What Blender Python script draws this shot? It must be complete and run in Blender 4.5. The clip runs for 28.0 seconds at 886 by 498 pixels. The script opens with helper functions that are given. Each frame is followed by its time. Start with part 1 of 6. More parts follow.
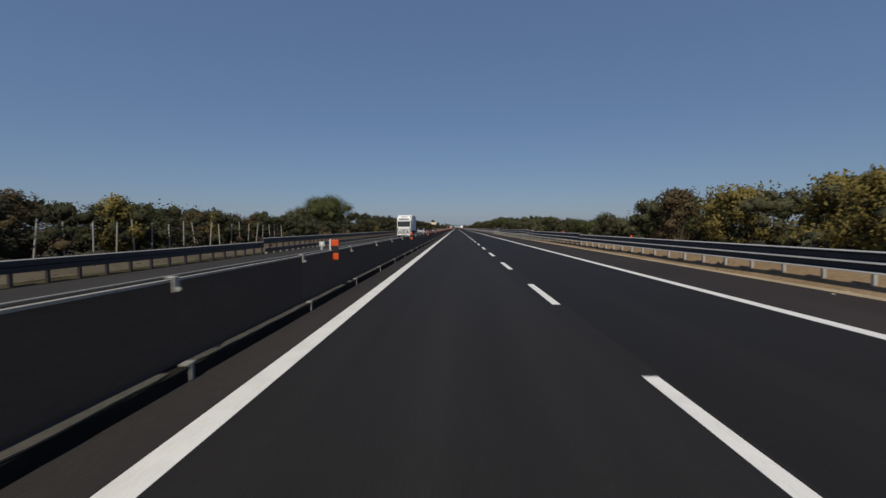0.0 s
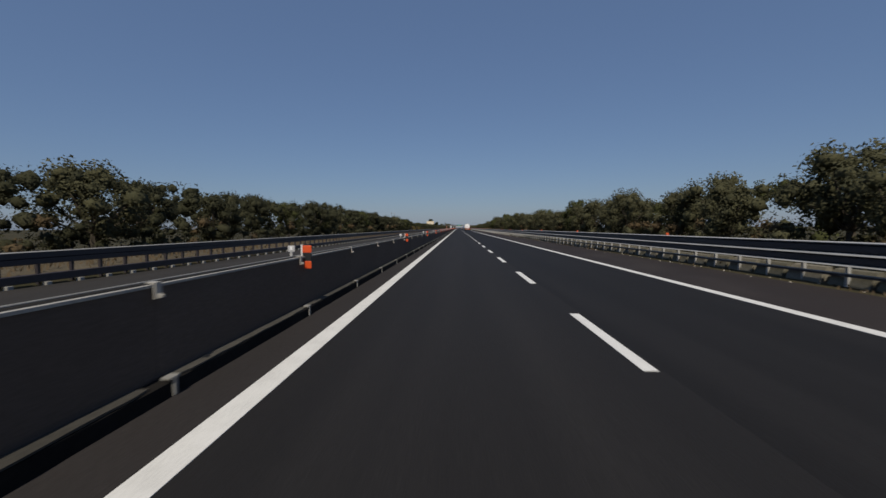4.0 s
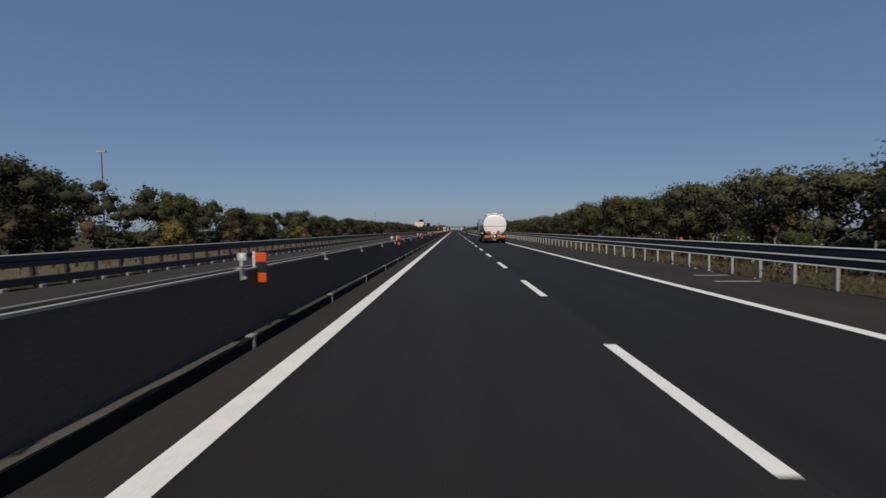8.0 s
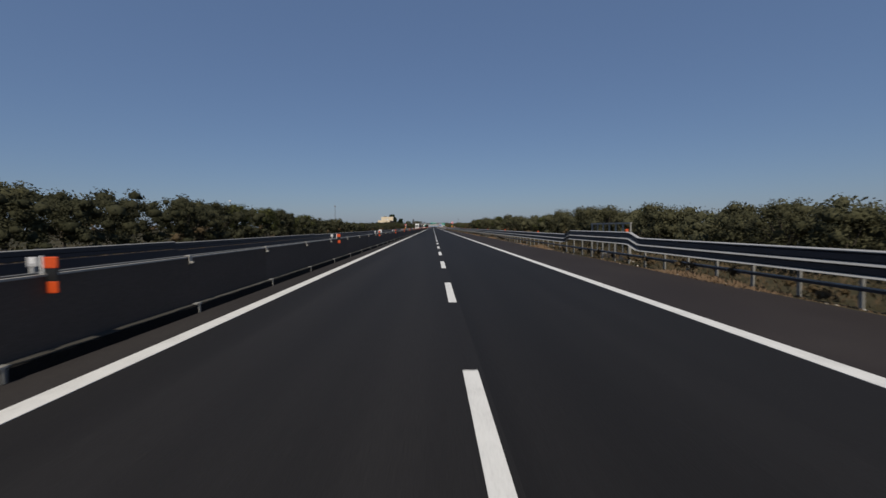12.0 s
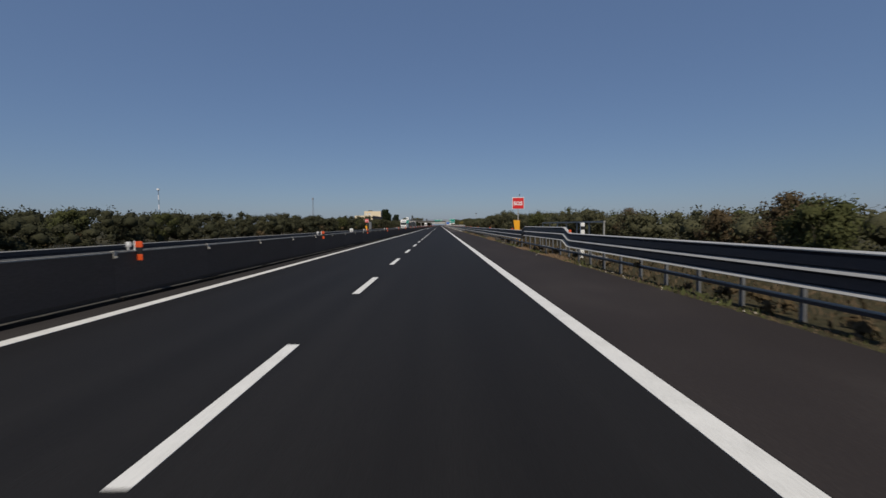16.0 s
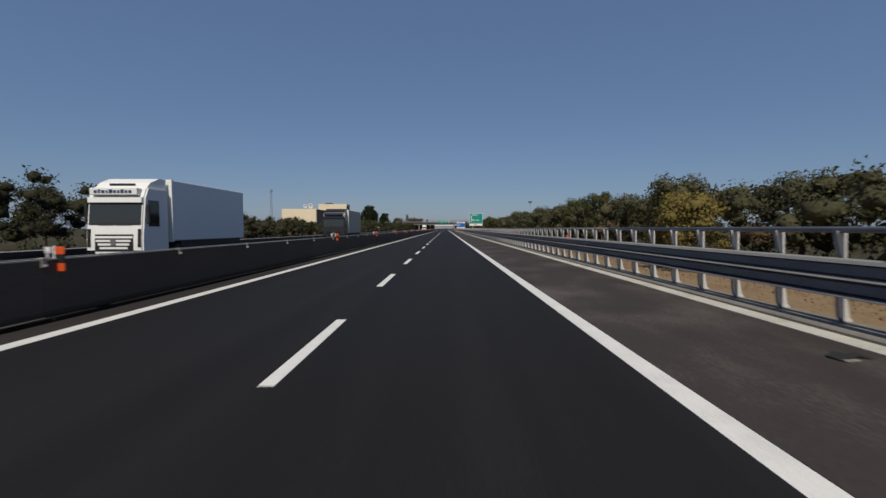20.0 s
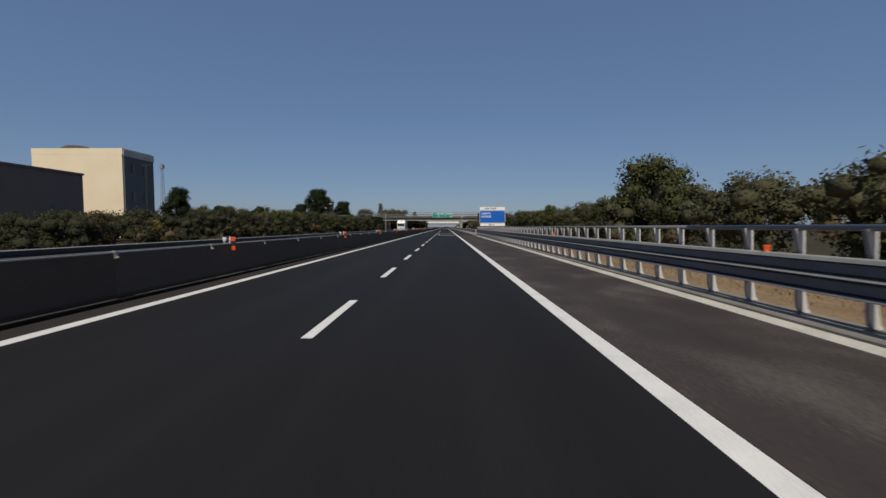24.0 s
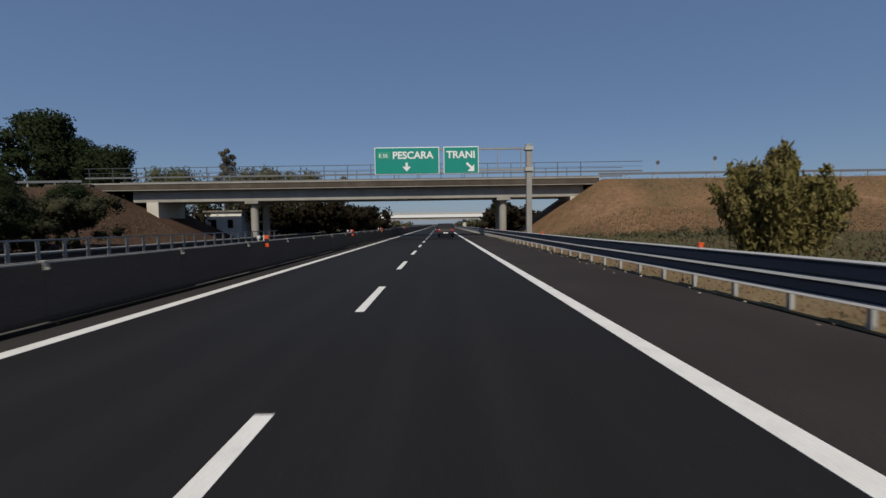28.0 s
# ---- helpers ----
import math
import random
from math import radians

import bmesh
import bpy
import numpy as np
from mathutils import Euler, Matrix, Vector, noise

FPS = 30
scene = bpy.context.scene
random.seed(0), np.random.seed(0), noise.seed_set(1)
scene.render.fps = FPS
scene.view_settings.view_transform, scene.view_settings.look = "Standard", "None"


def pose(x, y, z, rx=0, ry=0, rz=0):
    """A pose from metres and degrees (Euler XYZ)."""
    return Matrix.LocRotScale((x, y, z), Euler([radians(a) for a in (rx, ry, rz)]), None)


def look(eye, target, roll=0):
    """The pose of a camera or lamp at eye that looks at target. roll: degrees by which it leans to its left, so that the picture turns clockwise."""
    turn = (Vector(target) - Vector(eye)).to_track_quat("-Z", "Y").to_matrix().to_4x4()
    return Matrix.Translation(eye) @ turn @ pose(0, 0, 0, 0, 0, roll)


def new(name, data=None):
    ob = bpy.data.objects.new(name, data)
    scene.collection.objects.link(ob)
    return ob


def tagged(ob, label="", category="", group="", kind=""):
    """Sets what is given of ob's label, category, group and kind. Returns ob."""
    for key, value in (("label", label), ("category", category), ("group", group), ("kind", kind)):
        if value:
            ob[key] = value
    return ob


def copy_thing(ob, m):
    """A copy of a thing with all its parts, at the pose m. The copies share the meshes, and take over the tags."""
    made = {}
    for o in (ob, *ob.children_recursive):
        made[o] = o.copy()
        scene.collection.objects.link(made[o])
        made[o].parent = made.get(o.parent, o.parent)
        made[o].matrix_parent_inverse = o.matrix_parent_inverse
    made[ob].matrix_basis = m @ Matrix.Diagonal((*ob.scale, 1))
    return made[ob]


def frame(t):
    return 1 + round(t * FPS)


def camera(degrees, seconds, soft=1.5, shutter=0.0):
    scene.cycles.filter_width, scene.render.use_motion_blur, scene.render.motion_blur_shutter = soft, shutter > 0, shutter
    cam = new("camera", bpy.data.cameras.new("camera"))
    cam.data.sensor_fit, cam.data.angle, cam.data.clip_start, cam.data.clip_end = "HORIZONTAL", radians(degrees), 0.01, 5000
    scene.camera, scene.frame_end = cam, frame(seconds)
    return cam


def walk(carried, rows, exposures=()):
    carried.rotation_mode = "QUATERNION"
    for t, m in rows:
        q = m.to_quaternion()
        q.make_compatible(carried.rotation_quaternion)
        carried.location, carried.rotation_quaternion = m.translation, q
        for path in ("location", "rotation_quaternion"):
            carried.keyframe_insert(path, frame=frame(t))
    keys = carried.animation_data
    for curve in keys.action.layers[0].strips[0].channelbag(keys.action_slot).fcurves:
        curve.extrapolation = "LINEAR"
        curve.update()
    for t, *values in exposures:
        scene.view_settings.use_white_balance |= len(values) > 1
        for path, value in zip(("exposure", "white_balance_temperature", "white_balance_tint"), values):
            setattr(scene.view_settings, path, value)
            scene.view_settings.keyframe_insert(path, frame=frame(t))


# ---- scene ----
# The film runs at motorway pace, so distances along the road are laid out to the rhythm of the lane marks.
cam = camera(91.5, 28.0, 1.5, 0.05)
EYE_Z = 1.402
# seconds, across, along, yaw, pitch, lean
PATH = [
    (0, -1.811, 0.00, 1.80, -2.85, -0.16), (1, -1.856, 39.24, 1.40, -2.90, -0.05), (2, -1.739, 78.34, 1.53, -3.21, -0.11),
    (3, -1.797, 116.98, 2.05, -2.83, -0.30), (6, -1.958, 232.19, 1.77, -2.96, -0.01), (7, -1.975, 270.53, 1.50, -3.15, -0.06),
    (8, -1.879, 309.02, 1.44, -2.57, -0.31), (9, -2.016, 347.56, 1.28, -3.00, 0.04), (10, -2.005, 385.92, 1.43, -3.11, -0.03),
    (11, -1.793, 423.80, -0.04, -2.91, -0.11), (12, -0.349, 461.91, -1.31, -2.97, -0.46), (12.5, 0.18, 480.9, -0.9, -2.95, -0.35),
    (14.5, 1.43, 556.5, 0.0, -2.8, 0.15), (15, 1.442, 575.31, 0.13, -2.79, 0.26),
    (16, 1.744, 612.79, -0.43, -3.18, -0.46), (17, 1.987, 650.55, 0.58, -2.91, -0.25), (18, 1.826, 687.80, -0.26, -2.69, -0.05),
    (19, 1.721, 725.36, 0.17, -2.67, -0.32), (20, 1.594, 763.08, 0.33, -2.74, 0.01), (23, 1.875, 875.75, 0.01, -2.83, -0.30),
    (24, 1.758, 913.27, 0.38, -2.94, -0.06), (25, 1.509, 950.72, 0.83, -3.01, -0.13), (26, 1.188, 988.29, 0.64, -3.48, -0.10),
    (27, 1.018, 1025.86, -0.18, -3.22, 0.08), (28, 1.334, 1063.49, -0.36, -3.31, -0.85),
]
walk(cam, [(t, pose(x, y, EYE_Z, 90 + p, -r, a)) for t, x, y, a, p, r in PATH], exposures=[(0, -0.3), (28, -0.3)])

# ---- light ----
SUN_TO = Vector((-0.035, -0.86, 1.0)).normalized()
sun = new("sun", bpy.data.lights.new("sun", "SUN"))
sun.data.energy, sun.data.angle, sun.data.color = 4.6, radians(0.55), (1.0, 0.91, 0.77)
sun.matrix_basis = look((0, 0, 60), Vector((0, 0, 60)) - SUN_TO)
world = bpy.data.worlds.new("sky")
scene.world = world
world.use_nodes = True
wn = world.node_tree
sky = wn.nodes.new("ShaderNodeTexSky")
sky.sky_type, sky.sun_disc = "NISHITA", False
sky.sun_elevation = math.asin(SUN_TO.z)
sky.sun_rotation = math.atan2(SUN_TO.x, SUN_TO.y)
sky.air_density, sky.dust_density, sky.ozone_density, sky.altitude = 1.0, 0.6, 4.0, 50
haze = wn.nodes.new("ShaderNodeMix")  # hazy late-summer air evens the sky out
haze.data_type = "RGBA"
haze.inputs[0].default_value = 0.49
haze.inputs[7].default_value = (1.88, 2.98, 5.6, 1)
wn.links.new(sky.outputs[0], haze.inputs[6])
wn.links.new(haze.outputs[2], wn.nodes["Background"].inputs[0])
wn.nodes["Background"].inputs[1].default_value = 0.081

# ---- materials ----


def mat(name, colours, rough=0.7, metal=0.0, scale=1.0, fine=30.0, bump=0.0, spread=0.5, mix=0.5, random_tone=0.0, island=0.0, stretch=(1, 1, 1), spec=0.5):
    """Noise at two scales between the given colours, with bump and, for repeated pieces, a tone of their own."""
    m = bpy.data.materials.new(name)
    m.use_nodes = True
    nt = m.node_tree
    n, link = nt.nodes, nt.links.new
    b = n["Principled BSDF"]
    b.inputs["Roughness"].default_value, b.inputs["Metallic"].default_value, b.inputs["Specular IOR Level"].default_value = rough, metal, spec
    co = n.new("ShaderNodeTexCoord")
    mp = n.new("ShaderNodeMapping")
    mp.inputs["Scale"].default_value = stretch
    geo = n.new("ShaderNodeNewGeometry")
    link(geo.outputs["Position"] if island < 0 else co.outputs["Object"], mp.inputs["Vector"])
    big, small = n.new("ShaderNodeTexNoise"), n.new("ShaderNodeTexNoise")
    big.inputs["Scale"].default_value, small.inputs["Scale"].default_value = scale, fine
    big.inputs["Detail"].default_value, small.inputs["Detail"].default_value = 4, 3
    link(mp.outputs[0], big.inputs["Vector"])
    link(mp.outputs[0], small.inputs["Vector"])
    f = n.new("ShaderNodeMix")
    f.inputs[0].default_value = mix
    link(big.outputs["Fac"], f.inputs[2])
    link(small.outputs["Fac"], f.inputs[3])
    fac = f.outputs[0]
    if random_tone or island > 0:
        add = n.new("ShaderNodeMath")
        add.operation = "MULTIPLY_ADD"
        if island > 0:
            link(geo.outputs["Random Per Island"], add.inputs[0])
        else:
            link(n.new("ShaderNodeObjectInfo").outputs["Random"], add.inputs[0])
        amount = island if island > 0 else random_tone
        add.inputs[1].default_value = amount
        shift = n.new("ShaderNodeMath")
        shift.operation = "SUBTRACT"
        link(fac, shift.inputs[0])
        shift.inputs[1].default_value = amount / 2
        link(shift.outputs[0], add.inputs[2])
        fac = add.outputs[0]
    ramp = n.new("ShaderNodeValToRGB")
    els = ramp.color_ramp.elements
    lo, hi = 0.5 - spread / 2, 0.5 + spread / 2
    for i, c in enumerate(colours):
        p = lo + (hi - lo) * i / max(1, len(colours) - 1)
        e = els[i] if i < 2 else els.new(p)
        e.position, e.color = p, (*c, 1)
    if len(colours) == 1:
        els[1].color = (*colours[0], 1)
    link(fac, ramp.inputs[0])
    link(ramp.outputs[0], b.inputs["Base Color"])
    if bump:
        bp = n.new("ShaderNodeBump")
        bp.inputs["Strength"].default_value, bp.inputs["Distance"].default_value = bump, 0.02
        link(small.outputs["Fac"], bp.inputs["Height"])
        link(bp.outputs[0], b.inputs["Normal"])
    return m


def tint(c, k):
    return tuple(v * k for v in c)


ASPHALT = mat("asphalt", [(0.0098, 0.0090, 0.0090), (0.0145, 0.0132, 0.0128), (0.0215, 0.0198, 0.0190)], 0.82, 0, 0.5, 55, 0.35, 0.42, 0.38, stretch=(2.4, 0.07, 1), spec=0.24)
ASPHALT_NEW = mat("newer_asphalt", [(0.0070, 0.0063, 0.0063), (0.0101, 0.0092, 0.0090), (0.0155, 0.0142, 0.0138)], 0.82, 0, 0.5, 55, 0.35, 0.42, 0.38, stretch=(2.4, 0.07, 1), spec=0.24)
SHOULDER = mat("worn_asphalt", [(0.017, 0.0134, 0.0128), (0.027, 0.0219, 0.0207), (0.052, 0.044, 0.039)], 0.9, 0, 0.5, 40, 0.4, 0.75, 0.4, stretch=(1, 0.5, 1), spec=0.2)
SHOULDER_WORN = mat("dusty_asphalt", [(0.025, 0.020, 0.019), (0.046, 0.038, 0.035), (0.14, 0.122, 0.108)], 0.9, 0, 0.7, 25, 0.4, 0.62, 0.3, stretch=(1, 0.6, 1), spec=0.2)
INNER = mat("inner_strip_asphalt", [(0.018, 0.0155, 0.0148), (0.029, 0.0255, 0.0242), (0.050, 0.045, 0.041)], 0.9, 0, 0.6, 40, 0.4, 0.6, 0.45, stretch=(1.5, 0.25, 1), spec=0.2)
OLD_ASPHALT = mat("old_asphalt", [(0.020, 0.018, 0.016), (0.032, 0.029, 0.026), (0.050, 0.046, 0.041)], 0.9, 0, 0.4, 35, 0.3, 0.6, 0.5, stretch=(1, 0.3, 1), spec=0.2)
PAINT = mat("road_paint", [(0.42, 0.415, 0.39), (0.68, 0.67, 0.63), (0.78, 0.77, 0.73)], 0.6, 0, 2.5, 60, 0.25, 0.55, 0.6)
PAINT_OLD = mat("worn_road_paint", [(0.10, 0.10, 0.10), (0.33, 0.33, 0.32), (0.45, 0.45, 0.43)], 0.7, 0, 3, 60, 0.2, 0.5, 0.6)
KERB_WHITE = mat("pale_kerb", [(0.22, 0.205, 0.175), (0.48, 0.455, 0.395), (0.62, 0.59, 0.525)], 0.8, 0, 1.2, 30, 0.3, 0.6, 0.5)
CONCRETE = mat("concrete", [(0.16, 0.15, 0.13), (0.29, 0.275, 0.245), (0.40, 0.385, 0.35)], 0.85, 0, 0.6, 18, 0.35, 0.6, 0.5, 0.12)
CONCRETE_PALE = mat("pale_concrete", [(0.36, 0.34, 0.29), (0.52, 0.49, 0.42), (0.62, 0.59, 0.52)], 0.85, 0, 0.4, 14, 0.3, 0.6, 0.5)
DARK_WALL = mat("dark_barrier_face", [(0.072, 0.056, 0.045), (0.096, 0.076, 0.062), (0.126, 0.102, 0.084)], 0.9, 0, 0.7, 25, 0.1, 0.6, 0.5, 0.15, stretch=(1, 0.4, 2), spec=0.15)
# near-black toe front: the shade on that side is put into the colour
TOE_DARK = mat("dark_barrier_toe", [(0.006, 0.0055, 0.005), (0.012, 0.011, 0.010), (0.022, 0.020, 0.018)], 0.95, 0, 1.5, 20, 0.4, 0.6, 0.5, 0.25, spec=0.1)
# toe top only, paler than the front: sunlight put into the colour
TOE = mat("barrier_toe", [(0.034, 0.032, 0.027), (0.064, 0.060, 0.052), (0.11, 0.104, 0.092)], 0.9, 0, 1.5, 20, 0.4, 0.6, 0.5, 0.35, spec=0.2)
GALV = mat("galvanised_steel", [(0.28, 0.278, 0.27), (0.40, 0.398, 0.385), (0.50, 0.495, 0.475)], 0.55, 0.1, 1.5, 40, 0.05, 0.6, 0.5, 0.1)
# rail steel darkened: the shade on the rail faces is in the colour
BEAM = mat("shaded_rail_steel", [(0.020, 0.017, 0.020), (0.033, 0.028, 0.032), (0.054, 0.046, 0.050)], 0.5, 0.1, 0.5, 25, 0.05, 0.6, 0.5, stretch=(1, 0.2, 1))
ORANGE = mat("orange_reflector", [(0.50, 0.060, 0.010), (0.66, 0.085, 0.014)], 0.5, 0, 6, 60)
WHITE = mat("white_paint", [(0.66, 0.66, 0.64), (0.80, 0.80, 0.78)], 0.45, 0, 1.2, 20, 0, 0.6)
BLACK = mat("black_rubber", [(0.010, 0.010, 0.010), (0.02, 0.02, 0.02)], 0.75, 0, 5, 60, 0.2)
DARKMETAL = mat("dark_chassis", [(0.012, 0.012, 0.013), (0.03, 0.03, 0.03)], 0.6, 0.2, 4, 40)
SOIL = mat("grassy_earth", [(0.022, 0.024, 0.012), (0.045, 0.040, 0.022), (0.09, 0.072, 0.042)], 1.0, 0, 0.06, 4, 0.6, 0.5, 0.45, spec=0.1)
DRY_SLOPE = mat("dry_slope", [(0.13, 0.085, 0.048), (0.22, 0.155, 0.092), (0.30, 0.225, 0.145)], 1.0, 0, 0.5, 8, 0.6, 0.6, 0.5, spec=0.1)
DRY_VERGE = mat("dry_verge", [(0.05, 0.042, 0.028), (0.095, 0.08, 0.056), (0.15, 0.13, 0.095)], 1.0, 0, 0.5, 9, 0.6, 0.6, 0.5, spec=0.1)
STRAW_BANK = mat("straw_bank", [(0.09, 0.068, 0.036), (0.16, 0.122, 0.068), (0.24, 0.19, 0.115)], 1.0, 0, 0.9, 14, 0.5, 0.6, 0.5, spec=0.1)
KERB_DULL = mat("dull_kerb", [(0.10, 0.09, 0.075), (0.18, 0.165, 0.14), (0.26, 0.24, 0.21)], 0.9, 0, 1.2, 25, 0.3, 0.6, 0.5)
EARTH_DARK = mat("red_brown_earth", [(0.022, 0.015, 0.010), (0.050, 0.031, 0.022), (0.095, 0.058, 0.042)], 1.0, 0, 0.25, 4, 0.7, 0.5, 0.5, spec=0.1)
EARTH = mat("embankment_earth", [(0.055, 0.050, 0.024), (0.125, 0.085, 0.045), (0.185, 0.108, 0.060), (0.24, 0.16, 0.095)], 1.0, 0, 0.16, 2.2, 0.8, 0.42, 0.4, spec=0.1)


def hue(c, k):
    """Late-summer leaves: a little browner than fresh ones."""
    return (c[0] * k * 1.04, c[1] * k * 0.97, c[2] * k * 1.06)


def leaf_mat(name, dark, mid, light):
    m = mat(name, [hue(dark, 1.55), hue(mid, 1.20), hue(light, 1.10)], 0.95, 0, 0.6, 14, 0.6, 0.6, 0.55, island=0.16, spec=0.04)
    nt = m.node_tree
    nt.nodes["Bump"].inputs["Distance"].default_value = 0.06
    # thin leaves let some light through
    thin, both = nt.nodes.new("ShaderNodeBsdfTranslucent"), nt.nodes.new("ShaderNodeMixShader")
    both.inputs[0].default_value = 0.30
    ramp = next(n for n in nt.nodes if n.type == "VALTORGB")
    nt.links.new(ramp.outputs[0], thin.inputs["Color"])
    nt.links.new(nt.nodes["Principled BSDF"].outputs[0], both.inputs[1])
    nt.links.new(thin.outputs[0], both.inputs[2])
    nt.links.new(both.outputs[0], nt.nodes["Material Output"].inputs["Surface"])
    return m


OLIVE = leaf_mat("olive_leaves", (0.037, 0.040, 0.021), (0.073, 0.077, 0.040), (0.128, 0.130, 0.070))
GREEN = leaf_mat("green_leaves", (0.031, 0.038, 0.015), (0.063, 0.073, 0.028), (0.112, 0.122, 0.050))
GREENER = leaf_mat("oleander_leaves", (0.062, 0.062, 0.018), (0.150, 0.140, 0.048), (0.25, 0.225, 0.095))
SILVER = leaf_mat("silvery_leaves", (0.040, 0.042, 0.028), (0.085, 0.085, 0.060), (0.15, 0.147, 0.11))
# shaded copy of the olive leaves: the left side's darkness is in the colour
OLIVE_SHADED = leaf_mat("shaded_olive_leaves", (0.020, 0.023, 0.013), (0.044, 0.048, 0.026), (0.082, 0.085, 0.048))
DRY = leaf_mat("dry_leaves", (0.075, 0.066, 0.020), (0.175, 0.152, 0.046), (0.28, 0.245, 0.085))
RUST = leaf_mat("brown_scrub", (0.045, 0.036, 0.019), (0.092, 0.073, 0.039), (0.150, 0.120, 0.067))
PINE = leaf_mat("pine_needles", (0.009, 0.015, 0.007), (0.020, 0.031, 0.013), (0.040, 0.054, 0.023))
STRAW = leaf_mat("straw_grass", (0.10, 0.072, 0.04), (0.155, 0.115, 0.068), (0.22, 0.17, 0.105))
VERGE = leaf_mat("verge_straw", (0.038, 0.032, 0.018), (0.080, 0.065, 0.038), (0.15, 0.12, 0.072))
EARTHY = leaf_mat("dead_grass", (0.065, 0.046, 0.024), (0.115, 0.078, 0.042), (0.17, 0.12, 0.068))
# very dark leaves; on the trees behind the overpass they carry shade
DARK_SCRUB = leaf_mat("dark_scrub", (0.009, 0.008, 0.005), (0.021, 0.019, 0.011), (0.040, 0.035, 0.020))
WEEDS = leaf_mat("dull_weeds", (0.020, 0.019, 0.011), (0.045, 0.041, 0.023), (0.090, 0.080, 0.046))
BARK = mat("bark", [(0.035, 0.028, 0.02), (0.09, 0.075, 0.055)], 0.95, 0, 3, 30, 0.6)


def flat(name, c, rough=0.5, metal=0.0):
    return mat(name, [tint(c, 0.9), c], rough, metal, 2, 30)


SIGN_GREEN = flat("sign_green", (0.002, 0.25, 0.195), 0.4)
SIGN_BLUE = flat("sign_blue", (0.005, 0.11, 0.46), 0.4)
SIGN_WHITE = flat("sign_white", (0.80, 0.80, 0.80), 0.4)
SIGN_RED = flat("sign_red", (0.62, 0.02, 0.02), 0.4)
SIGN_BLACK = flat("sign_black", (0.012, 0.012, 0.012), 0.5)
SIGN_BACK = mat("sign_back", [(0.06, 0.063, 0.067), (0.11, 0.115, 0.12)], 0.6, 0.3, 2, 20)
PHONE = flat("orange_column", (0.80, 0.36, 0.01), 0.5)
GLASS = flat("dark_glass", (0.010, 0.013, 0.015), 0.06)
TANK = mat("tank_paint", [(0.72, 0.72, 0.71), (0.80, 0.80, 0.79)], 0.28, 0, 0.7, 12, 0, 0.6)
TANK_SIDE = mat("polished_tank_side", [(0.74, 0.74, 0.75), (0.82, 0.82, 0.83)], 0.22, 0.85, 0.7, 12, 0, 0.6)
BOX_GREY = mat("trailer_side", [(0.62, 0.63, 0.64), (0.72, 0.73, 0.74)], 0.5, 0, 0.5, 10, 0, 0.6, stretch=(1, 1, 0.3))
SCREEN = flat("windscreen_glass", (0.035, 0.040, 0.040), 0.18)
RED_LAMP = flat("red_lamp", (0.45, 0.01, 0.01), 0.3)
AMBER = flat("amber_plate", (0.72, 0.33, 0.01), 0.45)
CREAM = mat("cream_render", [(0.58, 0.48, 0.33), (0.71, 0.60, 0.43), (0.78, 0.68, 0.52)], 0.9, 0, 0.25, 8, 0.1, 0.7)
GREYWALL = mat("grey_wall", [(0.15, 0.105, 0.088), (0.22, 0.16, 0.135)], 0.9, 0, 0.3, 8, 0.1, 0.7)
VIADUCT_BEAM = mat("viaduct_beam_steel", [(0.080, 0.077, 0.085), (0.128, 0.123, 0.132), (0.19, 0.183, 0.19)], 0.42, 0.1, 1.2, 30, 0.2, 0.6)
POST_STEEL = mat("pale_post_steel", [(0.42, 0.415, 0.40), (0.56, 0.555, 0.535), (0.66, 0.655, 0.63)], 0.6, 0.05, 1.5, 40, 0.1, 0.6)
BEAM_PALE = mat("viaduct_rail_steel", [(0.11, 0.103, 0.108), (0.165, 0.155, 0.16), (0.22, 0.208, 0.212)], 0.42, 0.1, 0.5, 25, 0.05, 0.6, 0.5, stretch=(1, 0.2, 1))
DARK_GALV = mat("dull_steel", [(0.12, 0.125, 0.135), (0.18, 0.185, 0.195)], 0.5, 0.2, 1.5, 30)
OLD_GALV = mat("aged_steel", [(0.20, 0.195, 0.18), (0.33, 0.325, 0.30)], 0.6, 0.1, 1.5, 30)
STAINED = mat("stained_concrete", [(0.028, 0.022, 0.016), (0.066, 0.052, 0.038), (0.15, 0.125, 0.095)], 0.9, 0, 0.8, 14, 0.35, 0.7, 0.5, stretch=(1, 1, 0.3))
# rail steel past the viaduct, made lighter: sunlight put into the colour
BEAM_BLUE = mat("lit_bluish_rail_steel", [(0.042, 0.046, 0.060), (0.064, 0.070, 0.090), (0.095, 0.103, 0.125)], 0.5, 0.1, 0.5, 25, 0.05, 0.6, 0.5, stretch=(1, 0.2, 1))
DARKCAR = mat("dark_car_paint", [(0.010, 0.011, 0.013), (0.013, 0.014, 0.017)], 0.5, 0, 2, 30, spec=0.15)

# ---- building helpers ----


def mesh_of(bm, name, material, smooth=False):
    me = bpy.data.meshes.new(name)
    bm.normal_update()
    bm.to_mesh(me)
    bm.free()
    for m in material if isinstance(material, (list, tuple)) else [material]:
        me.materials.append(m)
    if smooth:
        for p in me.polygons:
            p.use_smooth = True
    return me


def part(name, bm, material, parent, label="", smooth=False, at=None):
    me = bm if isinstance(bm, bpy.types.Mesh) else mesh_of(bm, name, material, smooth)
    ob = new(name, me)
    ob.parent = parent
    if at is not None:
        ob.matrix_basis = at
    if label:
        ob["label"] = label
    return ob


def thing(name, label, category, m=None, group="", kind=""):
    ob = new(name)
    ob.empty_display_size = 0.2
    if m is not None:
        ob.matrix_basis = m
    return tagged(ob, label, category, group, kind)


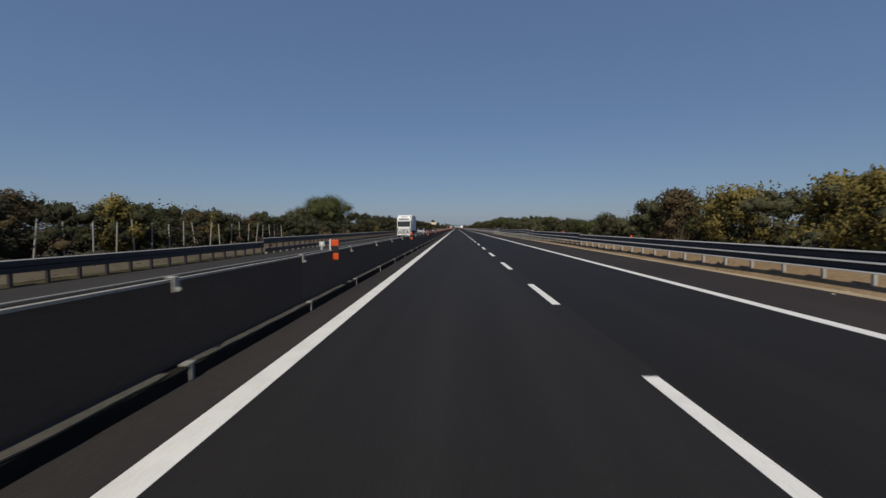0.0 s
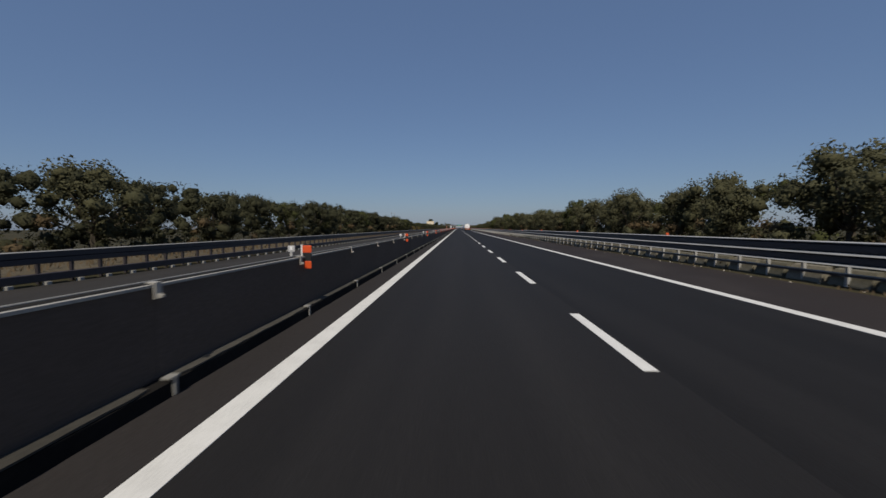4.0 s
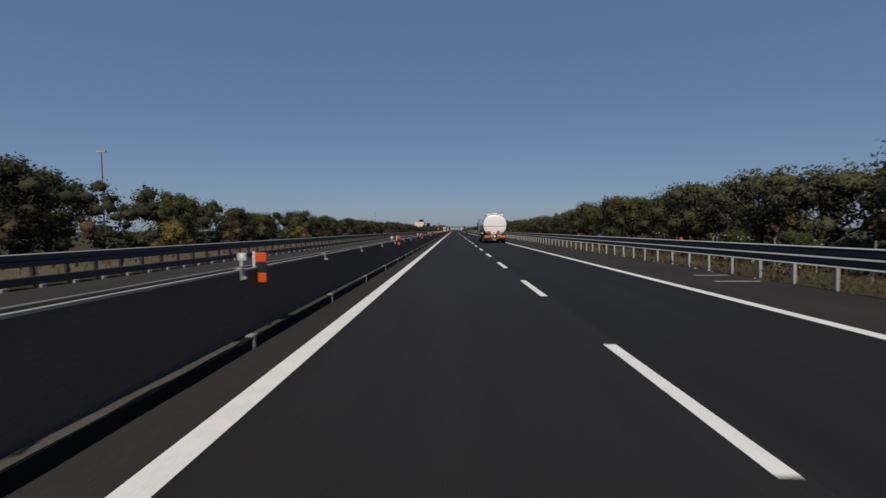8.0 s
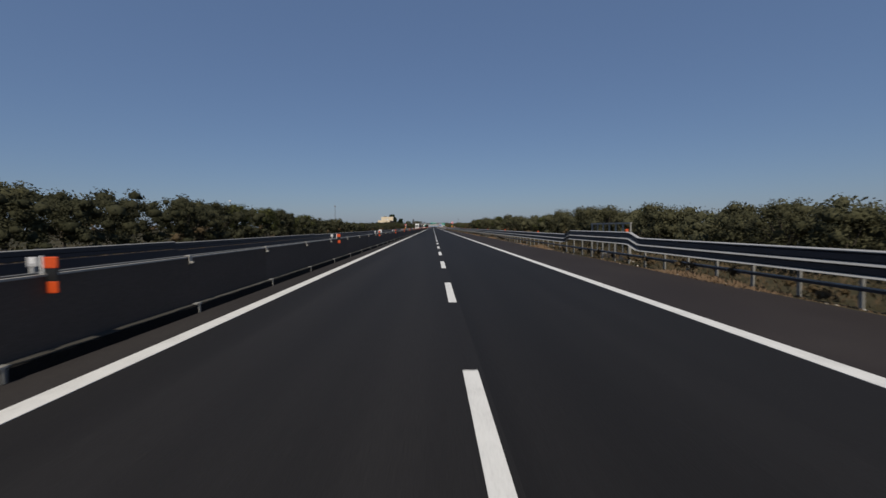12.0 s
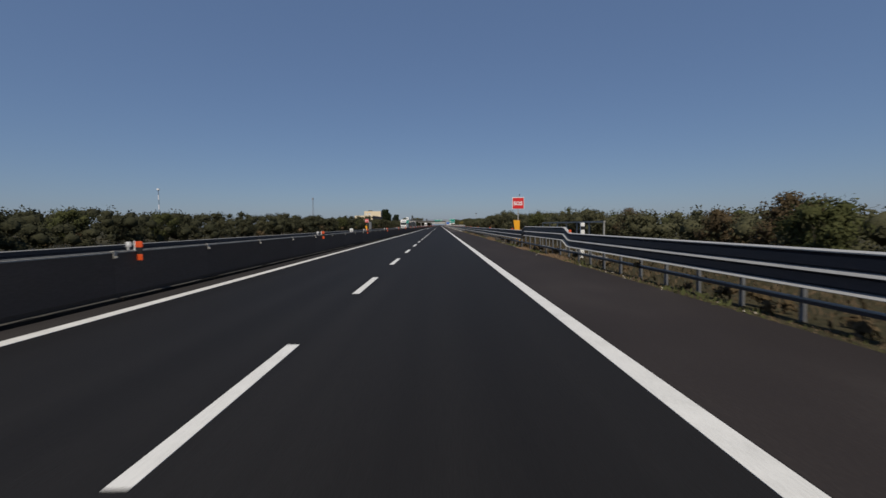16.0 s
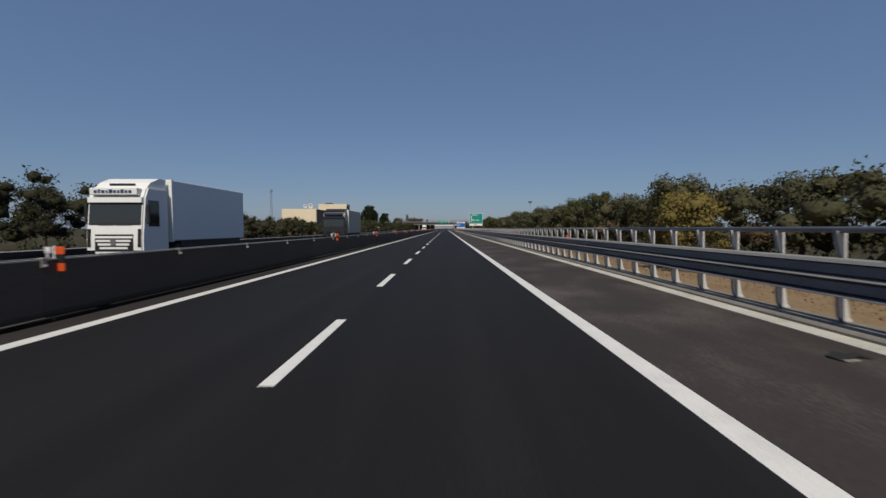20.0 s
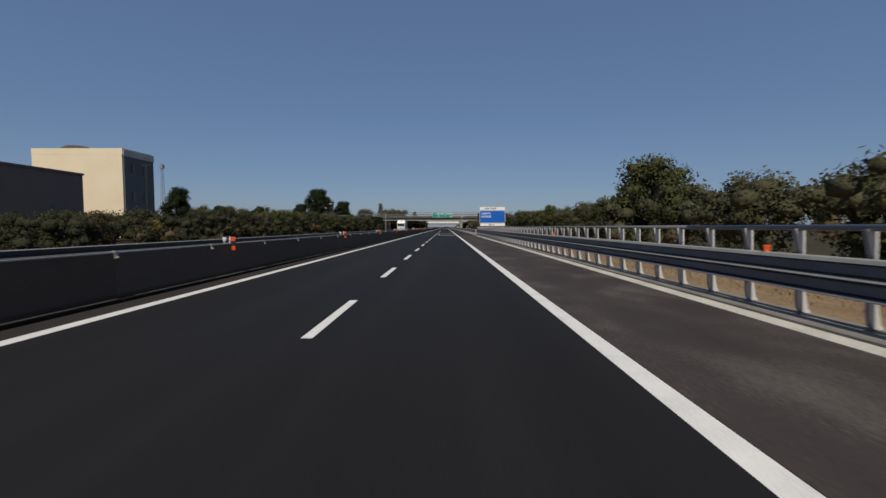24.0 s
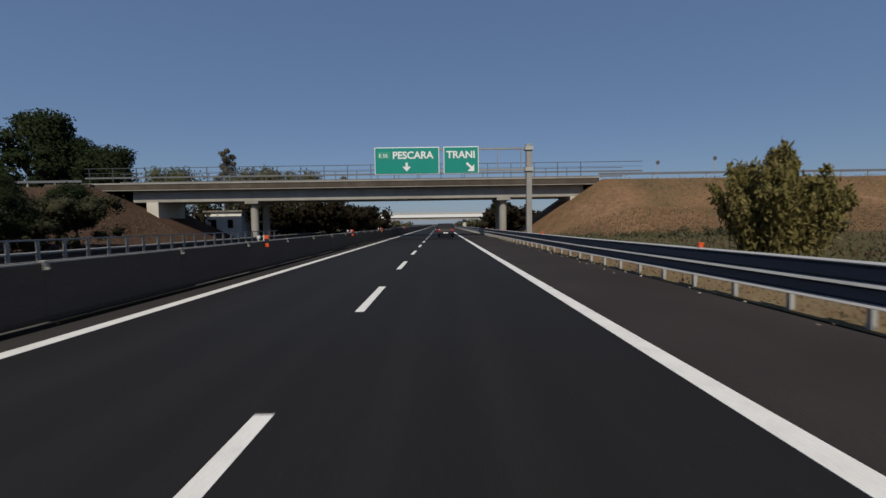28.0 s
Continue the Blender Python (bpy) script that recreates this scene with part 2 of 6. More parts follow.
def solid(name, bm, material, label, category, kind="", group="", smooth=False):
    return tagged(new(name, mesh_of(bm, name, material, smooth)), label, category, group, kind)


def box(bm, x0, x1, y0, y1, z0, z1, bevel=0.0):
    r = bmesh.ops.create_cube(bm, size=1)
    vs = r["verts"]
    for v in vs:
        v.co = Vector(((x0 + x1) / 2 + v.co.x * (x1 - x0), (y0 + y1) / 2 + v.co.y * (y1 - y0), (z0 + z1) / 2 + v.co.z * (z1 - z0)))
    if bevel:
        es = {e for v in vs for e in v.link_edges}
        bmesh.ops.bevel(bm, geom=list(es), offset=bevel, segments=2, affect="EDGES", profile=0.5)
    return bm


def boxed(*a, **k):
    return box(bmesh.new(), *a, **k)


def rod(bm, a, b, r0, r1=None, seg=8):
    a, b = Vector(a), Vector(b)
    r1 = r0 if r1 is None else r1
    d = b - a
    q = d.to_track_quat("Z", "Y").to_matrix().to_4x4()
    bmesh.ops.create_cone(bm, cap_ends=True, segments=seg, radius1=r0, radius2=max(r1, 1e-4), depth=d.length,
                          matrix=Matrix.Translation((a + b) / 2) @ q)
    return bm


def sweep(bm, profile, y0, y1, closed=True, steps=1):
    """A profile of (x, z) drawn along y."""
    rings = []
    for i in range(steps + 1):
        y = y0 + (y1 - y0) * i / steps
        rings.append([bm.verts.new((x, y, z)) for x, z in profile])
    n = len(profile)
    for a, b in zip(rings, rings[1:]):
        for i in range(n if closed else n - 1):
            bm.faces.new((a[i], b[i], b[(i + 1) % n], a[(i + 1) % n]))
    if closed:
        bm.faces.new(rings[0])
        bm.faces.new(rings[-1][::-1])
    bmesh.ops.recalc_face_normals(bm, faces=bm.faces)
    return bm


def lettering(text, size, material, parent, at, bold=0.0, align="LEFT", label=""):
    cu = bpy.data.curves.new("lettering", "FONT")
    cu.body, cu.size, cu.extrude, cu.offset, cu.align_x = text, size, 0.002, bold, align
    tmp = new("lettering_draft", cu)
    me = bpy.data.meshes.new_from_object(tmp)
    bpy.data.objects.remove(tmp)
    me.materials.clear()
    me.materials.append(material)
    return part("lettering", me, material, parent, label, at=at)


def quads(name, centres, sizes, rng, material, up=0.0, tall=1.0, soft=None):
    """One mesh of small leaf cards at the given centres; soft: the way that the mass as a whole faces."""
    n = len(centres)
    a = rng.normal(size=(n, 3))
    a[:, 2] *= 1 - up
    a /= np.linalg.norm(a, axis=1)[:, None]
    b = rng.normal(size=(n, 3))
    b[:, 2] += up * 4
    b -= (a * b).sum(1)[:, None] * a
    b /= np.linalg.norm(b, axis=1)[:, None]
    nor = np.cross(a, b)
    if soft is not None:
        soft = np.array(soft) / np.linalg.norm(soft)
        turn = np.where(nor @ soft < 0, -1.0, 1.0)[:, None]
        a, nor = a * turn, nor * turn
    s = np.asarray(sizes)[:, None]
    a, b = a * s * 0.5, b * s * 0.5 * tall
    v = np.stack([centres - a * 0.35 - b, centres + a * 0.55 - b * 0.3, centres + a * 0.2 + b, centres - a * 0.6 + b * 0.2], 1).reshape(-1, 3)
    me = bpy.data.meshes.new(name)
    me.vertices.add(4 * n)
    me.vertices.foreach_set("co", v.ravel())
    me.loops.add(4 * n)
    me.loops.foreach_set("vertex_index", np.arange(4 * n))
    me.polygons.add(n)
    me.polygons.foreach_set("loop_start", np.arange(0, 4 * n, 4))
    me.polygons.foreach_set("loop_total", np.full(n, 4))
    me.materials.append(material)
    me.update(calc_edges=True)
    if soft is not None:
        me.polygons.foreach_set("use_smooth", np.ones(n, dtype=bool))
        mass = np.repeat(0.3 * nor + 0.8 * soft, 4, axis=0)
        me.normals_split_custom_set_from_vertices((mass / np.linalg.norm(mass, axis=1)[:, None]).tolist())
    return me


# ---- setting: ground and road ----
Y0, Y1 = -40.0, 1500.0
PERIOD, DASH, DASH_END = 6.6, 2.8, 4.04
bm = bmesh.new()
xs = [-1500, -300, -60, -24, -16.2, -15.7, -15.0, -5.0, 6.4, 6.55, 8, 12, 30, 80, 300, 1500]
ys = [-300, -40] + [i * 20 for i in range(0, 76)] + [1800, 4000]
grid = []
for y in ys:
    row = []
    for x in xs:
        z = -0.03
        if x > 7.5 or x < -17:
            z = -0.12 + 0.35 * noise.noise(Vector((x * 0.05, y * 0.03, 0)))
        if -16 < x < 6.5:
            z = -0.06 if x > -15 else -0.50
        elif -25 < x < -16:
            z -= 0.36
        if x >= 7.9 and 706 < y < 984:
            z -= 0.35
        row.append(bm.verts.new((x, y, z)))
    grid.append(row)
for a, b in zip(grid, grid[1:]):
    for i in range(len(xs) - 1):
        bm.faces.new((a[i], a[i + 1], b[i + 1], b[i]))
ground = solid("ground", bm, SOIL, "dry grassy earth on both sides of the motorway", "ground", "structure")

bm = sweep(bmesh.new(), [(-3.735, -0.05), (3.735, -0.05), (3.735, 0.0), (0.12, 0.0), (-3.735, 0.0)], Y0, Y1, steps=22)
for f in bm.faces:
    c = f.calc_center_median()
    f.material_index = 1 if f.normal.z > 0.5 and (c.x > 1.0 or c.y > 520) else 0
road = solid("road", bm, [ASPHALT, ASPHALT_NEW],
             "smooth dark asphalt motorway carriageway with two lanes", "road", "structure")
solid("inner_shoulder", sweep(bmesh.new(), [(-4.50, -0.05), (-3.735, -0.05), (-3.735, -0.001), (-4.50, -0.001)], Y0, Y1), INNER,
      "brownish dusty asphalt strip at the foot of the median barrier", "road", "structure")
for ya, yb, m in ((Y0, 700, SHOULDER), (700, 985, SHOULDER_WORN), (985, Y1, SHOULDER)):
    solid("hard_shoulder", sweep(bmesh.new(), [(3.735, -0.05), (6.47, -0.05), (6.47, -0.001), (3.735, -0.001)], ya, yb), m,
          "worn brownish asphalt hard shoulder with pale scuffs", "road", "structure")
solid("opposite_road", sweep(bmesh.new(), [(-15.6, -0.60), (-5.15, -0.10), (-5.15, 0.0), (-15.6, -0.45)], Y0, Y1), OLD_ASPHALT,
      "grey asphalt carriageway of the opposite direction", "road", "structure")

# lane marks: two edge lines and the broken line, 4 mm proud
for name, x, w in (("edge_line", -3.6, 0.24), ("edge_line", 3.6, 0.24)):
    part(name, sweep(bmesh.new(), [(x - w / 2, 0.0), (x + w / 2, 0.0), (x + w / 2, 0.004), (x - w / 2, 0.004)], Y0, Y1), PAINT, road, "solid white painted edge line")
dash_mesh = mesh_of(boxed(-0.075, 0.075, -DASH, 0, 0, 0.004), "lane_dash", PAINT)
k0 = -4
for k in range(k0, 196):
    part("lane_dash", dash_mesh, PAINT, road, at=pose(0, DASH_END + PERIOD * k, 0))
# painted place name and exit arrow on the right lane
lettering("TRANI", 1.0, PAINT_OLD, road, Matrix.Translation((0.42, 981.9, 0.002)) @ Matrix.Diagonal((0.98, 3.3, 1, 1)), 0.05, label="worn white road lettering")
bm = bmesh.new()
arrow = [(0.35, 988.4), (0.62, 988.4), (0.62, 998.2), (2.45, 998.6), (2.45, 996.9), (3.2, 1000.2), (2.45, 1003.0), (2.45, 1000.4), (0.45, 1000.0), (0.35, 999.4)]
low = [bm.verts.new((x, y, 0.001)) for x, y in arrow]
top = [bm.verts.new((x, y, 0.004)) for x, y in arrow]
bm.faces.new(top)
for i in range(len(arrow)):
    j = (i + 1) % len(arrow)
    bm.faces.new((low[i], low[j], top[j], top[i]))
part("exit_arrow", bm, PAINT_OLD, road, "worn white bent arrow painted on the lane")
# pale stop bar marks on the shoulder
for y, x0, x1, d in ((320.5, 5.0, 6.2, 0.12), (322.0, 5.3, 6.3, 0.12), (885.3, 3.75, 4.25, 0.1), (96.5, 4.5, 5.4, 0.12)):
    part("shoulder_mark", boxed(x0, x1, y, y + d, -0.004, 0.001), PAINT_OLD, road, "faint white mark on the hard shoulder")

# ---- median barrier: modules with toe, face, coping and top tube ----
MOD = 3.3
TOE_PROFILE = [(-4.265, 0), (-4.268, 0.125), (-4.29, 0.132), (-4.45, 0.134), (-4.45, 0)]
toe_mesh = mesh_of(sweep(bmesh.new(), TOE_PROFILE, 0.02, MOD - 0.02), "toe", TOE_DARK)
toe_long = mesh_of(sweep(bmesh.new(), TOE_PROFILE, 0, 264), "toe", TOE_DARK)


def ledge(x0, x1, a, b, seed, rough=0.012):
    """The toe's sunlit top as a pale broken part with a wavering inner edge; the light is in its colour."""
    q = random.Random(seed)
    bm = bmesh.new()
    rows = []
    n = 14
    for i in range(n + 1):
        y = a + (b - a) * i / n
        w = x0 + q.uniform(-rough, rough) - (0.03 if i in (0, n) else 0)
        rows.append([bm.verts.new(p) for p in ((w, y, 0.136), (w, y, 0.152 + q.uniform(-0.004, 0.004)), (x1 - 0.015, y, 0.150), (x1, y, 0.136))])
    for r0, r1 in zip(rows, rows[1:]):
        for i in range(4):
            j = (i + 1) % 4
            bm.faces.new((r0[i], r0[j], r1[j], r1[i]))
    bm.faces.new(rows[0])
    bm.faces.new(rows[-1][::-1])
    bmesh.ops.recalc_face_normals(bm, faces=bm.faces)
    return mesh_of(bm, "ledge", TOE)


LEDGES = [ledge(-4.272, -4.40, 0.05 + 0.1 * (k % 2), MOD - 0.05 - 0.22 * (k == 1), 90 + k) for k in range(4)]
THIN_LEDGES = [ledge(-4.272, -4.375, 0.06 + 0.35 * (k % 2), MOD - 0.06 - 0.5 * (k == 2), 95 + k, 0.02) for k in range(4)]
joint_mesh = mesh_of(box(boxed(-4.30, -4.250, -0.022, 0.022, 0.0, 0.165, 0.006), -4.34, -4.255, -0.06, 0.06, 0.148, 0.166), "joint_bracket", OLD_GALV)
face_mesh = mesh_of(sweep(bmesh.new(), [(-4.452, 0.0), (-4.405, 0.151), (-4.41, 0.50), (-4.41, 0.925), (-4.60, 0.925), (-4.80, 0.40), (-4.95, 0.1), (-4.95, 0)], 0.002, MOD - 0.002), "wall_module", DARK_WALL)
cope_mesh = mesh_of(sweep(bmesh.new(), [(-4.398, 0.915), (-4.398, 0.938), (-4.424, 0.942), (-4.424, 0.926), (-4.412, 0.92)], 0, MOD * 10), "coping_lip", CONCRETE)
tube_mesh = mesh_of(sweep(bmesh.new(), [(-4.588 + 0.009 * math.cos(a), 0.940 + 0.009 * math.sin(a)) for a in [i * math.pi / 4 for i in range(8)]], 0, MOD * 10), "top_tube", OLD_GALV)
bm = sweep(bmesh.new(), [(-4.45, 0.962), (-4.374, 0.958), (-4.374, 0.82), (-4.388, 0.82), (-4.388, 0.948), (-4.45, 0.950)], -0.04, 0.04)
sweep(bm, [(-4.3735, 0.865), (-4.335, 0.850), (-4.335, 0.828), (-4.3735, 0.828)], -0.016, 0.016)
clamp_mesh = mesh_of(bm, "clamp", CONCRETE)
# dark sheet over the wall top, between its two pale edge lines
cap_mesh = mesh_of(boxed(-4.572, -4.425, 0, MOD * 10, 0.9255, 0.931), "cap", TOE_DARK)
SECTION = 10
rb = random.Random(12)
for s in range(-1, 34):
    sec = thing("median_barrier", "dark concrete median barrier section, lit and shaded toe colours, steel top tube", "road barrier", pose(0, 0.55 + s * SECTION * MOD, 0), "median barrier sections")
    part("coping_lip", cope_mesh, None, sec)
    part("top_tube", tube_mesh, None, sec)
    part("cap", cap_mesh, None, sec)
    for i in range(SECTION):
        at = pose(0, i * MOD, 0)
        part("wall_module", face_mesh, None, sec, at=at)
        yy = 0.55 + (s * SECTION + i) * MOD
        low = at if yy < 545 else at @ Matrix.Diagonal((1, 1, 0.5, 1))  # the toe sits lower in the resurfaced stretch
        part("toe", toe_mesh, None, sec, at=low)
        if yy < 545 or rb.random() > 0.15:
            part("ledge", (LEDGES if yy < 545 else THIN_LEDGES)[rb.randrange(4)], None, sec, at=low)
        if yy < 545:
            part("joint_bracket", joint_mesh, None, sec, at=at)
        part("clamp", clamp_mesh, None, sec, at=at)

# the same barrier runs on beyond the overpass
sec = thing("median_barrier", "dark concrete median barrier running on beyond the overpass", "road barrier", pose(0, 0.55 + 34 * SECTION * MOD, 0), "median barrier sections")
part("wall_module", mesh_of(sweep(bmesh.new(), [(-4.452, 0.0), (-4.405, 0.151), (-4.41, 0.925), (-4.60, 0.925), (-4.80, 0.40), (-4.95, 0.1), (-4.95, 0)], 0, 264), "wall_module", DARK_WALL), None, sec)
part("toe", toe_long, None, sec)
part("top_tube", sweep(bmesh.new(), [(-4.597, 0.930), (-4.573, 0.930), (-4.573, 0.956), (-4.597, 0.956)], 0, 264), OLD_GALV, sec)

# orange delineators and plates on the barrier, every 25 m of road
panel_mesh = mesh_of(boxed(-0.09, 0.09, -0.012, 0.012, 0, 0.145, 0.012), "orange_panel", ORANGE)
low_panel_mesh = mesh_of(boxed(-0.085, 0.085, -0.012, 0.012, 0, 0.150, 0.012), "orange_panel", ORANGE)
stem_mesh = mesh_of(boxed(-0.118, -0.092, -0.012, 0.012, -0.06, 0.47), "stem", WHITE)
glass_mesh = mesh_of(boxed(-0.085, 0.085, -0.012, 0.012, -0.108, 0.045), "black_band", SIGN_BLACK)
deli = thing("delineator", "orange and black delineator on white stem clamped to the median barrier", "delineator", None, "delineators on the barrier")
part("stem", stem_mesh, None, deli)
part("orange_panel", panel_mesh, None, deli, at=pose(0, 0, 0.31))
part("black_band", glass_mesh, None, deli, at=pose(0, 0, 0.262))
part("orange_panel", low_panel_mesh, None, deli, at=pose(0, 0, 0.0))
plate = thing("reflector_plate", "small white reflector plate on the top of the barrier", "reflector", None, "reflector plates on the barrier")
part("plate", boxed(-0.06, 0.06, -0.008, 0.008, 0.04, 0.145, 0.008), mat("plate_grey", [(0.35, 0.35, 0.36), (0.5, 0.5, 0.5)], 0.5), plate)
part("reflector", boxed(-0.02, 0.02, -0.012, 0.0, 0.075, 0.135), SIGN_WHITE, plate)
part("foot", boxed(-0.02, 0.02, -0.02, 0.02, -0.03, 0.04), GALV, plate)
for k in range(0, 82):
    y = 10.7 + 13.82 * k - (1.5 if k == 0 else 0) + (3.05 if k > 38 else 0) - (3.2 if k == 55 else 0) - (0.7 if 48 < k < 58 else 0)
    m = pose(-4.36, y - 0.25, 0.735, 0, 0, -3) @ Matrix.Scale(0.92, 4)
    if k == 0:
        deli.matrix_basis = m
        plate.matrix_basis = pose(-4.68, y - 0.1, 0.965)
    else:
        copy_thing(deli, m)
        copy_thing(plate, pose(-4.68, y - 0.1, 0.965))
# small numbered plates
for y in (431.8, 496.8, 590.0, 644.0, 998.5):
    sg = thing("distance_plate", "small white distance plate with dark bars on the barrier", "sign", pose(-4.58, y - 0.25, 0.95))
    part("board", boxed(-0.115, 0.115, -0.008, 0.008, 0.03, 0.26), WHITE, sg)
    part("post", boxed(-0.02, 0.02, 0.009, 0.03, -0.03, 0.25), GALV, sg)
    part("number_bar", boxed(-0.07, 0.07, -0.012, -0.009, 0.07, 0.11), SIGN_BLACK, sg)
    part("number_bar", boxed(-0.025, 0.025, -0.012, -0.009, 0.17, 0.21), SIGN_BLACK, sg)

# ---- guardrails ----
STEP = 1.27


def waves(x, z0, z1, n, depth=0.075):
    """A corrugated sheet's outline: n bulges towards the road (to -x)."""
    pts = []
    h = (z1 - z0) / n
    for i in range(n):
        b = z0 + i * h
        pts += [(x, b + 0.0), (x - depth, b + 0.22 * h), (x - depth, b + 0.72 * h), (x - 0.015, b + 0.94 * h)]
    pts.append((x, z1))
    return pts + [(px + 0.006, pz) for px, pz in reversed(pts)]


def rail_height(y):
    """How far the rail is raised over the culverts."""
    if y < 50:
        return -0.07
    if y > 985:
        return -0.07 - 0.16 * min(1, max(0, (y - 1040) / 40))
    for a, b, dz in ((53, 62, 0.08), (90, 101, 0.16), (437, 446, 0.1), (477, 485.5, 0.2), (630, 639.85, 0.24)):
        if a <= y <= b:
            return dz * min(1, (y - a) / 0.75, (b - y) / 0.75)
    return 0.0


def rail_strip(profile, y0, y1, ups):
    bm = bmesh.new()
    n = max(1, round((y1 - y0) / 0.3175)) if ups else 1
    rings = []
    for i in range(n + 1):
        y = y0 + (y1 - y0) * i / n
        dz = rail_height(y) if ups else 0
        rings.append([bm.verts.new((x, y, z + dz)) for x, z in profile])
    for a, b in zip(rings, rings[1:]):
        for i in range(len(profile)):
            j = (i + 1) % len(profile)
            bm.faces.new((a[i], b[i], b[j], a[j]))
    bmesh.ops.recalc_face_normals(bm, faces=bm.faces)
    return bm


BEAM_PROFILE = waves(6.98, 0.50, 1.02, 2)
MID_PROFILE = waves(6.98, 0.50, 0.93, 2)


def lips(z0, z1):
    """Strips for the sunlit folds of a double-wave beam: top fold, middle valley, lower fold."""
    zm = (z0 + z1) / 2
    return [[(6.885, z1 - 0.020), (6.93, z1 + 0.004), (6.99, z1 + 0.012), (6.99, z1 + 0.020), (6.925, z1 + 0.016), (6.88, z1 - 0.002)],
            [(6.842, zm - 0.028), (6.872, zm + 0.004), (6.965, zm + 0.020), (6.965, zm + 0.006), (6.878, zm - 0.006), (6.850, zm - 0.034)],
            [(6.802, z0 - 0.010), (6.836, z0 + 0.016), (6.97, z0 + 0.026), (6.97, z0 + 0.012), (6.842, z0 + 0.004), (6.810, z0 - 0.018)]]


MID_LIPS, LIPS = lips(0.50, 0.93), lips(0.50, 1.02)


def channel(top, w=0.09):
    """A folded steel post: web across the road and two flanges."""
    bm = boxed(7.0, 7.0 + w, -0.004, 0.004, -0.4, top)
    box(bm, 7.0, 7.008, 0.0041, 0.05, -0.4, top)
    box(bm, 6.992 + w, 7.0 + w, 0.0041, 0.05, -0.4, top)
    return bm


post_mesh = mesh_of(channel(0.98), "post", GALV)
dull_post = mesh_of(channel(0.98, 0.07), "post", DARK_GALV)
slim_post = mesh_of(channel(0.89, 0.06), "post", OLD_GALV)
mid_post = mesh_of(channel(0.89), "post", GALV)
low_rail = [(6.99, 0.235), (6.95, 0.24), (6.95, 0.300), (6.96, 0.312), (6.99, 0.312)]
# lit top of the lower rail as a strip of paler steel
low_edge = [(6.942, 0.296), (6.95, 0.316), (6.995, 0.320), (6.995, 0.313), (6.952, 0.309), (6.948, 0.296)]
SEG = 24
y = -30.0
while y < 1330:
    a, b = y, y + SEG * STEP if y < 1150 else 1400.0
    if 680 < a < 705:
        b = 705.0
    if a >= 704.9 and a < 985:
        y = 985.0
        continue
    ups = a > 984 or a < 50 or any(rail_height(a + i * 0.5) for i in range(int((b - a) * 2)))
    g = thing("guardrail", "galvanised double-wave guardrail on steel posts beside the hard shoulder", "guardrail", pose(-0.28 if a > 984 else 0, 0, 0), "guardrail sections")
    mid = a < 30 or 205 < a < 560
    part("beam", rail_strip(MID_PROFILE if mid else BEAM_PROFILE, a, b, ups), BEAM_BLUE if a > 984 else BEAM, g, "corrugated beam, light and shade in its colour")
    # brighter steel on the folds carries the sun's light in its colour
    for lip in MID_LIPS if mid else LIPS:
        part("beam_edge", rail_strip(lip, a, b, ups), GALV, g, "bright fold strip, sunlight in its colour")
    if not (984 < a or a < 30 or 205 < a < 430):
        part("lower_rail", sweep(bmesh.new(), low_rail, a, b), BEAM, g, "plain dark lower rail")
        part("lower_edge", sweep(bmesh.new(), low_edge, a, b), OLD_GALV, g, "bright strip for the lit top of the lower rail")
    for i in range(int((b - a) / STEP + 0.5) if a < 1150 else 40):
        py = a + i * (STEP if a < 1150 else 3 * STEP)
        part("post", slim_post if 430 < a < 560 else mid_post if mid else dull_post if 560 < a < 705 else post_mesh, None, g, at=pose(0, py, rail_height(py)))
    y = b

# far guardrail of the opposite carriageway
FX = -15.9
far_top = [(FX, 0.24), (FX + 0.08, 0.26), (FX + 0.08, 0.43), (FX + 0.04, 0.45), (FX + 0.08, 0.465), (FX + 0.08, 0.645), (FX + 0.03, 0.66), (FX - 0.02, 0.66), (FX - 0.02, 0.24)]
far_low = [(FX + 0.15, -0.34), (FX + 0.22, -0.32), (FX + 0.22, -0.085), (FX + 0.18, -0.07), (FX + 0.13, -0.06), (FX + 0.13, -0.33)]
far_mid = [(FX + 0.15, -0.34), (FX + 0.20, -0.32), (FX + 0.20, 0.21), (FX + 0.15, 0.225), (FX + 0.13, 0.225), (FX + 0.13, -0.34)]
# paler strip that colours in the light on the far beam's top
far_lip = [(FX - 0.02, 0.662), (FX + 0.07, 0.64), (FX + 0.07, 0.655), (FX - 0.02, 0.684)]
fpost = mesh_of(boxed(FX - 0.12, FX - 0.02, -0.05, 0.05, -0.6, 0.72), "post", BEAM)
ffoot = mesh_of(boxed(FX + 0.16, FX + 0.32, -0.10, 0.10, -0.56, -0.34, 0.015), "foot_block", OLD_GALV)
y = -30.0
while y < 1330:
    a, b = y, y + SEG * STEP if y < 1150 else 1400.0
    low = a > 30
    footed = 30 < a < 455
    g = thing("far_guardrail", "steel guardrail along the far edge of the opposite carriageway", "guardrail", pose(0, 0, -0.27 if a < 30 else -0.21 * min(1, max(0, (a - 440) / 90))), "far guardrail sections")
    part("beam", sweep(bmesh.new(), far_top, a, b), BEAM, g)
    part("beam_edge", sweep(bmesh.new(), far_lip, a, b), OLD_GALV, g, "bright strip for the lit top of the beam")
    if low:
        part("lower_beam", sweep(bmesh.new(), far_low if footed else far_mid, a, b), BEAM, g)
    for i in range(SEG):
        part("post", fpost, None, g, at=pose(0, a + i * STEP, 0))
        if footed:
            part("foot_block", ffoot, None, g, at=pose(0, a + i * STEP, 0))
    y = b

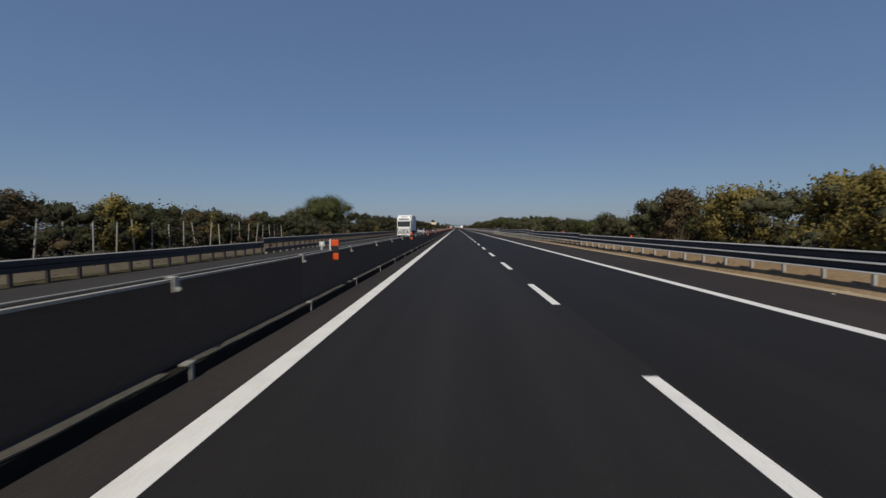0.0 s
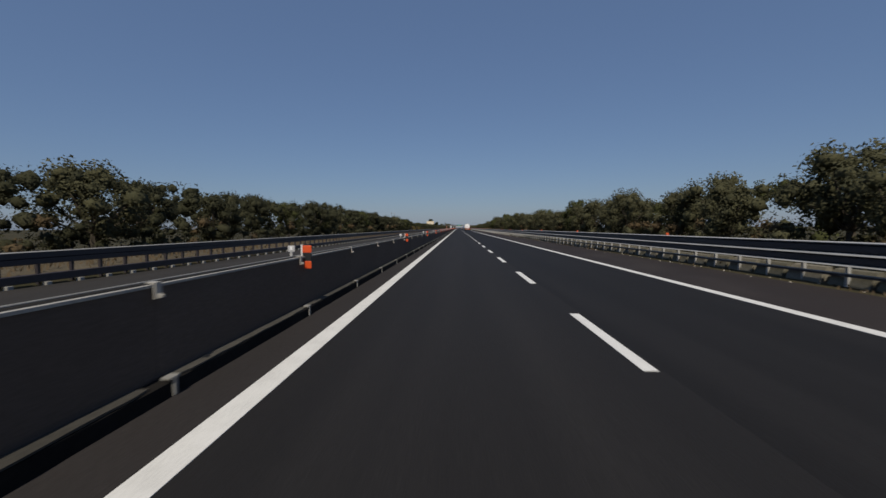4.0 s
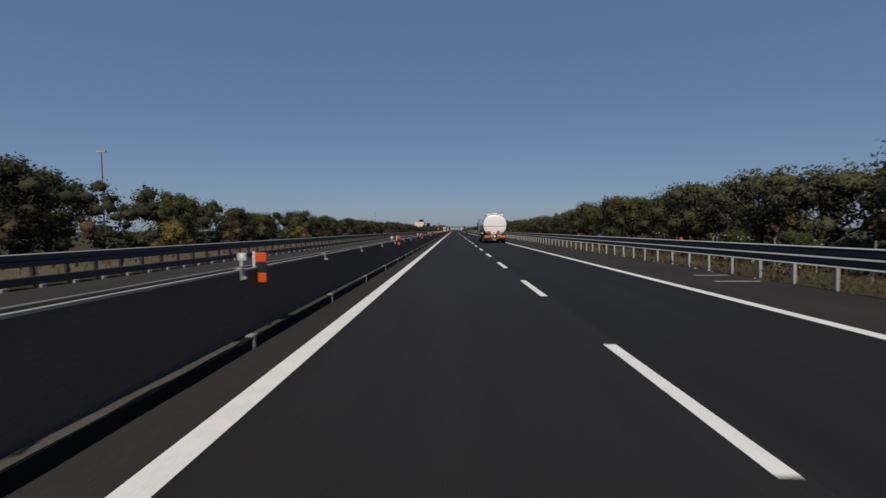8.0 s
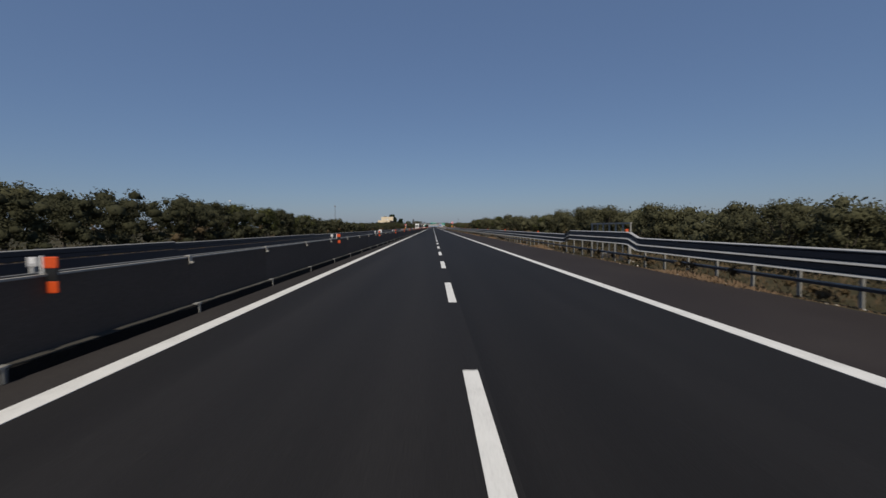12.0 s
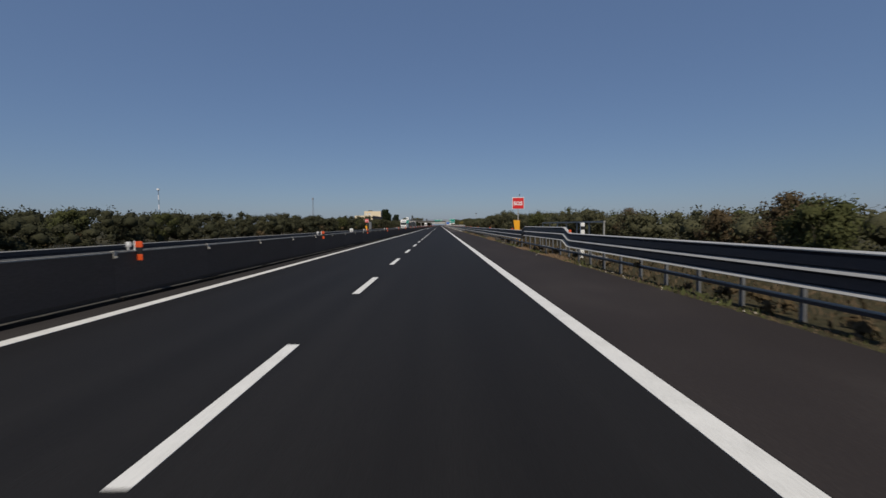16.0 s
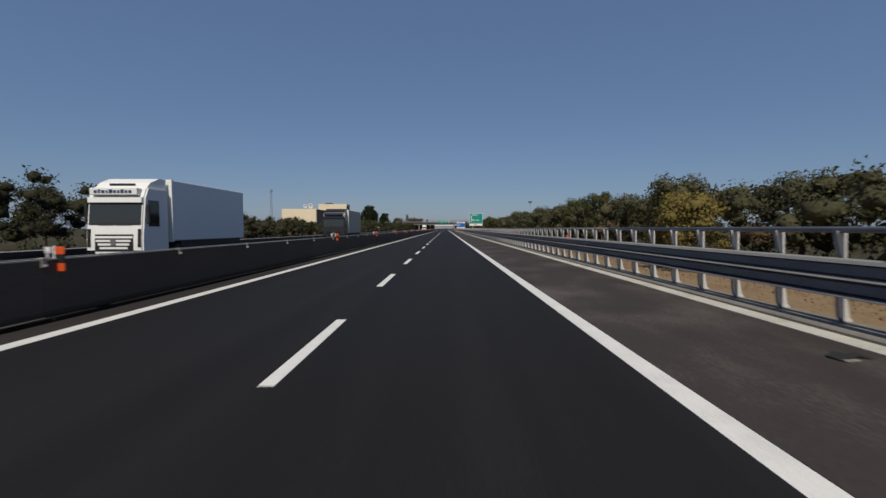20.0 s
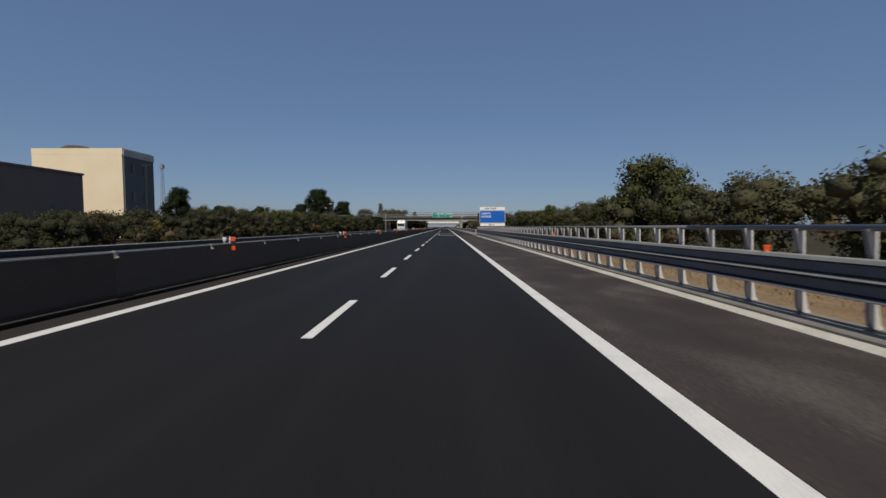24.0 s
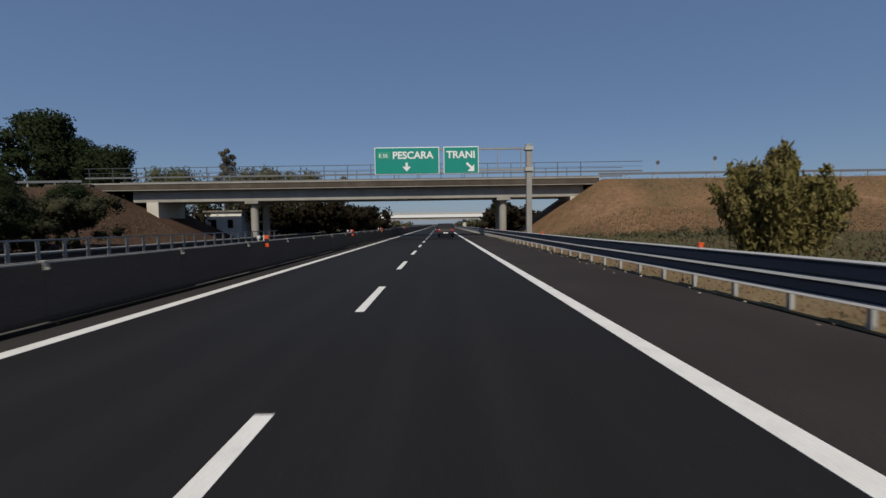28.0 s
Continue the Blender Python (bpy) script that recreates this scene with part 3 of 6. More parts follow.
# pale dry verge behind the far guardrail
bm = bmesh.new()
rows = []
for i in range(0, 85):
    yy = -30 + i * 5
    rows.append([bm.verts.new((x, yy, z + 0.08 * noise.noise(Vector((x, yy * 0.3, 7))))) for x, z in ((-16.25, -0.42), (-17.2, -0.22), (-18.6, -0.10), (-20.2, -0.04), (-21.8, -0.2))])
for a, b in zip(rows, rows[1:]):
    for i in range(4):
        bm.faces.new((a[i + 1], a[i], b[i], b[i + 1]))
solid("dry_verge", bm, DRY_VERGE, "pale dry grass verge behind the far guardrail", "ground", "structure", smooth=True)

# viaduct edge: pale kerb, curved posts, double-wave beam and handrail
KB = bmesh.new()
sweep(KB, [(6.43, -0.05), (6.71, -0.05), (6.71, 0.03), (6.43, 0.012)], 705, 981)
solid("kerb_strip", KB, KERB_WHITE, "pale worn concrete strip along the viaduct edge", "kerb", "structure")
KB = bmesh.new()
sweep(KB, [(6.712, -0.6), (7.35, -0.6), (7.35, 0.09), (6.75, 0.085), (6.712, 0.065)], 705, 985)
solid("kerb", KB, KERB_DULL, "grey raised concrete kerb under the viaduct rail", "kerb", "structure")


def cut_piece(outline, y0, y1, name, material):
    return mesh_of(sweep(bmesh.new(), outline, y0, y1), name, material)


def arc(x0, x1, z0, z1, n=6):
    """A quarter bend from (x0, z1), upright, down to (x1, z0), lying outwards."""
    return [(x1 + (x0 - x1) * math.cos(i / n * math.pi / 2), z1 + (z0 - z1) * math.sin(i / n * math.pi / 2)) for i in range(n + 1)]


front_edge = [(6.965, 1.37), (7.05, 1.0), (7.04, 0.50)] + arc(7.04, 7.13, 0.095, 0.38)
web = front_edge + [(7.30, 0.095), (7.25, 0.16), (7.20, 0.42), (7.17, 0.95), (7.16, 1.37)]
bpost = cut_piece(web, -0.006, 0.006, "curved_post", POST_STEEL)
flange = front_edge + [(x + 0.012, z) for x, z in reversed(front_edge)]
bflange = cut_piece(flange, -0.055, -0.0061, "flange", BEAM_PALE)
bbeam = waves(6.98, 0.50, 0.98, 2, 0.085)
hand = [(7.08 + 0.046 * math.cos(i * math.pi / 5), 1.385 + 0.046 * math.sin(i * math.pi / 5)) for i in range(10)]
# viaduct fold strips: light on the crests put into paler steel
BL = [[(6.875, 0.935), (6.90, 0.975), (6.99, 0.992), (6.99, 1.0), (6.895, 0.985), (6.868, 0.938)],
      [(6.846, 0.722), (6.862, 0.742), (6.965, 0.760), (6.965, 0.748), (6.866, 0.734), (6.852, 0.716)],
      [(6.835, 0.488), (6.858, 0.512), (6.99, 0.522), (6.99, 0.508), (6.864, 0.500), (6.842, 0.480)]]
BRIDGE_STEP = 1.1
y = 705.0
while y < 984.5:
    a, b = y, min(985.0, y + 22 * BRIDGE_STEP)
    g = thing("viaduct_railing", "galvanised viaduct guardrail with curved posts and a round handrail", "guardrail", None, "viaduct railing sections")
    part("beam", sweep(bmesh.new(), bbeam, a, b), VIADUCT_BEAM, g, "grey corrugated beam")
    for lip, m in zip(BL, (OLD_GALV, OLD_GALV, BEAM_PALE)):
        part("beam_edge", sweep(bmesh.new(), lip, a, b), m, g, "paler fold strip, light in its colour")
    part("handrail", sweep(bmesh.new(), hand, a, b), DARK_GALV, g, smooth=True)
    for i in range(int((b - a) / BRIDGE_STEP + 0.5)):
        p = part("curved_post", bpost, None, g, at=pose(0, a + 0.3 + i * BRIDGE_STEP, 0))
        part("flange", bflange, None, p)
    y = b
# small reflectors on the rails
refl = thing("rail_reflector", "small orange reflector on top of the guardrail", "reflector", pose(6.97, 22.0, 0.87), "reflectors on the guardrail")
part("lens", boxed(-0.055, 0.055, -0.01, 0.01, 0.01, 0.115, 0.008), ORANGE, refl)
part("clip", boxed(-0.015, 0.015, -0.01, 0.01, -0.03, 0.03), GALV, refl)
for k in range(1, 80):
    yy = 22.0 + 13.82 * k
    copy_thing(refl, pose(6.97 - (0.28 if yy > 985 else 0), yy, 1.03 + rail_height(yy) - (0.04 if 705 < yy < 985 else 0 if yy > 984 else 0.09 if 213 < yy < 580 else 0)))

# culvert parapets behind the rail
for a, b, x in ((91.6, 98.2, 8.0), (480.0, 484.4, 8.0), (630, 640.2, 8.3)):
    g = thing("culvert_parapet", "low steel pipe parapet over a culvert behind the guardrail", "railing")
    n = 6
    for i in range(n + 1):
        yy = a + (b - a) * i / n
        part("post", boxed(x - 0.03, x + 0.03, yy - 0.03, yy + 0.03, -0.3, 1.45), OLD_GALV, g)
    part("top_rail", boxed(x - 0.04, x + 0.04, a - 0.05, b + 0.05, 1.45, 1.52), OLD_GALV, g)
    part("mid_rail", boxed(x - 0.025, x + 0.025, a, b, 0.8, 0.86), GALV, g)
    part("footing", boxed(x - 0.15, x + 0.15, a - 0.1, b + 0.1, -0.5, -0.28 + 0.35), CONCRETE, g)

# concrete fence posts on the far left verge
fence = thing("fence_post", "slim pale concrete fence post among dry bushes", "fence post", pose(-20.5, 8, -0.2), "fence posts")
part("shaft", boxed(-0.06, 0.06, -0.06, 0.06, 0, 1.95, 0.01), CONCRETE, fence)
part("tip", boxed(-0.05, 0.05, -0.05, 0.05, 1.95, 2.02, 0.02), CONCRETE, fence)
rr = random.Random(5)
for k in range(1, 26):
    copy_thing(fence, pose(-20.5 + rr.uniform(-0.1, 0.1), 8 + 1.5 * k, -0.2, rr.uniform(-4, 4), rr.uniform(-5, 5), 0)).scale = (0.5, 0.5, rr.uniform(0.94, 1.06))
for k in range(0, 32):
    copy_thing(fence, pose(10.6, 990 + 1.9 * k, -0.95, rr.uniform(-3, 3), 0, 0)).scale = (0.3, 0.3, 0.92)

for k in range(0, 26):
    copy_thing(fence, pose(10.4 + rr.uniform(-0.1, 0.1), 284 + 1.9 * k, -0.85, rr.uniform(-3, 3), rr.uniform(-3, 3), 0)).scale = (0.3, 0.3, 0.92)

# ---- signs ----
def face_text(text, size, material, sg, x, z, y=-0.03, bold=0.01):
    lettering(text, size, material, sg, Matrix.Translation((x, y, z)) @ pose(0, 0, 0, 90, 0, 0), bold)


def board(sg, x0, x1, z0, z1, material, border=SIGN_WHITE, y=0.0, edge=0.05):
    part("backing", boxed(x0, x1, y, y + 0.04, z0, z1, 0.01), border, sg)
    part("face", boxed(x0 + edge, x1 - edge, y - 0.012, y, z0 + edge, z1 - edge), material, sg)


def head(sg, pts, material, y=-0.02):
    bm = bmesh.new()
    f = bm.faces.new([bm.verts.new((x, y, z)) for x, z in pts])
    r = bmesh.ops.extrude_face_region(bm, geom=[f])
    bmesh.ops.translate(bm, verts=[v for v in r["geom"] if isinstance(v, bmesh.types.BMVert)], vec=(0, 0.006, 0))
    bmesh.ops.recalc_face_normals(bm, faces=bm.faces)
    part("arrow", bm, material, sg)


# 700 m direction sign
sg = thing("direction_sign", "green exit direction sign with white 700 m plate on a post", "road sign", pose(9.05, 868.9, 0, 0, 0, 2))
board(sg, -1.62, 1.62, 2.62, 5.05, SIGN_GREEN)
board(sg, -1.62, 1.62, 2.02, 2.56, SIGN_WHITE, SIGN_BACK, 0, 0.03)
part("post", rod(bmesh.new(), (-0.75, 0.14, -0.9), (-0.75, 0.14, 4.9), 0.10, seg=12), GALV, sg)
part("brace", boxed(-1.5, 1.5, 0.041, 0.08, 3.0, 3.08), GALV, sg)
part("brace", boxed(-1.5, 1.5, 0.041, 0.08, 4.4, 4.48), GALV, sg)
face_text("PESCARA", 0.33, SIGN_WHITE, sg, -0.92, 4.55, -0.016)
face_text("TRANI", 0.33, SIGN_WHITE, sg, -0.12, 3.3, -0.016)
face_text("700 m", 0.33, SIGN_BLACK, sg, -0.5, 2.17, -0.016)
part("route_badge", boxed(-1.40, -1.0, -0.018, -0.012, 4.52, 4.78), flat("badge", (0.03, 0.3, 0.2)), sg)
face_text("E 55", 0.17, SIGN_WHITE, sg, -1.38, 4.58, -0.02, 0.002)
part("stem_bar", boxed(-1.22, -1.12, -0.018, -0.012, 2.85, 4.1), SIGN_WHITE, sg)
head(sg, [(-1.34, 4.05), (-1.0, 4.05), (-1.17, 4.42)], SIGN_WHITE)
part("side_bar", boxed(-1.12, -0.6, -0.018, -0.012, 3.38, 3.48), SIGN_WHITE, sg)
head(sg, [(-0.62, 3.25), (-0.62, 3.6), (-0.28, 3.43)], SIGN_WHITE)


def disc(sg, x, z, r, text, size, y=-0.02):
    bm = rod(bmesh.new(), (x, y, z), (x, y - 0.006, z), r, seg=28)
    d = part("limit_disc", bm, SIGN_RED, sg, "round red speed limit ring")
    part("limit_field", rod(bmesh.new(), (x, y - 0.006, z), (x, y - 0.010, z), r * 0.74, seg=28), SIGN_WHITE, d)
    face_text(text, size, SIGN_BLACK, sg, x - size * 0.52, z - size * 0.36, y - 0.013, 0.004)


disc(sg, -0.86, 3.43, 0.22, "40", 0.24)

# blue destination sign
sg = thing("destination_sign", "blue destination sign between white plates on steel posts", "road sign", pose(9.5, 985.3, 0, 0, 0, 1))
board(sg, -2.12, 2.12, 2.05, 4.12, SIGN_BLUE)
board(sg, -2.15, 2.12, 4.15, 4.72, SIGN_WHITE, SIGN_BACK, 0, 0.03)
board(sg, -2.05, 2.12, 1.50, 2.02, SIGN_WHITE, SIGN_BACK, 0, 0.03)
for x in (-1.7, 0.0, 1.7):
    part("post", rod(bmesh.new(), (x, 0.12, -0.9), (x, 0.12, 4.6), 0.075, seg=10), GALV, sg)
face_text("uscita TRANI", 0.36, SIGN_BLACK, sg, -1.35, 4.32, -0.016)
face_text("CORATO", 0.36, SIGN_WHITE, sg, -1.82, 3.50, -0.016)
face_text("BISCEGLIE", 0.36, SIGN_WHITE, sg, -1.82, 2.98, -0.016)
face_text("500 m", 0.36, SIGN_BLACK, sg, -0.62, 1.63, -0.016)

# SOS column
for x, y, s, label in ((7.85, 646.4, 1.0, "red SOS sign above an orange emergency call column"), (-16.95, 723.8, 1.0, "red SOS sign and orange emergency call column on the far verge")):
    sg = thing("emergency_phone", label, "emergency phone", pose(x, y, -0.12 if x > 0 else -0.5))
    part("post", rod(bmesh.new(), (0, 0.06, -0.2), (0, 0.06, 3.75), 0.035, seg=8), GALV, sg)
    board(sg, -0.46, 0.46, 2.72, 3.62, SIGN_RED, edge=0.035)
    face_text("SOS", 0.40, SIGN_WHITE, sg, -0.37, 3.02, -0.016, 0.012)
    cabinet = bmesh.new()
    sweep(cabinet, [(-0.12, -0.15), (0.10, -0.15), (0.10, 1.84), (-0.36, 1.86), (-0.38, 1.80)], -0.12, 0.05)
    part("cabinet", cabinet, PHONE, sg, "orange cabinet leaning out towards its top")
    part("base_plate", boxed(-0.42, 0.14, -0.15, 0.08, -0.2, -0.151), CONCRETE, sg)
    part("lamp", rod(bmesh.new(), (0.08, 0.06, 3.75), (0.14, 0.06, 3.86), 0.04, 0.02), SIGN_BLACK, sg)

# kilometre sign on the barrier
sg = thing("kilometre_sign", "tall kilometre sign, white 639 over green plate, on the median", "road sign", pose(-4.86, 701.2, 0))
part("sign_case", boxed(-0.268, 0.275, 0.041, 0.16, 1.805, 3.045, 0.01), SIGN_BLACK, sg, "dark deep case behind the plates")
part("post", rod(bmesh.new(), (0.02, 0.20, 0.5), (0.02, 0.20, 2.9), 0.03), GALV, sg)
board(sg, -0.27, 0.27, 2.50, 3.05, SIGN_WHITE, edge=0.02)
board(sg, -0.27, 0.27, 1.80, 2.49, SIGN_GREEN, edge=0.02)
face_text("639", 0.26, SIGN_BLACK, sg, -0.22, 2.66, -0.016, 0.004)
face_text("TRANI", 0.15, SIGN_WHITE, sg, -0.22, 2.25, -0.016, 0.002)
face_text("1", 0.18, SIGN_WHITE, sg, -0.05, 1.92, -0.016, 0.002)

# back of a big sign facing the other way
sg = thing("large_sign", "grey back of a large road sign on braced lattice legs", "road sign", pose(-17.8, 137.8, 0))
part("panel", boxed(-1.45, 1.45, 0, 0.05, 1.75, 3.75), SIGN_BACK, sg)
for z in (1.85, 2.45, 3.05, 3.65):
    part("rib", boxed(-1.45, 1.45, -0.05, -0.001, z, z + 0.06), GALV, sg)
for x in (-1.15, -0.1, 1.05):
    part("leg", boxed(x - 0.05, x + 0.05, -0.12, -0.05, -0.2, 3.65), GALV, sg)
    part("strut", rod(bmesh.new(), (x - 0.35, -1.0, -0.2), (x, -0.12, 2.9), 0.035), GALV, sg)
# back of a round sign
sg = thing("round_sign", "grey back of a round road sign in the median", "road sign", pose(-5.6, 966.2, 0))
part("disc", rod(bmesh.new(), (0, 0, 2.72), (0, 0.03, 2.72), 0.31, seg=28), SIGN_BACK, sg)
part("post", rod(bmesh.new(), (0, -0.04, 0), (0, -0.04, 2.97), 0.035), OLD_GALV, sg)

# ---- overpass, gantry, second bridge ----
BY = 1112.0
br = thing("overpass", "concrete road overpass on round piers with steel parapet railings", "bridge", pose(0, BY, 0))
part("girder", boxed(-33, 17.5, 0.3, 5.0, 4.35, 5.55), CONCRETE, br, "pale concrete girder face")
part("deck_edge", boxed(-38, 19, -0.5, 5.8, 5.55, 6.35, 0.03), STAINED, br, "brown-stained overhanging deck edge")
part("edge_beam", boxed(-38, 19, -0.56, -0.505, 6.24, 6.40), CONCRETE, br)
part("drip_edge", boxed(-38, 19, -0.53, -0.503, 5.56, 5.62), CONCRETE, br)
part("wing_wall", boxed(-41.5, -36.6, -1.2, 0.2, 0.5, 6.3, 0.05), STAINED, br, "grey stained wing wall")
part("deck_soffit", boxed(-33, 17.5, 0.31, 5.0, 4.30, 4.345), CONCRETE, br)
for x in (-19.8, 8.5):
    part("pier", rod(bmesh.new(), (x, 1.0, -0.3), (x, 1.0, 4.3), 0.42, seg=20), CONCRETE, br, smooth=False)
    part("pier", rod(bmesh.new(), (x, 4.2, -0.3), (x, 4.2, 4.3), 0.42, seg=20), CONCRETE, br)
    part("pier_cap", boxed(x - 0.75, x + 0.75, 0.2, 5.0, 4.0, 4.295), CONCRETE, br)
for x0, x1 in ((-31.5, -30.2), (16.0, 17.5)):
    part("abutment", boxed(x0, x1, 0.2, 5.2, 2.2, 4.3), CONCRETE_PALE, br)
for side in (0.0, 5.3):
    part("parapet_rail", boxed(-38, 24, side - 0.03, side + 0.03, 8.05, 8.11), SIGN_BACK, br)
    part("parapet_rail", boxed(-38, 24, side - 0.03, side + 0.03, 6.95, 7.12), DARK_GALV, br)
    part("parapet_rail", boxed(-38, 24, side - 0.015, side + 0.015, 7.55, 7.58), SIGN_BACK, br)
    for i in range(22):
        x = -37.5 + i * 2.6
        part("parapet_post", boxed(x - 0.03, x + 0.03, side - 0.04, side + 0.04, 6.35, 8.05), SIGN_BACK, br)


def slope(name, x_toe, x_crest, x_end, label):
    bm = bmesh.new()
    n = 30
    rows = []
    for i in range(n + 1):
        x = x_toe + (x_end - x_toe) * i / n
        s = min(1, max(0, (x - x_toe) / (x_crest - x_toe)))
        row = []
        for j, (dy, f) in enumerate(((-16, 0), (-11, 0.28), (-6, 0.66), (-1.5, 1.0), (7.5, 1.0), (12, 0.6), (22, 0))):
            z = 6.25 * s * f - 0.25
            z += 0.45 * noise.noise(Vector((x * 0.3, dy * 0.4, 3))) * (0.3 if f == 1 else 1)
            row.append(bm.verts.new((x, dy, z)))
        rows.append(row)
    for a, b in zip(rows, rows[1:]):
        for i in range(len(a) - 1):
            bm.faces.new((a[i], a[i + 1], b[i + 1], b[i]))
    bmesh.ops.recalc_face_normals(bm, faces=bm.faces)
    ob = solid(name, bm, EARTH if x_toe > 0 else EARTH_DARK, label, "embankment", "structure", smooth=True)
    ob.matrix_basis = pose(0, BY, 0)
    return ob


slope("embankment", 10.5, 18.5, 140, "dry brown grass embankment carrying the overpass road")
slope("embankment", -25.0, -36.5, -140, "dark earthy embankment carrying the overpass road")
gr = thing("overpass_guardrail", "low steel guardrail along the top of the embankment", "guardrail", pose(0, BY, 0))
for x0, x1 in ((19, 110), (-110, -38)):
    part("beam", boxed(x0, x1, -0.5, -0.45, 6.55, 6.8), DARK_GALV, gr)
    for i in range(int((x1 - x0) / 3)):
        part("post", boxed(x0 + 3 * i - 0.04, x0 + 3 * i + 0.04, -0.45, -0.36, 5.8, 6.8), GALV, gr)
for x, z in ((25.7, 8.2), (32.1, 8.6)):
    sg = thing("small_road_sign", "small dark road sign seen edge-on above the embankment", "road sign", pose(x, BY, 0))
    part("post", rod(bmesh.new(), (0, 0, 5.8), (0, 0, z), 0.04), GALV, sg)
    part("disc", rod(bmesh.new(), (0, -0.03, z - 0.3), (0, -0.06, z - 0.3), 0.22, seg=20), SIGN_BACK, sg)

GY = 1098.7
ga = thing("sign_gantry", "steel cantilever gantry carrying green direction signs over the road", "gantry", pose(0, GY, 0))
part("mast", boxed(8.4, 8.85, 0.1, 0.5, -0.2, 7.8, 0.03), OLD_GALV, ga)
for z in (7.45, 5.75):
    part("arm", boxed(-3.6, 8.4, 0.22, 0.38, z - 0.06, z + 0.06), OLD_GALV, ga)
for i in range(7):
    x = -3.4 + i * 1.9
    part("web", boxed(x - 0.03, x + 0.03, 0.24, 0.36, 5.81, 7.39), OLD_GALV, ga)
part("flange", boxed(8.3, 8.95, 0.0, 0.6, 7.3, 7.6), GALV, ga)
part("flange", boxed(8.3, 8.95, 0.0, 0.6, 5.6, 5.9), GALV, ga)
part("panel_backing", boxed(-3.9, 1.33, 0.05, 0.15, 5.46, 7.63, 0.02), SIGN_WHITE, ga)
part("panel_face", boxed(-3.84, 1.27, 0.03, 0.05, 5.52, 7.57), SIGN_GREEN, ga)
part("panel_backing", boxed(1.68, 4.52, 0.05, 0.15, 5.46, 7.63, 0.02), SIGN_WHITE, ga)
part("panel_face", boxed(1.74, 4.46, 0.03, 0.05, 5.52, 7.57), SIGN_GREEN, ga)
face_text("PESCARA", 0.80, SIGN_WHITE, ga, -2.45, 6.72, 0.025, 0.02)
face_text("TRANI", 0.80, SIGN_WHITE, ga, 1.92, 6.72, 0.025, 0.02)
part("route_badge", boxed(-3.6, -2.65, 0.02, 0.03, 6.68, 7.28), flat("badge_green", (0.03, 0.3, 0.2)), ga)
face_text("E 55", 0.40, SIGN_WHITE, ga, -3.55, 6.83, 0.014, 0.004)
part("arrow_stem", boxed(-1.40, -1.22, 0.02, 0.03, 6.05, 6.4), SIGN_WHITE, ga)
head(ga, [(-1.65, 6.08), (-0.97, 6.08), (-1.31, 5.68)], SIGN_WHITE, 0.02)
part("arrow_stem", boxed(-0.09, 0.09, -0.005, 0.005, -0.3, 0.3), SIGN_WHITE, ga, at=pose(3.75, 0.02, 6.1, 0, -45, 0))
head(ga, [(4.15, 5.65), (4.15, 6.2), (3.6, 5.65)], SIGN_WHITE, 0.02)

wb = thing("white_building", "small white building seen under the overpass", "building", pose(-27.4, 1121, 0))
part("wall", boxed(-2.4, 2.4, 0, 3.5, -0.4, 3.4), WHITE, wb)
part("roof", boxed(-2.6, 2.6, -0.2, 3.7, 3.401, 3.6), CONCRETE, wb)
for x in (-1.3, 0.9):
    part("window", boxed(x - 0.35, x + 0.35, -0.02, 0.0, 1.3, 2.4), GLASS, wb)

b2 = thing("far_overpass", "second pale concrete bridge seen under the first", "bridge", pose(0, 1222, -1.5))
part("deck", boxed(-34, 22, 0, 5, 5.4, 6.4), WHITE, b2)
part("girder", boxed(-32, 20, 0.4, 4.6, 4.5, 5.39), CONCRETE, b2)
part("parapet", boxed(-34, 22, 0.1, 0.2, 6.4, 7.2), GALV, b2)
for x in (-17.5, 10.3):
    part("pier", rod(bmesh.new(), (x, 2, -0.3), (x, 2, 4.5), 0.7, seg=16), CONCRETE_PALE, b2)
for x0, x1 in ((-46, -32), (20, 34)):
    part("approach_wall", boxed(x0, x1, 0, 5, -0.3, 6.4), CONCRETE, b2)

def loft_dish(r):
    """A shallow bowl facing the road, tipped up a little."""
    bm = bmesh.new()
    rings = [[bm.verts.new((q * r * math.cos(a), -0.35 * r * q * q + o - 0.25 * r * q * math.sin(a), 1.2 + q * r * math.sin(a))) for a in [2 * math.pi * i / 20 for i in range(20)]]
             for q, o in ((0.05, 0.2), (0.4, 0.2), (0.75, 0.2), (1.0, 0.2), (1.0, 0.24), (0.75, 0.25), (0.4, 0.26), (0.05, 0.27))]
    for p, q in zip(rings, rings[1:]):
        for i in range(20):
            bm.faces.new((p[i], p[(i + 1) % 20], q[(i + 1) % 20], q[i]))
    bm.faces.new(rings[0])
    bm.faces.new(rings[-1][::-1])
    bmesh.ops.recalc_face_normals(bm, faces=bm.faces)
    return bm


# ---- buildings on the left ----
# grey for the cream building's end wall: its shade is in the colour
END_WALL = mat("end_wall_shade", [(0.10, 0.10, 0.10), (0.17, 0.165, 0.16)], 0.9, 0, 0.4, 8, 0.1, 0.7)
hs = thing("cream_building", "tall cream rendered building, end wall shade put into its colour", "building", pose(-48.1, 980, 0))
part("wall", boxed(-14, 0, 0, 7.0, -0.5, 12.6), CREAM, hs, "cream rendered front wall")
part("parapet_wall", boxed(-14.01, 0.1, -0.01, 7.1, 12.605, 13.55), CREAM, hs)
part("parapet_band", boxed(0.101, 0.16, 0.2, 7.1, 12.4, 13.4), CONCRETE_PALE, hs, "pale parapet band")
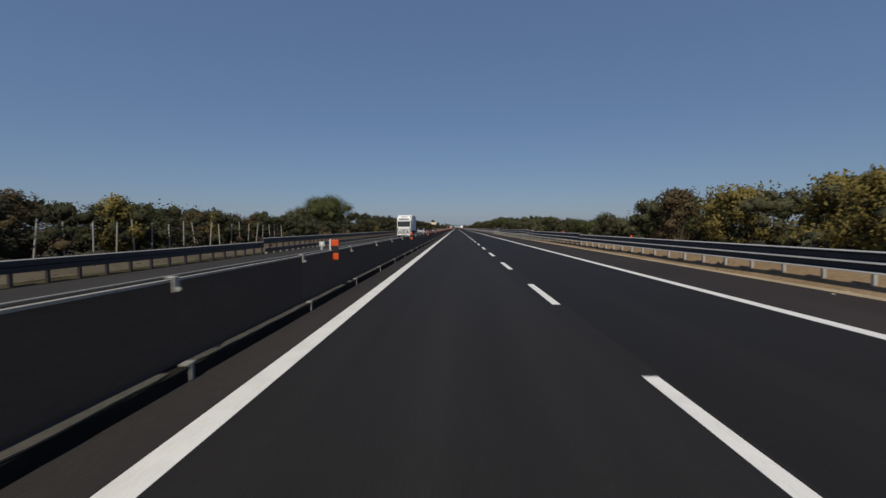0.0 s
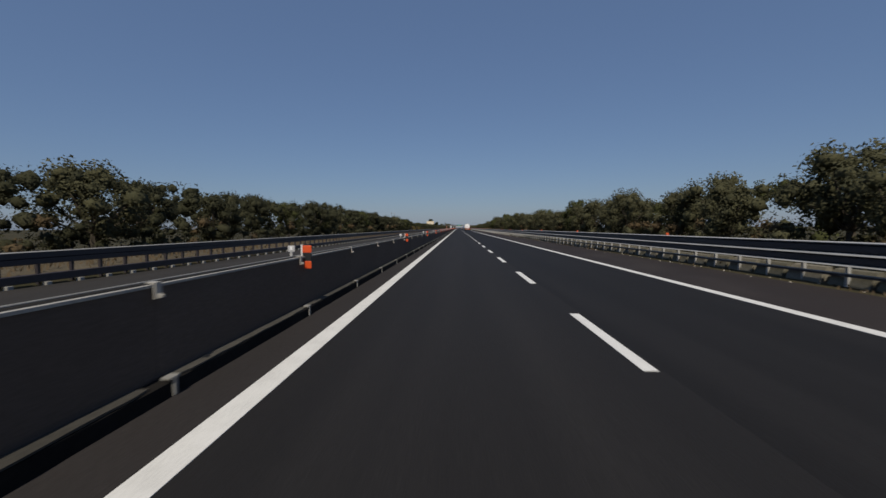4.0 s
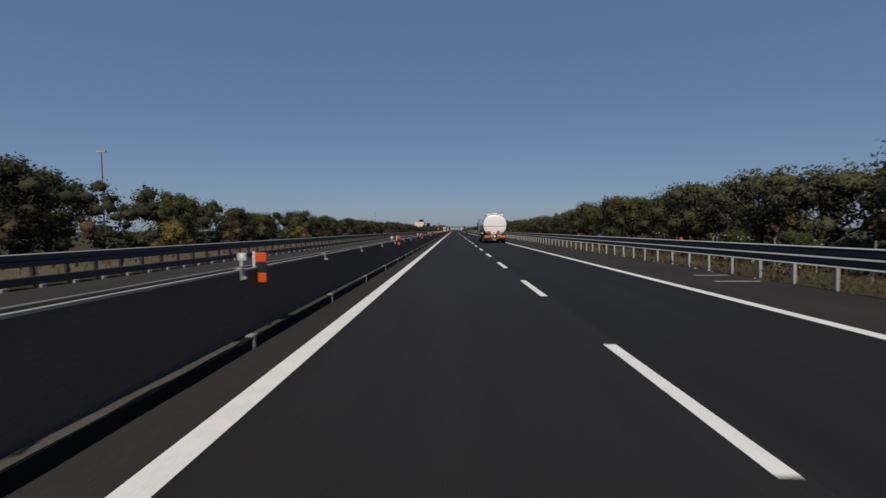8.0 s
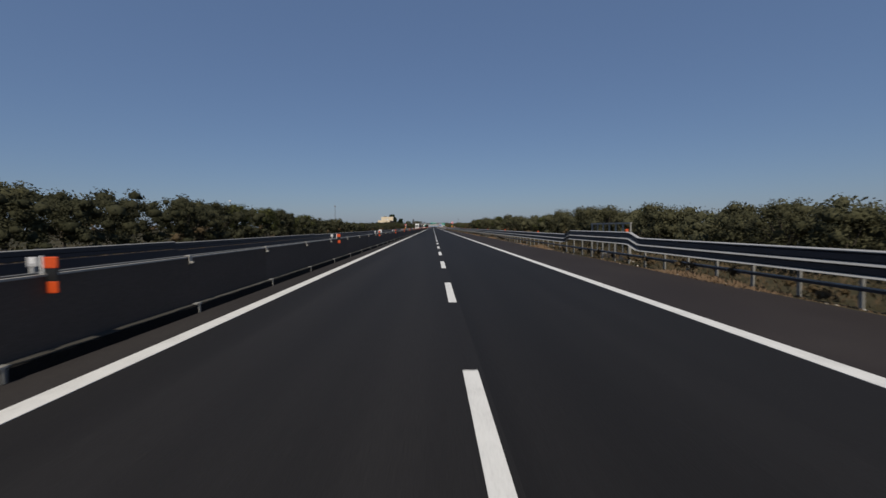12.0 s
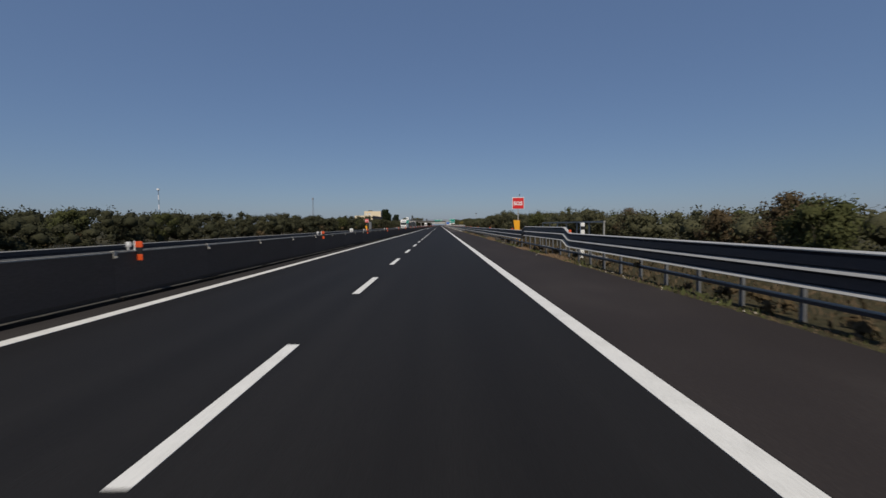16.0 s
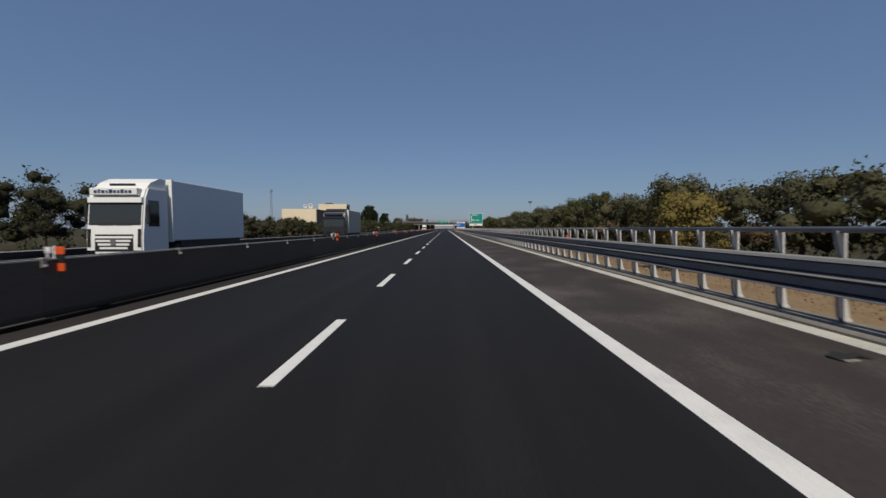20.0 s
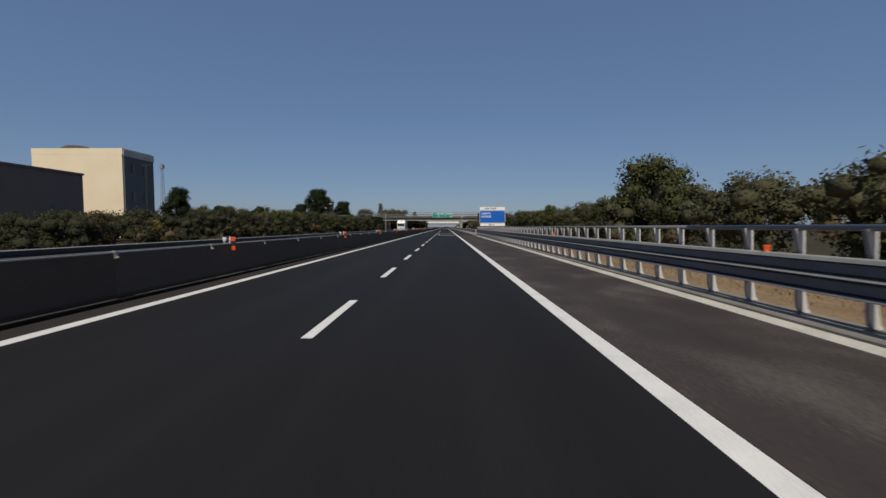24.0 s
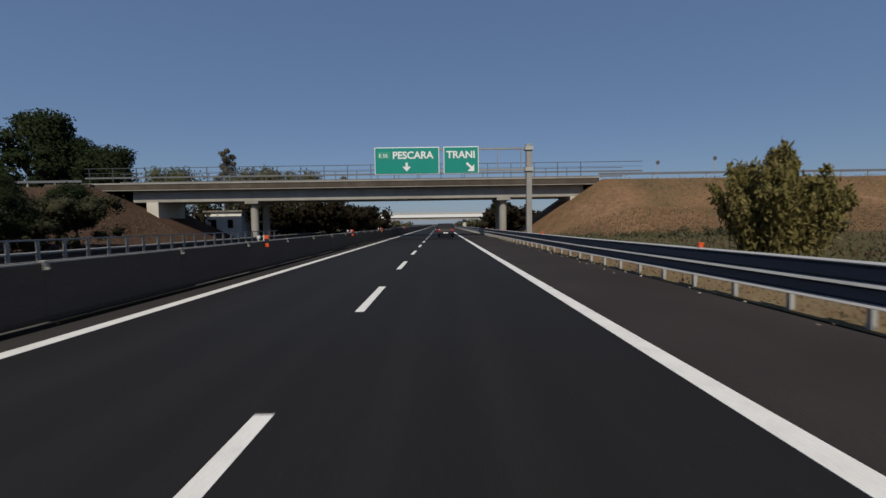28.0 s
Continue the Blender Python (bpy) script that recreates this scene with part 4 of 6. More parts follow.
part("end_wall", boxed(0.001, 0.095, 0.3, 7.0, -0.5, 12.395), END_WALL, hs, "end wall coloured grey for shade")
part("roof_dome", rod(bmesh.new(), (-9.3, 3, 13.55), (-9.3, 3, 14.3), 2.6, 1.5, 20), STAINED, hs)
for yy in (1.8, 4.4):
    for z in (5.5, 9.8):
        w = part("window", boxed(0.096, 0.2, yy, yy + 0.8, z, z + 1.5), GLASS, hs)
        part("window_frame", boxed(0.097, 0.18, yy - 0.1, yy + 0.9, z - 0.1, z - 0.005), CONCRETE, w)
sh = thing("grey_warehouse", "long low grey warehouse with a cream end wall", "building", pose(-46, 923, 0))
part("side_wall", boxed(-0.3, 0, 0, 47.1, -0.5, 8.2), GREYWALL, sh)
part("front_wall", boxed(-13, -0.301, 0, 0.3, -0.5, 8.6), CREAM, sh)
part("back_wall", boxed(-13, -0.301, 46.8, 47.1, -0.5, 8.2), GREYWALL, sh)
part("far_side_wall", boxed(-13, -12.7, 0.301, 46.79, -0.5, 8.2), GREYWALL, sh)
part("roof", boxed(-13.1, 0.15, 0.301, 47.2, 8.201, 8.45), GREYWALL, sh)
for i in range(3):
    part("door", boxed(0.001, 0.05, 42.5 - i * 14, 44.5 - i * 14, 0, 4.2), GLASS, sh)
for x, y, r in ((-48.8, 924.6, 0.95), (-51.2, 925.6, 0.75)):
    ds = thing("satellite_dish", "large white satellite dish on a post on the warehouse roof", "satellite dish", pose(x, y, 8.45))
    part("post", rod(bmesh.new(), (0, 0.25, 0), (0, 0.25, 1.2), 0.07), OLD_GALV, ds)
    part("reflector", loft_dish(r), WHITE, ds, smooth=True)
    part("arm", rod(bmesh.new(), (0, 0.1, 0.6), (0, -0.9, 1.2), 0.03), OLD_GALV, ds)
wl = thing("boundary_wall", "low cream boundary wall beside the warehouse", "wall", pose(-30.2, 925, 0))
part("panel", boxed(0, 6.8, 0, 0.25, -0.6, 1.95), CREAM, wl)
part("coping", boxed(-0.05, 6.85, -0.04, 0.29, 1.955, 2.03), CREAM, wl)
for x, y, w, z in ((-28, 985, 3.2, 2.4), (-31, 974, 2.6, 2.2)):
    hut = thing("small_shed", "small pale masonry shed half hidden by bushes", "shed", pose(x, y, 0))
    part("wall", boxed(-w / 2, w / 2, 0, 3, -0.3, z), STAINED, hut)
    part("roof", boxed(-w / 2 - 0.15, w / 2 + 0.15, -0.15, 3.15, z, z + 0.15), CONCRETE, hut)

# pale parapet of the opposite carriageway before the overpass
fp = thing("far_parapet", "dull steel post parapet along the opposite carriageway", "railing", pose(-15.4, 1062, 0))
part("top_rail", boxed(-0.04, 0.04, 0, 46, 0.95, 1.02), OLD_GALV, fp)
part("low_rail", boxed(-0.04, 0.04, 0, 46, 0.40, 0.45), OLD_GALV, fp)
fpm = mesh_of(boxed(-0.05, 0.05, -0.05, 0.05, -0.6, 0.945), "post", OLD_GALV)
for i in range(36):
    part("post", fpm, None, fp, at=pose(0, 0.3 + i * 1.28, 0))
# sandy edge and low block wall beside the first stretch
part("sandy_edge", sweep(bmesh.new(), [(6.22, -0.05), (6.50, -0.05), (6.50, 0.012), (6.22, 0.002)], -30, 100), mat("sand", [(0.22, 0.17, 0.10), (0.42, 0.34, 0.22)], 1.0, 0, 1.0, 20, 0.3), road, "sandy strip at the edge of the asphalt")
for a, b, m, label in ((104, 230, mat("mossy_block", [(0.05, 0.05, 0.03), (0.13, 0.12, 0.09), (0.22, 0.20, 0.16)], 0.95, 0, 0.8, 15, 0.4, 0.7, 0.5, 0.3), "low mossy stone wall behind the guardrail posts"),):
    lw = thing("low_wall", label, "wall", pose(7.22, a, 0))
    bmesh_block = mesh_of(sweep(bmesh.new(), [(-0.22, -0.2), (-0.20, 0.04), (-0.13, 0.24), (-0.03, 0.38), (0.1, 0.40), (0.1, -0.2)], 0.09, 1.18), "block", m)
    for i in range(int((b - a) / 1.27)):
        part("block", bmesh_block, None, lw, at=pose(rr.uniform(-0.02, 0.02), i * 1.27, rr.uniform(-0.04, 0.02)))

# tan bank of dry grass rising behind the first guardrail
bm = bmesh.new()
rows = []
for i in range(0, 33):
    yy = -30 + i * 2.5
    k = min(1, max(0.0, (48 - yy) / 8))
    rows.append([bm.verts.new((x, yy, z * k - 0.02 + 0.06 * k * noise.noise(Vector((x * 1.5, yy * 0.5, 4))))) for x, z in ((6.52, 0.0), (6.78, 0.06), (7.25, 0.26), (8.1, 0.44), (10.5, 0.5))])
for a, b in zip(rows, rows[1:]):
    for i in range(4):
        bm.faces.new((a[i], a[i + 1], b[i + 1], b[i]))
solid("dry_bank", bm, DRY_SLOPE, "tan bank of dry grass behind the guardrail posts", "ground", "structure", smooth=True)

# tan dry slope outside the viaduct and beyond it
bm = bmesh.new()
rows = []
for i in range(0, 82):
    yy = 700 + i * 5
    rows.append([bm.verts.new((x, yy, z + 0.05 * noise.noise(Vector((x, yy * 0.2, 1))))) for x, z in (((6.62, -0.03), (6.95, 0.0), (8.6, 0.06), (11.0, 0.16), (12.5, 0.12)) if yy > 985 else ((7.36, -0.05), (7.9, 0.0), (9.5, -0.1), (11.0, -0.06), (12.5, -0.1)))])
for a, b in zip(rows, rows[1:]):
    for i in range(4):
        bm.faces.new((a[i], a[i + 1], b[i + 1], b[i]))
for f in bm.faces:
    f.material_index = int(f.calc_center_median().y > 985)
solid("dry_bank", bm, [DRY_SLOPE, STRAW_BANK], "tan dry grass bank behind the guardrail", "ground", "structure", smooth=True)
SMEAR = mat("dark_smears", [(0.0068, 0.0063, 0.0067), (0.0088, 0.0082, 0.0086)], 0.85, 0, 1.5, 30, 0.2, spec=0.2, stretch=(1, 0.15, 1))
for x0, x1 in ((0.10, 0.25),):
    part("tyre_mark", boxed(x0, x1, 686, 706, 0.0, 0.003), SMEAR, road, "dark smear along the lane line")

uc = thing("utility_cabinet", "tall plain grey utility cabinet on the far verge", "cabinet", pose(-17.1, 730, -0.5))
part("body", boxed(-0.34, 0.34, -0.2, 0.2, 0.1, 2.9, 0.02), DARK_GALV, uc)
part("door", boxed(-0.30, 0.30, -0.215, -0.201, 0.2, 2.8, 0.004), DARK_GALV, uc)
part("plinth", boxed(-0.37, 0.37, -0.23, 0.23, -0.1, 0.099), CONCRETE, uc)
mk = thing("marker_post", "short white marker post behind the guardrail", "marker post", pose(8.0, 631.7, -0.1))
part("shaft", boxed(-0.09, 0.09, -0.06, 0.06, 0, 1.55, 0.02), WHITE, mk)
part("band", boxed(-0.092, 0.092, -0.063, -0.058, 1.25, 1.4), SIGN_BLACK, mk)
# ---- masts and poles ----
MAST_BLUE = flat("mast_blue", (0.22, 0.30, 0.40))
MAST_GREY = flat("mast_grey", (0.24, 0.25, 0.27))
ms = thing("radio_mast", "tall pale blue and white radio mast far across the fields", "mast", pose(-253, 1008, 0))
for i in range(8):
    part("mast_section", rod(bmesh.new(), (0, 0, i * 4.4), (0, 0, i * 4.4 + 4.4), 0.42, 0.38, 6), MAST_BLUE if i % 2 else SIGN_WHITE, ms)
part("antenna_ring", rod(bmesh.new(), (0, 0, 35), (0, 0, 36.4), 1.3, 1.3, 12), SIGN_WHITE, ms)
for x, y, z, r in ((-156, 1154, 37, 0.55),):
    ms = thing("lattice_mast", "slender grey lattice mast rising above the trees", "mast", pose(x, y, 0))
    for sx, sy in ((-1, -1), (1, -1), (1, 1), (-1, 1)):
        part("leg", rod(bmesh.new(), (sx * r * 2, sy * r * 2, -0.3), (sx * r * 0.6, sy * r * 0.6, z), 0.12, 0.08, 6), MAST_GREY, ms)
    for i in range(9):
        w = r * (2 - 1.4 * i / 9)
        part("brace", boxed(-w, w, -w, w, z * i / 9, z * i / 9 + 0.18), MAST_GREY, ms)
    part("antenna", boxed(-0.9, 0.9, -0.9, 0.9, z - 3, z - 1), MAST_GREY, ms)
for x, y, z in ((-29.5, 342.5, 7.6), (-24, 1010, 6.5), (-34, 1025, 9.0), (-34, 1042, 7.0), (-22.5, 1034, 6.0)):
    ms = thing("lamp_mast", "thin grey lamp pole above the bushes", "lamp post", pose(x, y, 0))
    part("pole", rod(bmesh.new(), (0, 0, -0.3), (0, 0, z), 0.06, 0.035), SIGN_BACK, ms)
    part("lamp_arm", boxed(-0.35, 0.35, -0.06, 0.06, z, z + 0.14), GALV, ms)
ms = thing("lamp_mast", "tall lighting column with clustered lamps behind the trees", "lamp post", pose(24, 878, 0))
part("pole", rod(bmesh.new(), (0, 0, -0.5), (0, 0, 8.6), 0.13, 0.08), GALV, ms)
part("lamp_head", boxed(-0.45, 0.45, -0.3, 0.3, 8.2, 8.55), SIGN_BACK, ms)


ms = thing("utility_pole", "slim dark utility pole above the bushes", "utility pole", pose(-34, 965, 0))
part("pole", rod(bmesh.new(), (0, 0, -0.3), (0, 0, 8.8), 0.13, 0.09), DARKMETAL, ms)
part("crossarm", boxed(-0.6, 0.6, -0.05, 0.05, 8.7, 8.85), DARKMETAL, ms)


# ---- vehicles ----
def wheel(parent, x, y, r, w=0.28, rim=None):
    t = part("wheel", rod(bmesh.new(), (x - w / 2, y, r), (x + w / 2, y, r), r, seg=24), BLACK, parent, "black tyre")
    for s in (-1, 1):
        part("rim", rod(bmesh.new(), (x + s * (w / 2 - 0.01), y, r), (x + s * (w / 2 + 0.012), y, r), r * 0.50, r * 0.34, 20), rim or DARK_GALV, t, "steel rim")


def cab(v, y, d, colour, grille, half=1.2, top=3.2, spoiler=3.6, face=-1):
    """A lorry cab whose front stands at y and looks to face (-1: towards -y)."""
    s = -face
    bm = bmesh.new()
    ws = top - 0.42
    prof = [(0.0, 0.42), (0.0, 1.15), (0.05, 1.6), (0.20, ws), (0.42, top), (d, top), (d, 0.62), (0.9, 0.62), (0.9, 0.42)]
    a = [bm.verts.new((-half, y + s * py, z)) for py, z in prof]
    b = [bm.verts.new((half, y + s * py, z)) for py, z in prof]
    bm.faces.new(a)
    bm.faces.new(b[::-1])
    for i in range(len(prof)):
        j = (i + 1) % len(prof)
        bm.faces.new((a[i], b[i], b[j], a[j]))
    bmesh.ops.recalc_face_normals(bm, faces=bm.faces)
    bmesh.ops.bevel(bm, geom=[e for e in bm.edges if e.calc_face_angle(0) > 0.5], offset=0.06, segments=2, affect="EDGES")
    part("cab", bm, colour, v)

    def slab(name, x0, x1, z0, z1, off, material, label=""):
        """A plate lying on the sloping front."""
        def fy(z):
            for (p0, q0), (p1, q1) in zip(prof[:5], prof[1:5]):
                if q0 <= z <= q1:
                    return p0 + (p1 - p0) * (z - q0) / (q1 - q0)
            return 0.0
        bmx = bmesh.new()
        vs = []
        for o in (off, -0.03):
            for x, z in ((x0, z0), (x1, z0), (x1, z1), (x0, z1)):
                vs.append(bmx.verts.new((x, y + s * (fy(z) - o), z)))
        for f in ((0, 1, 2, 3), (7, 6, 5, 4), (0, 4, 5, 1), (1, 5, 6, 2), (2, 6, 7, 3), (3, 7, 4, 0)):
            bmx.faces.new([vs[i] for i in f])
        bmesh.ops.recalc_face_normals(bmx, faces=bmx.faces)
        return part(name, bmx, material, v, label)
    wt = ws - (0.26 if face < 0 else 0.03)
    slab("windscreen", -half + 0.1, half - 0.1, 1.70, wt, 0.012, SCREEN, "dark grey windscreen")
    slab("screen_band", -half + 0.08, half - 0.08, wt + 0.005, wt + 0.05, 0.03, SIGN_BLACK)
    slab("sun_visor", -half + 0.06, half - 0.06, wt + 0.055, ws - 0.005, 0.10, colour)
    slab("dashboard_line", -half + 0.14, half - 0.14, 1.71, 1.80, 0.016, BLACK)
    slab("grille", -0.80, 0.80, 0.70, 1.34, 0.035, grille, "dark grille")
    for i in range(4):
        slab("grille_bar", -0.80 + 0.07 * i, 0.80 - 0.07 * i, 1.19 - i * 0.14, 1.27 - i * 0.14, 0.06, colour)
    for i in range(2):
        slab("wiper", -0.7 + 0.75 * i, -0.05 + 0.75 * i, 1.70, 1.725, 0.03, BLACK)
    for x in (-1.06, 1.06):
        slab("corner_vane", x - 0.07, x + 0.07, 0.85, 1.55, 0.02, grille if grille is not None else colour, "dark corner air vane")
    slab("emblem", -0.11, 0.11, 0.92, 1.16, 0.075, DARK_GALV)
    slab("lower_intake", -0.6, 0.6, 0.53, 0.61, 0.055, grille)
    for x in (-0.98, 0.98):
        slab("headlight", x - 0.17, x + 0.17, 0.55, 0.72, 0.015, GLASS)
    slab("number_plate", -0.28, 0.28, 0.47, 0.57, 0.02, SIGN_WHITE)
    for sx in (-1, 1):
        part("side_window", boxed(min(sx * half, sx * (half + 0.01)), max(sx * half, sx * (half + 0.01)), min(y + s * 0.4, y + s * 1.1), max(y + s * 0.4, y + s * 1.1), 1.65, ws - 0.1), GLASS, v)
        m = part("mirror", boxed(min(sx * (half + 0.06), sx * (half + 0.18)), max(sx * (half + 0.06), sx * (half + 0.18)), y + s * 0.22 - 0.05, y + s * 0.22 + 0.05, 1.75, min(2.5, ws), 0.03), DARKMETAL, v)
        part("mirror_arm", boxed(min(sx * (half - 0.02), sx * (half + 0.1)), max(sx * (half - 0.02), sx * (half + 0.1)), y + s * 0.24, y + s * 0.28, 2.2, 2.24), DARKMETAL, m)
    part("bumper", boxed(-half - 0.01, half + 0.01, min(y - s * 0.04, y + s * 0.5), max(y - s * 0.04, y + s * 0.5), 0.28, 0.52, 0.05), colour, v)
    if spoiler > top:
        bm = bmesh.new()
        pr = [(0.5, top), (0.75, top + (spoiler - top) * 0.5), (1.3, spoiler), (d, spoiler), (d, top)]
        a = [bm.verts.new((-half * 0.92, y + s * py, z)) for py, z in pr]
        b = [bm.verts.new((half * 0.92, y + s * py, z)) for py, z in pr]
        bm.faces.new(a)
        bm.faces.new(b[::-1])
        for i in range(len(pr)):
            j = (i + 1) % len(pr)
            bm.faces.new((a[i], b[i], b[j], a[j]))
        bmesh.ops.recalc_face_normals(bm, faces=bm.faces)
        fairing = part("roof_fairing", bm, colour, v)
        part("fairing_slit", boxed(-0.55, 0.55, min(y + s * 0.55, y + s * 0.60), max(y + s * 0.55, y + s * 0.60), top + 0.07, top + 0.15), SIGN_BLACK, fairing)


def lorry(x, y, colour, box_colour, label, length=9.0, half=1.25, cargo_top=3.62, band=None):
    """An articulated lorry facing -y with its front at y."""
    v = thing("lorry", label, "lorry", pose(x, y, 0))
    cab(v, 0, 1.75, colour, SIGN_BLACK)
    part("cargo_box", boxed(-half, half, 1.95, length, 1.05, cargo_top, 0.03), box_colour, v)
    part("box_frame", boxed(-half - 0.012, half + 0.012, 1.93, 2.02, 1.0, cargo_top + 0.02), WHITE, v)
    part("skirt", boxed(-half + 0.03, half - 0.03, 2.6, length - 0.5, 0.72, 1.045), DARKMETAL, v)
    part("chassis", boxed(-0.5, 0.5, 0.6, length - 0.2, 0.6, 1.0), DARKMETAL, v)
    for sx in (-1, 1):
        for wy in (0.85, 2.5, length - 3.2, length - 2.2, length - 1.2):
            wheel(v, sx * (half - 0.2), wy, 0.46)
        part("fuel_tank", boxed(min(sx * 0.7, sx * 1.15), max(sx * 0.7, sx * 1.15), 3.1, 4.6, 0.4, 0.715, 0.05), GALV, v)
    if band:
        visor = part("roof_visor", boxed(-1.0, 1.0, 0.02, 0.34, 2.86, 3.14, 0.03), colour, v, "white roof visor with a row of dark bars")
        bx = -0.80
        for k, w in enumerate((0.13, 0.10, 0.15, 0.08, 0.16, 0.12, 0.10, 0.14, 0.11, 0.13)):
            part("letter_bar", boxed(bx, bx + w, 0.008, 0.019, 2.93, 3.04 + 0.03 * (k % 3 == 1)), flat("navy_letters", (0.02, 0.04, 0.12)) if k == 0 else bpy.data.materials["navy_letters"], visor)
            bx += w + 0.04
    drop = 0.45 * (x + 5.15) / 10.45
    v.matrix_basis = pose(x, y, drop)
    v.scale = (1, 1, 1 - drop / 3.6)
    return v


lorry(-11.1, 75.9, WHITE, BOX_GREY, "white articulated lorry with a grey box trailer", 9.2, band=BOX_GREY)
lorry(-12.3, 781.1, WHITE, BOX_GREY, "white articulated lorry with a pale grey box trailer", 9.0, band=SIGN_BACK)
lorry(-10.8, 810.8, flat("black_cab", (0.015, 0.015, 0.016), 0.3), mat("beige_tarp", [(0.42, 0.38, 0.30), (0.5, 0.46, 0.37)], 0.7), "black-fronted lorry with a beige-topped trailer", 9.0, cargo_top=3.5, band=True)
lorry(-12.6, 1051.3, WHITE, mat("green_grey_tarp", [(0.26, 0.31, 0.31), (0.36, 0.40, 0.40)], 0.6), "white articulated lorry with a grey-green curtain trailer", 9.2, cargo_top=3.4)

# tank lorry in the right lane
tk = thing("tank_lorry", "white polished tank lorry with orange hazard plates and red stripe", "tank lorry", pose(2.30, 353.22, 0))
L, CZ, RX, RZ = 6.6, 1.85, 1.20, 1.06


def oval(y, k=1.0, n=40):
    pts = []
    for i in range(n):
        a = 2 * math.pi * i / n
        c, s = math.cos(a), math.sin(a)
        e = 2 / 2.35
        pts.append((RX * k * math.copysign(abs(c) ** e, c), y, CZ + RZ * k * math.copysign(abs(s) ** e, s)))
    return pts


def loft(rings, cap=True):
    bm = bmesh.new()
    rs = [[bm.verts.new(p) for p in r] for r in rings]
    for a, b in zip(rs, rs[1:]):
        for i in range(len(a)):
            j = (i + 1) % len(a)
            bm.faces.new((a[i], b[i], b[j], a[j]))
    if cap:
        bm.faces.new(rs[0])
        bm.faces.new(rs[-1][::-1])
    bmesh.ops.recalc_face_normals(bm, faces=bm.faces)
    return bm


part("tank_shell", loft([oval(0.02), oval(L - 0.25), oval(L - 0.05, 0.93), oval(L, 0.8)]), TANK_SIDE, tk, "shiny grey tank side", smooth=True)
part("rear_dome", loft([oval(-0.10, 0.55), oval(-0.07, 0.80), oval(-0.035, 0.93), oval(0.0, 0.985), oval(0.02, 0.99)]), TANK, tk, "domed white tank end", smooth=True)
part("end_ring", loft([oval(-0.012, 0.975), oval(-0.02, 1.004), oval(0.015, 1.006), oval(0.02, 0.99)], False), DARKMETAL, tk, "dark rim round the tank end", smooth=True)
for y in (1.05, 2.0, 2.95, 3.9, 4.85, 5.8):
    part("tank_band", loft([oval(y - 0.03, 1.0), oval(y - 0.02, 1.008), oval(y + 0.02, 1.008), oval(y + 0.03, 1.0)], False), GALV, tk, smooth=True)
bm = bmesh.new()
prev = None
for i in range(25):
    x = -1.15 + 2.3 * i / 24
    yd = float(np.interp(abs(x) / RX, [0, 0.55, 0.80, 0.93, 0.985], [-0.10, -0.10, -0.07, -0.035, 0.0]))
    ring = [bm.verts.new((x, yd - o, z)) for o, z in ((0.012, 1.70), (0.012, 1.745), (-0.03, 1.745), (-0.03, 1.70))]
    if prev:
        for j in range(4):
            bm.faces.new((prev[j], ring[j], ring[(j + 1) % 4], prev[(j + 1) % 4]))
    prev = ring
bmesh.ops.recalc_face_normals(bm, faces=bm.faces)
part("red_stripe", bm, SIGN_RED, tk, "thin red stripe across the tank end")
for sx in (-1, 1):
    part("side_coaming", boxed(sx * 0.77 - 0.025, sx * 0.77 + 0.025, 0.071, L - 0.4, 2.66, 2.86, 0.01), TANK, tk)
    part("handrail", rod(bmesh.new(), (sx * 0.77, 0.3, 2.93), (sx * 0.77, L - 0.5, 2.93), 0.014), GALV, tk)
    for yy in (0.5, 2.0, 3.5, 5.0, 6.0):
        part("rail_post", rod(bmesh.new(), (sx * 0.77, yy, 2.85), (sx * 0.77, yy, 2.93), 0.01), GALV, tk)
part("rear_coaming", boxed(-0.82, 0.82, 0.0, 0.07, 2.68, 2.98), TANK, tk)
bm = bmesh.new()
for x0, x1, z0, z1 in ((-0.32, 0.32, 2.90, 3.10),):
    box(bm, x0, x1, -0.02, 0.06, z0, z1, 0.03)
part("rear_hood", bm, TANK, tk)
part("walkway", boxed(-0.45, 0.45, 0.1, L - 0.4, 2.925, 2.945), GALV, tk)
bm = bmesh.new()
for a, b in (((-0.36, 2.92), (-0.28, 3.115)), ((-0.28, 3.115), (0.28, 3.115)), ((0.28, 3.115), (0.36, 2.92))):
    rod(bm, (a[0], -0.03, a[1]), (b[0], -0.03, b[1]), 0.014)
part("hood_rim", bm, DARKMETAL, tk, "dark tube round the hood")
part("hose_pole", rod(bmesh.new(), (0.5, 0.6, 3.02), (0.95, 0.3, 3.12), 0.02), DARKMETAL, tk)
# rear frame, plates and lamps
part("chassis", boxed(-0.55, 0.55, 0.1, 7.9, 0.62, 0.92), DARKMETAL, tk)
part("rear_bumper", boxed(-1.15, 1.15, -0.22, -0.10, 0.38, 0.56, 0.02), DARKMETAL, tk)
part("rear_panel", boxed(-1.08, 1.08, -0.20, 0.1, 0.565, 0.90), DARKMETAL, tk)
for x in (-0.76, 0.76):
    p = part("marker_plate", boxed(x - 0.29, x + 0.29, -0.235, -0.222, 0.575, 0.79), flat("red_orange", (0.80, 0.07, 0.01)), tk, "red-edged yellow marker plate")
    part("marker_field", boxed(x - 0.24, x + 0.24, -0.245, -0.236, 0.62, 0.745), flat("dull_yellow", (0.55, 0.25, 0.02)), p)
    part("tail_lamp", boxed(x - 0.26, x + 0.26, -0.235, -0.221, 0.44, 0.52), flat("dim_red_lamp", (0.06, 0.006, 0.006), 0.3), tk)
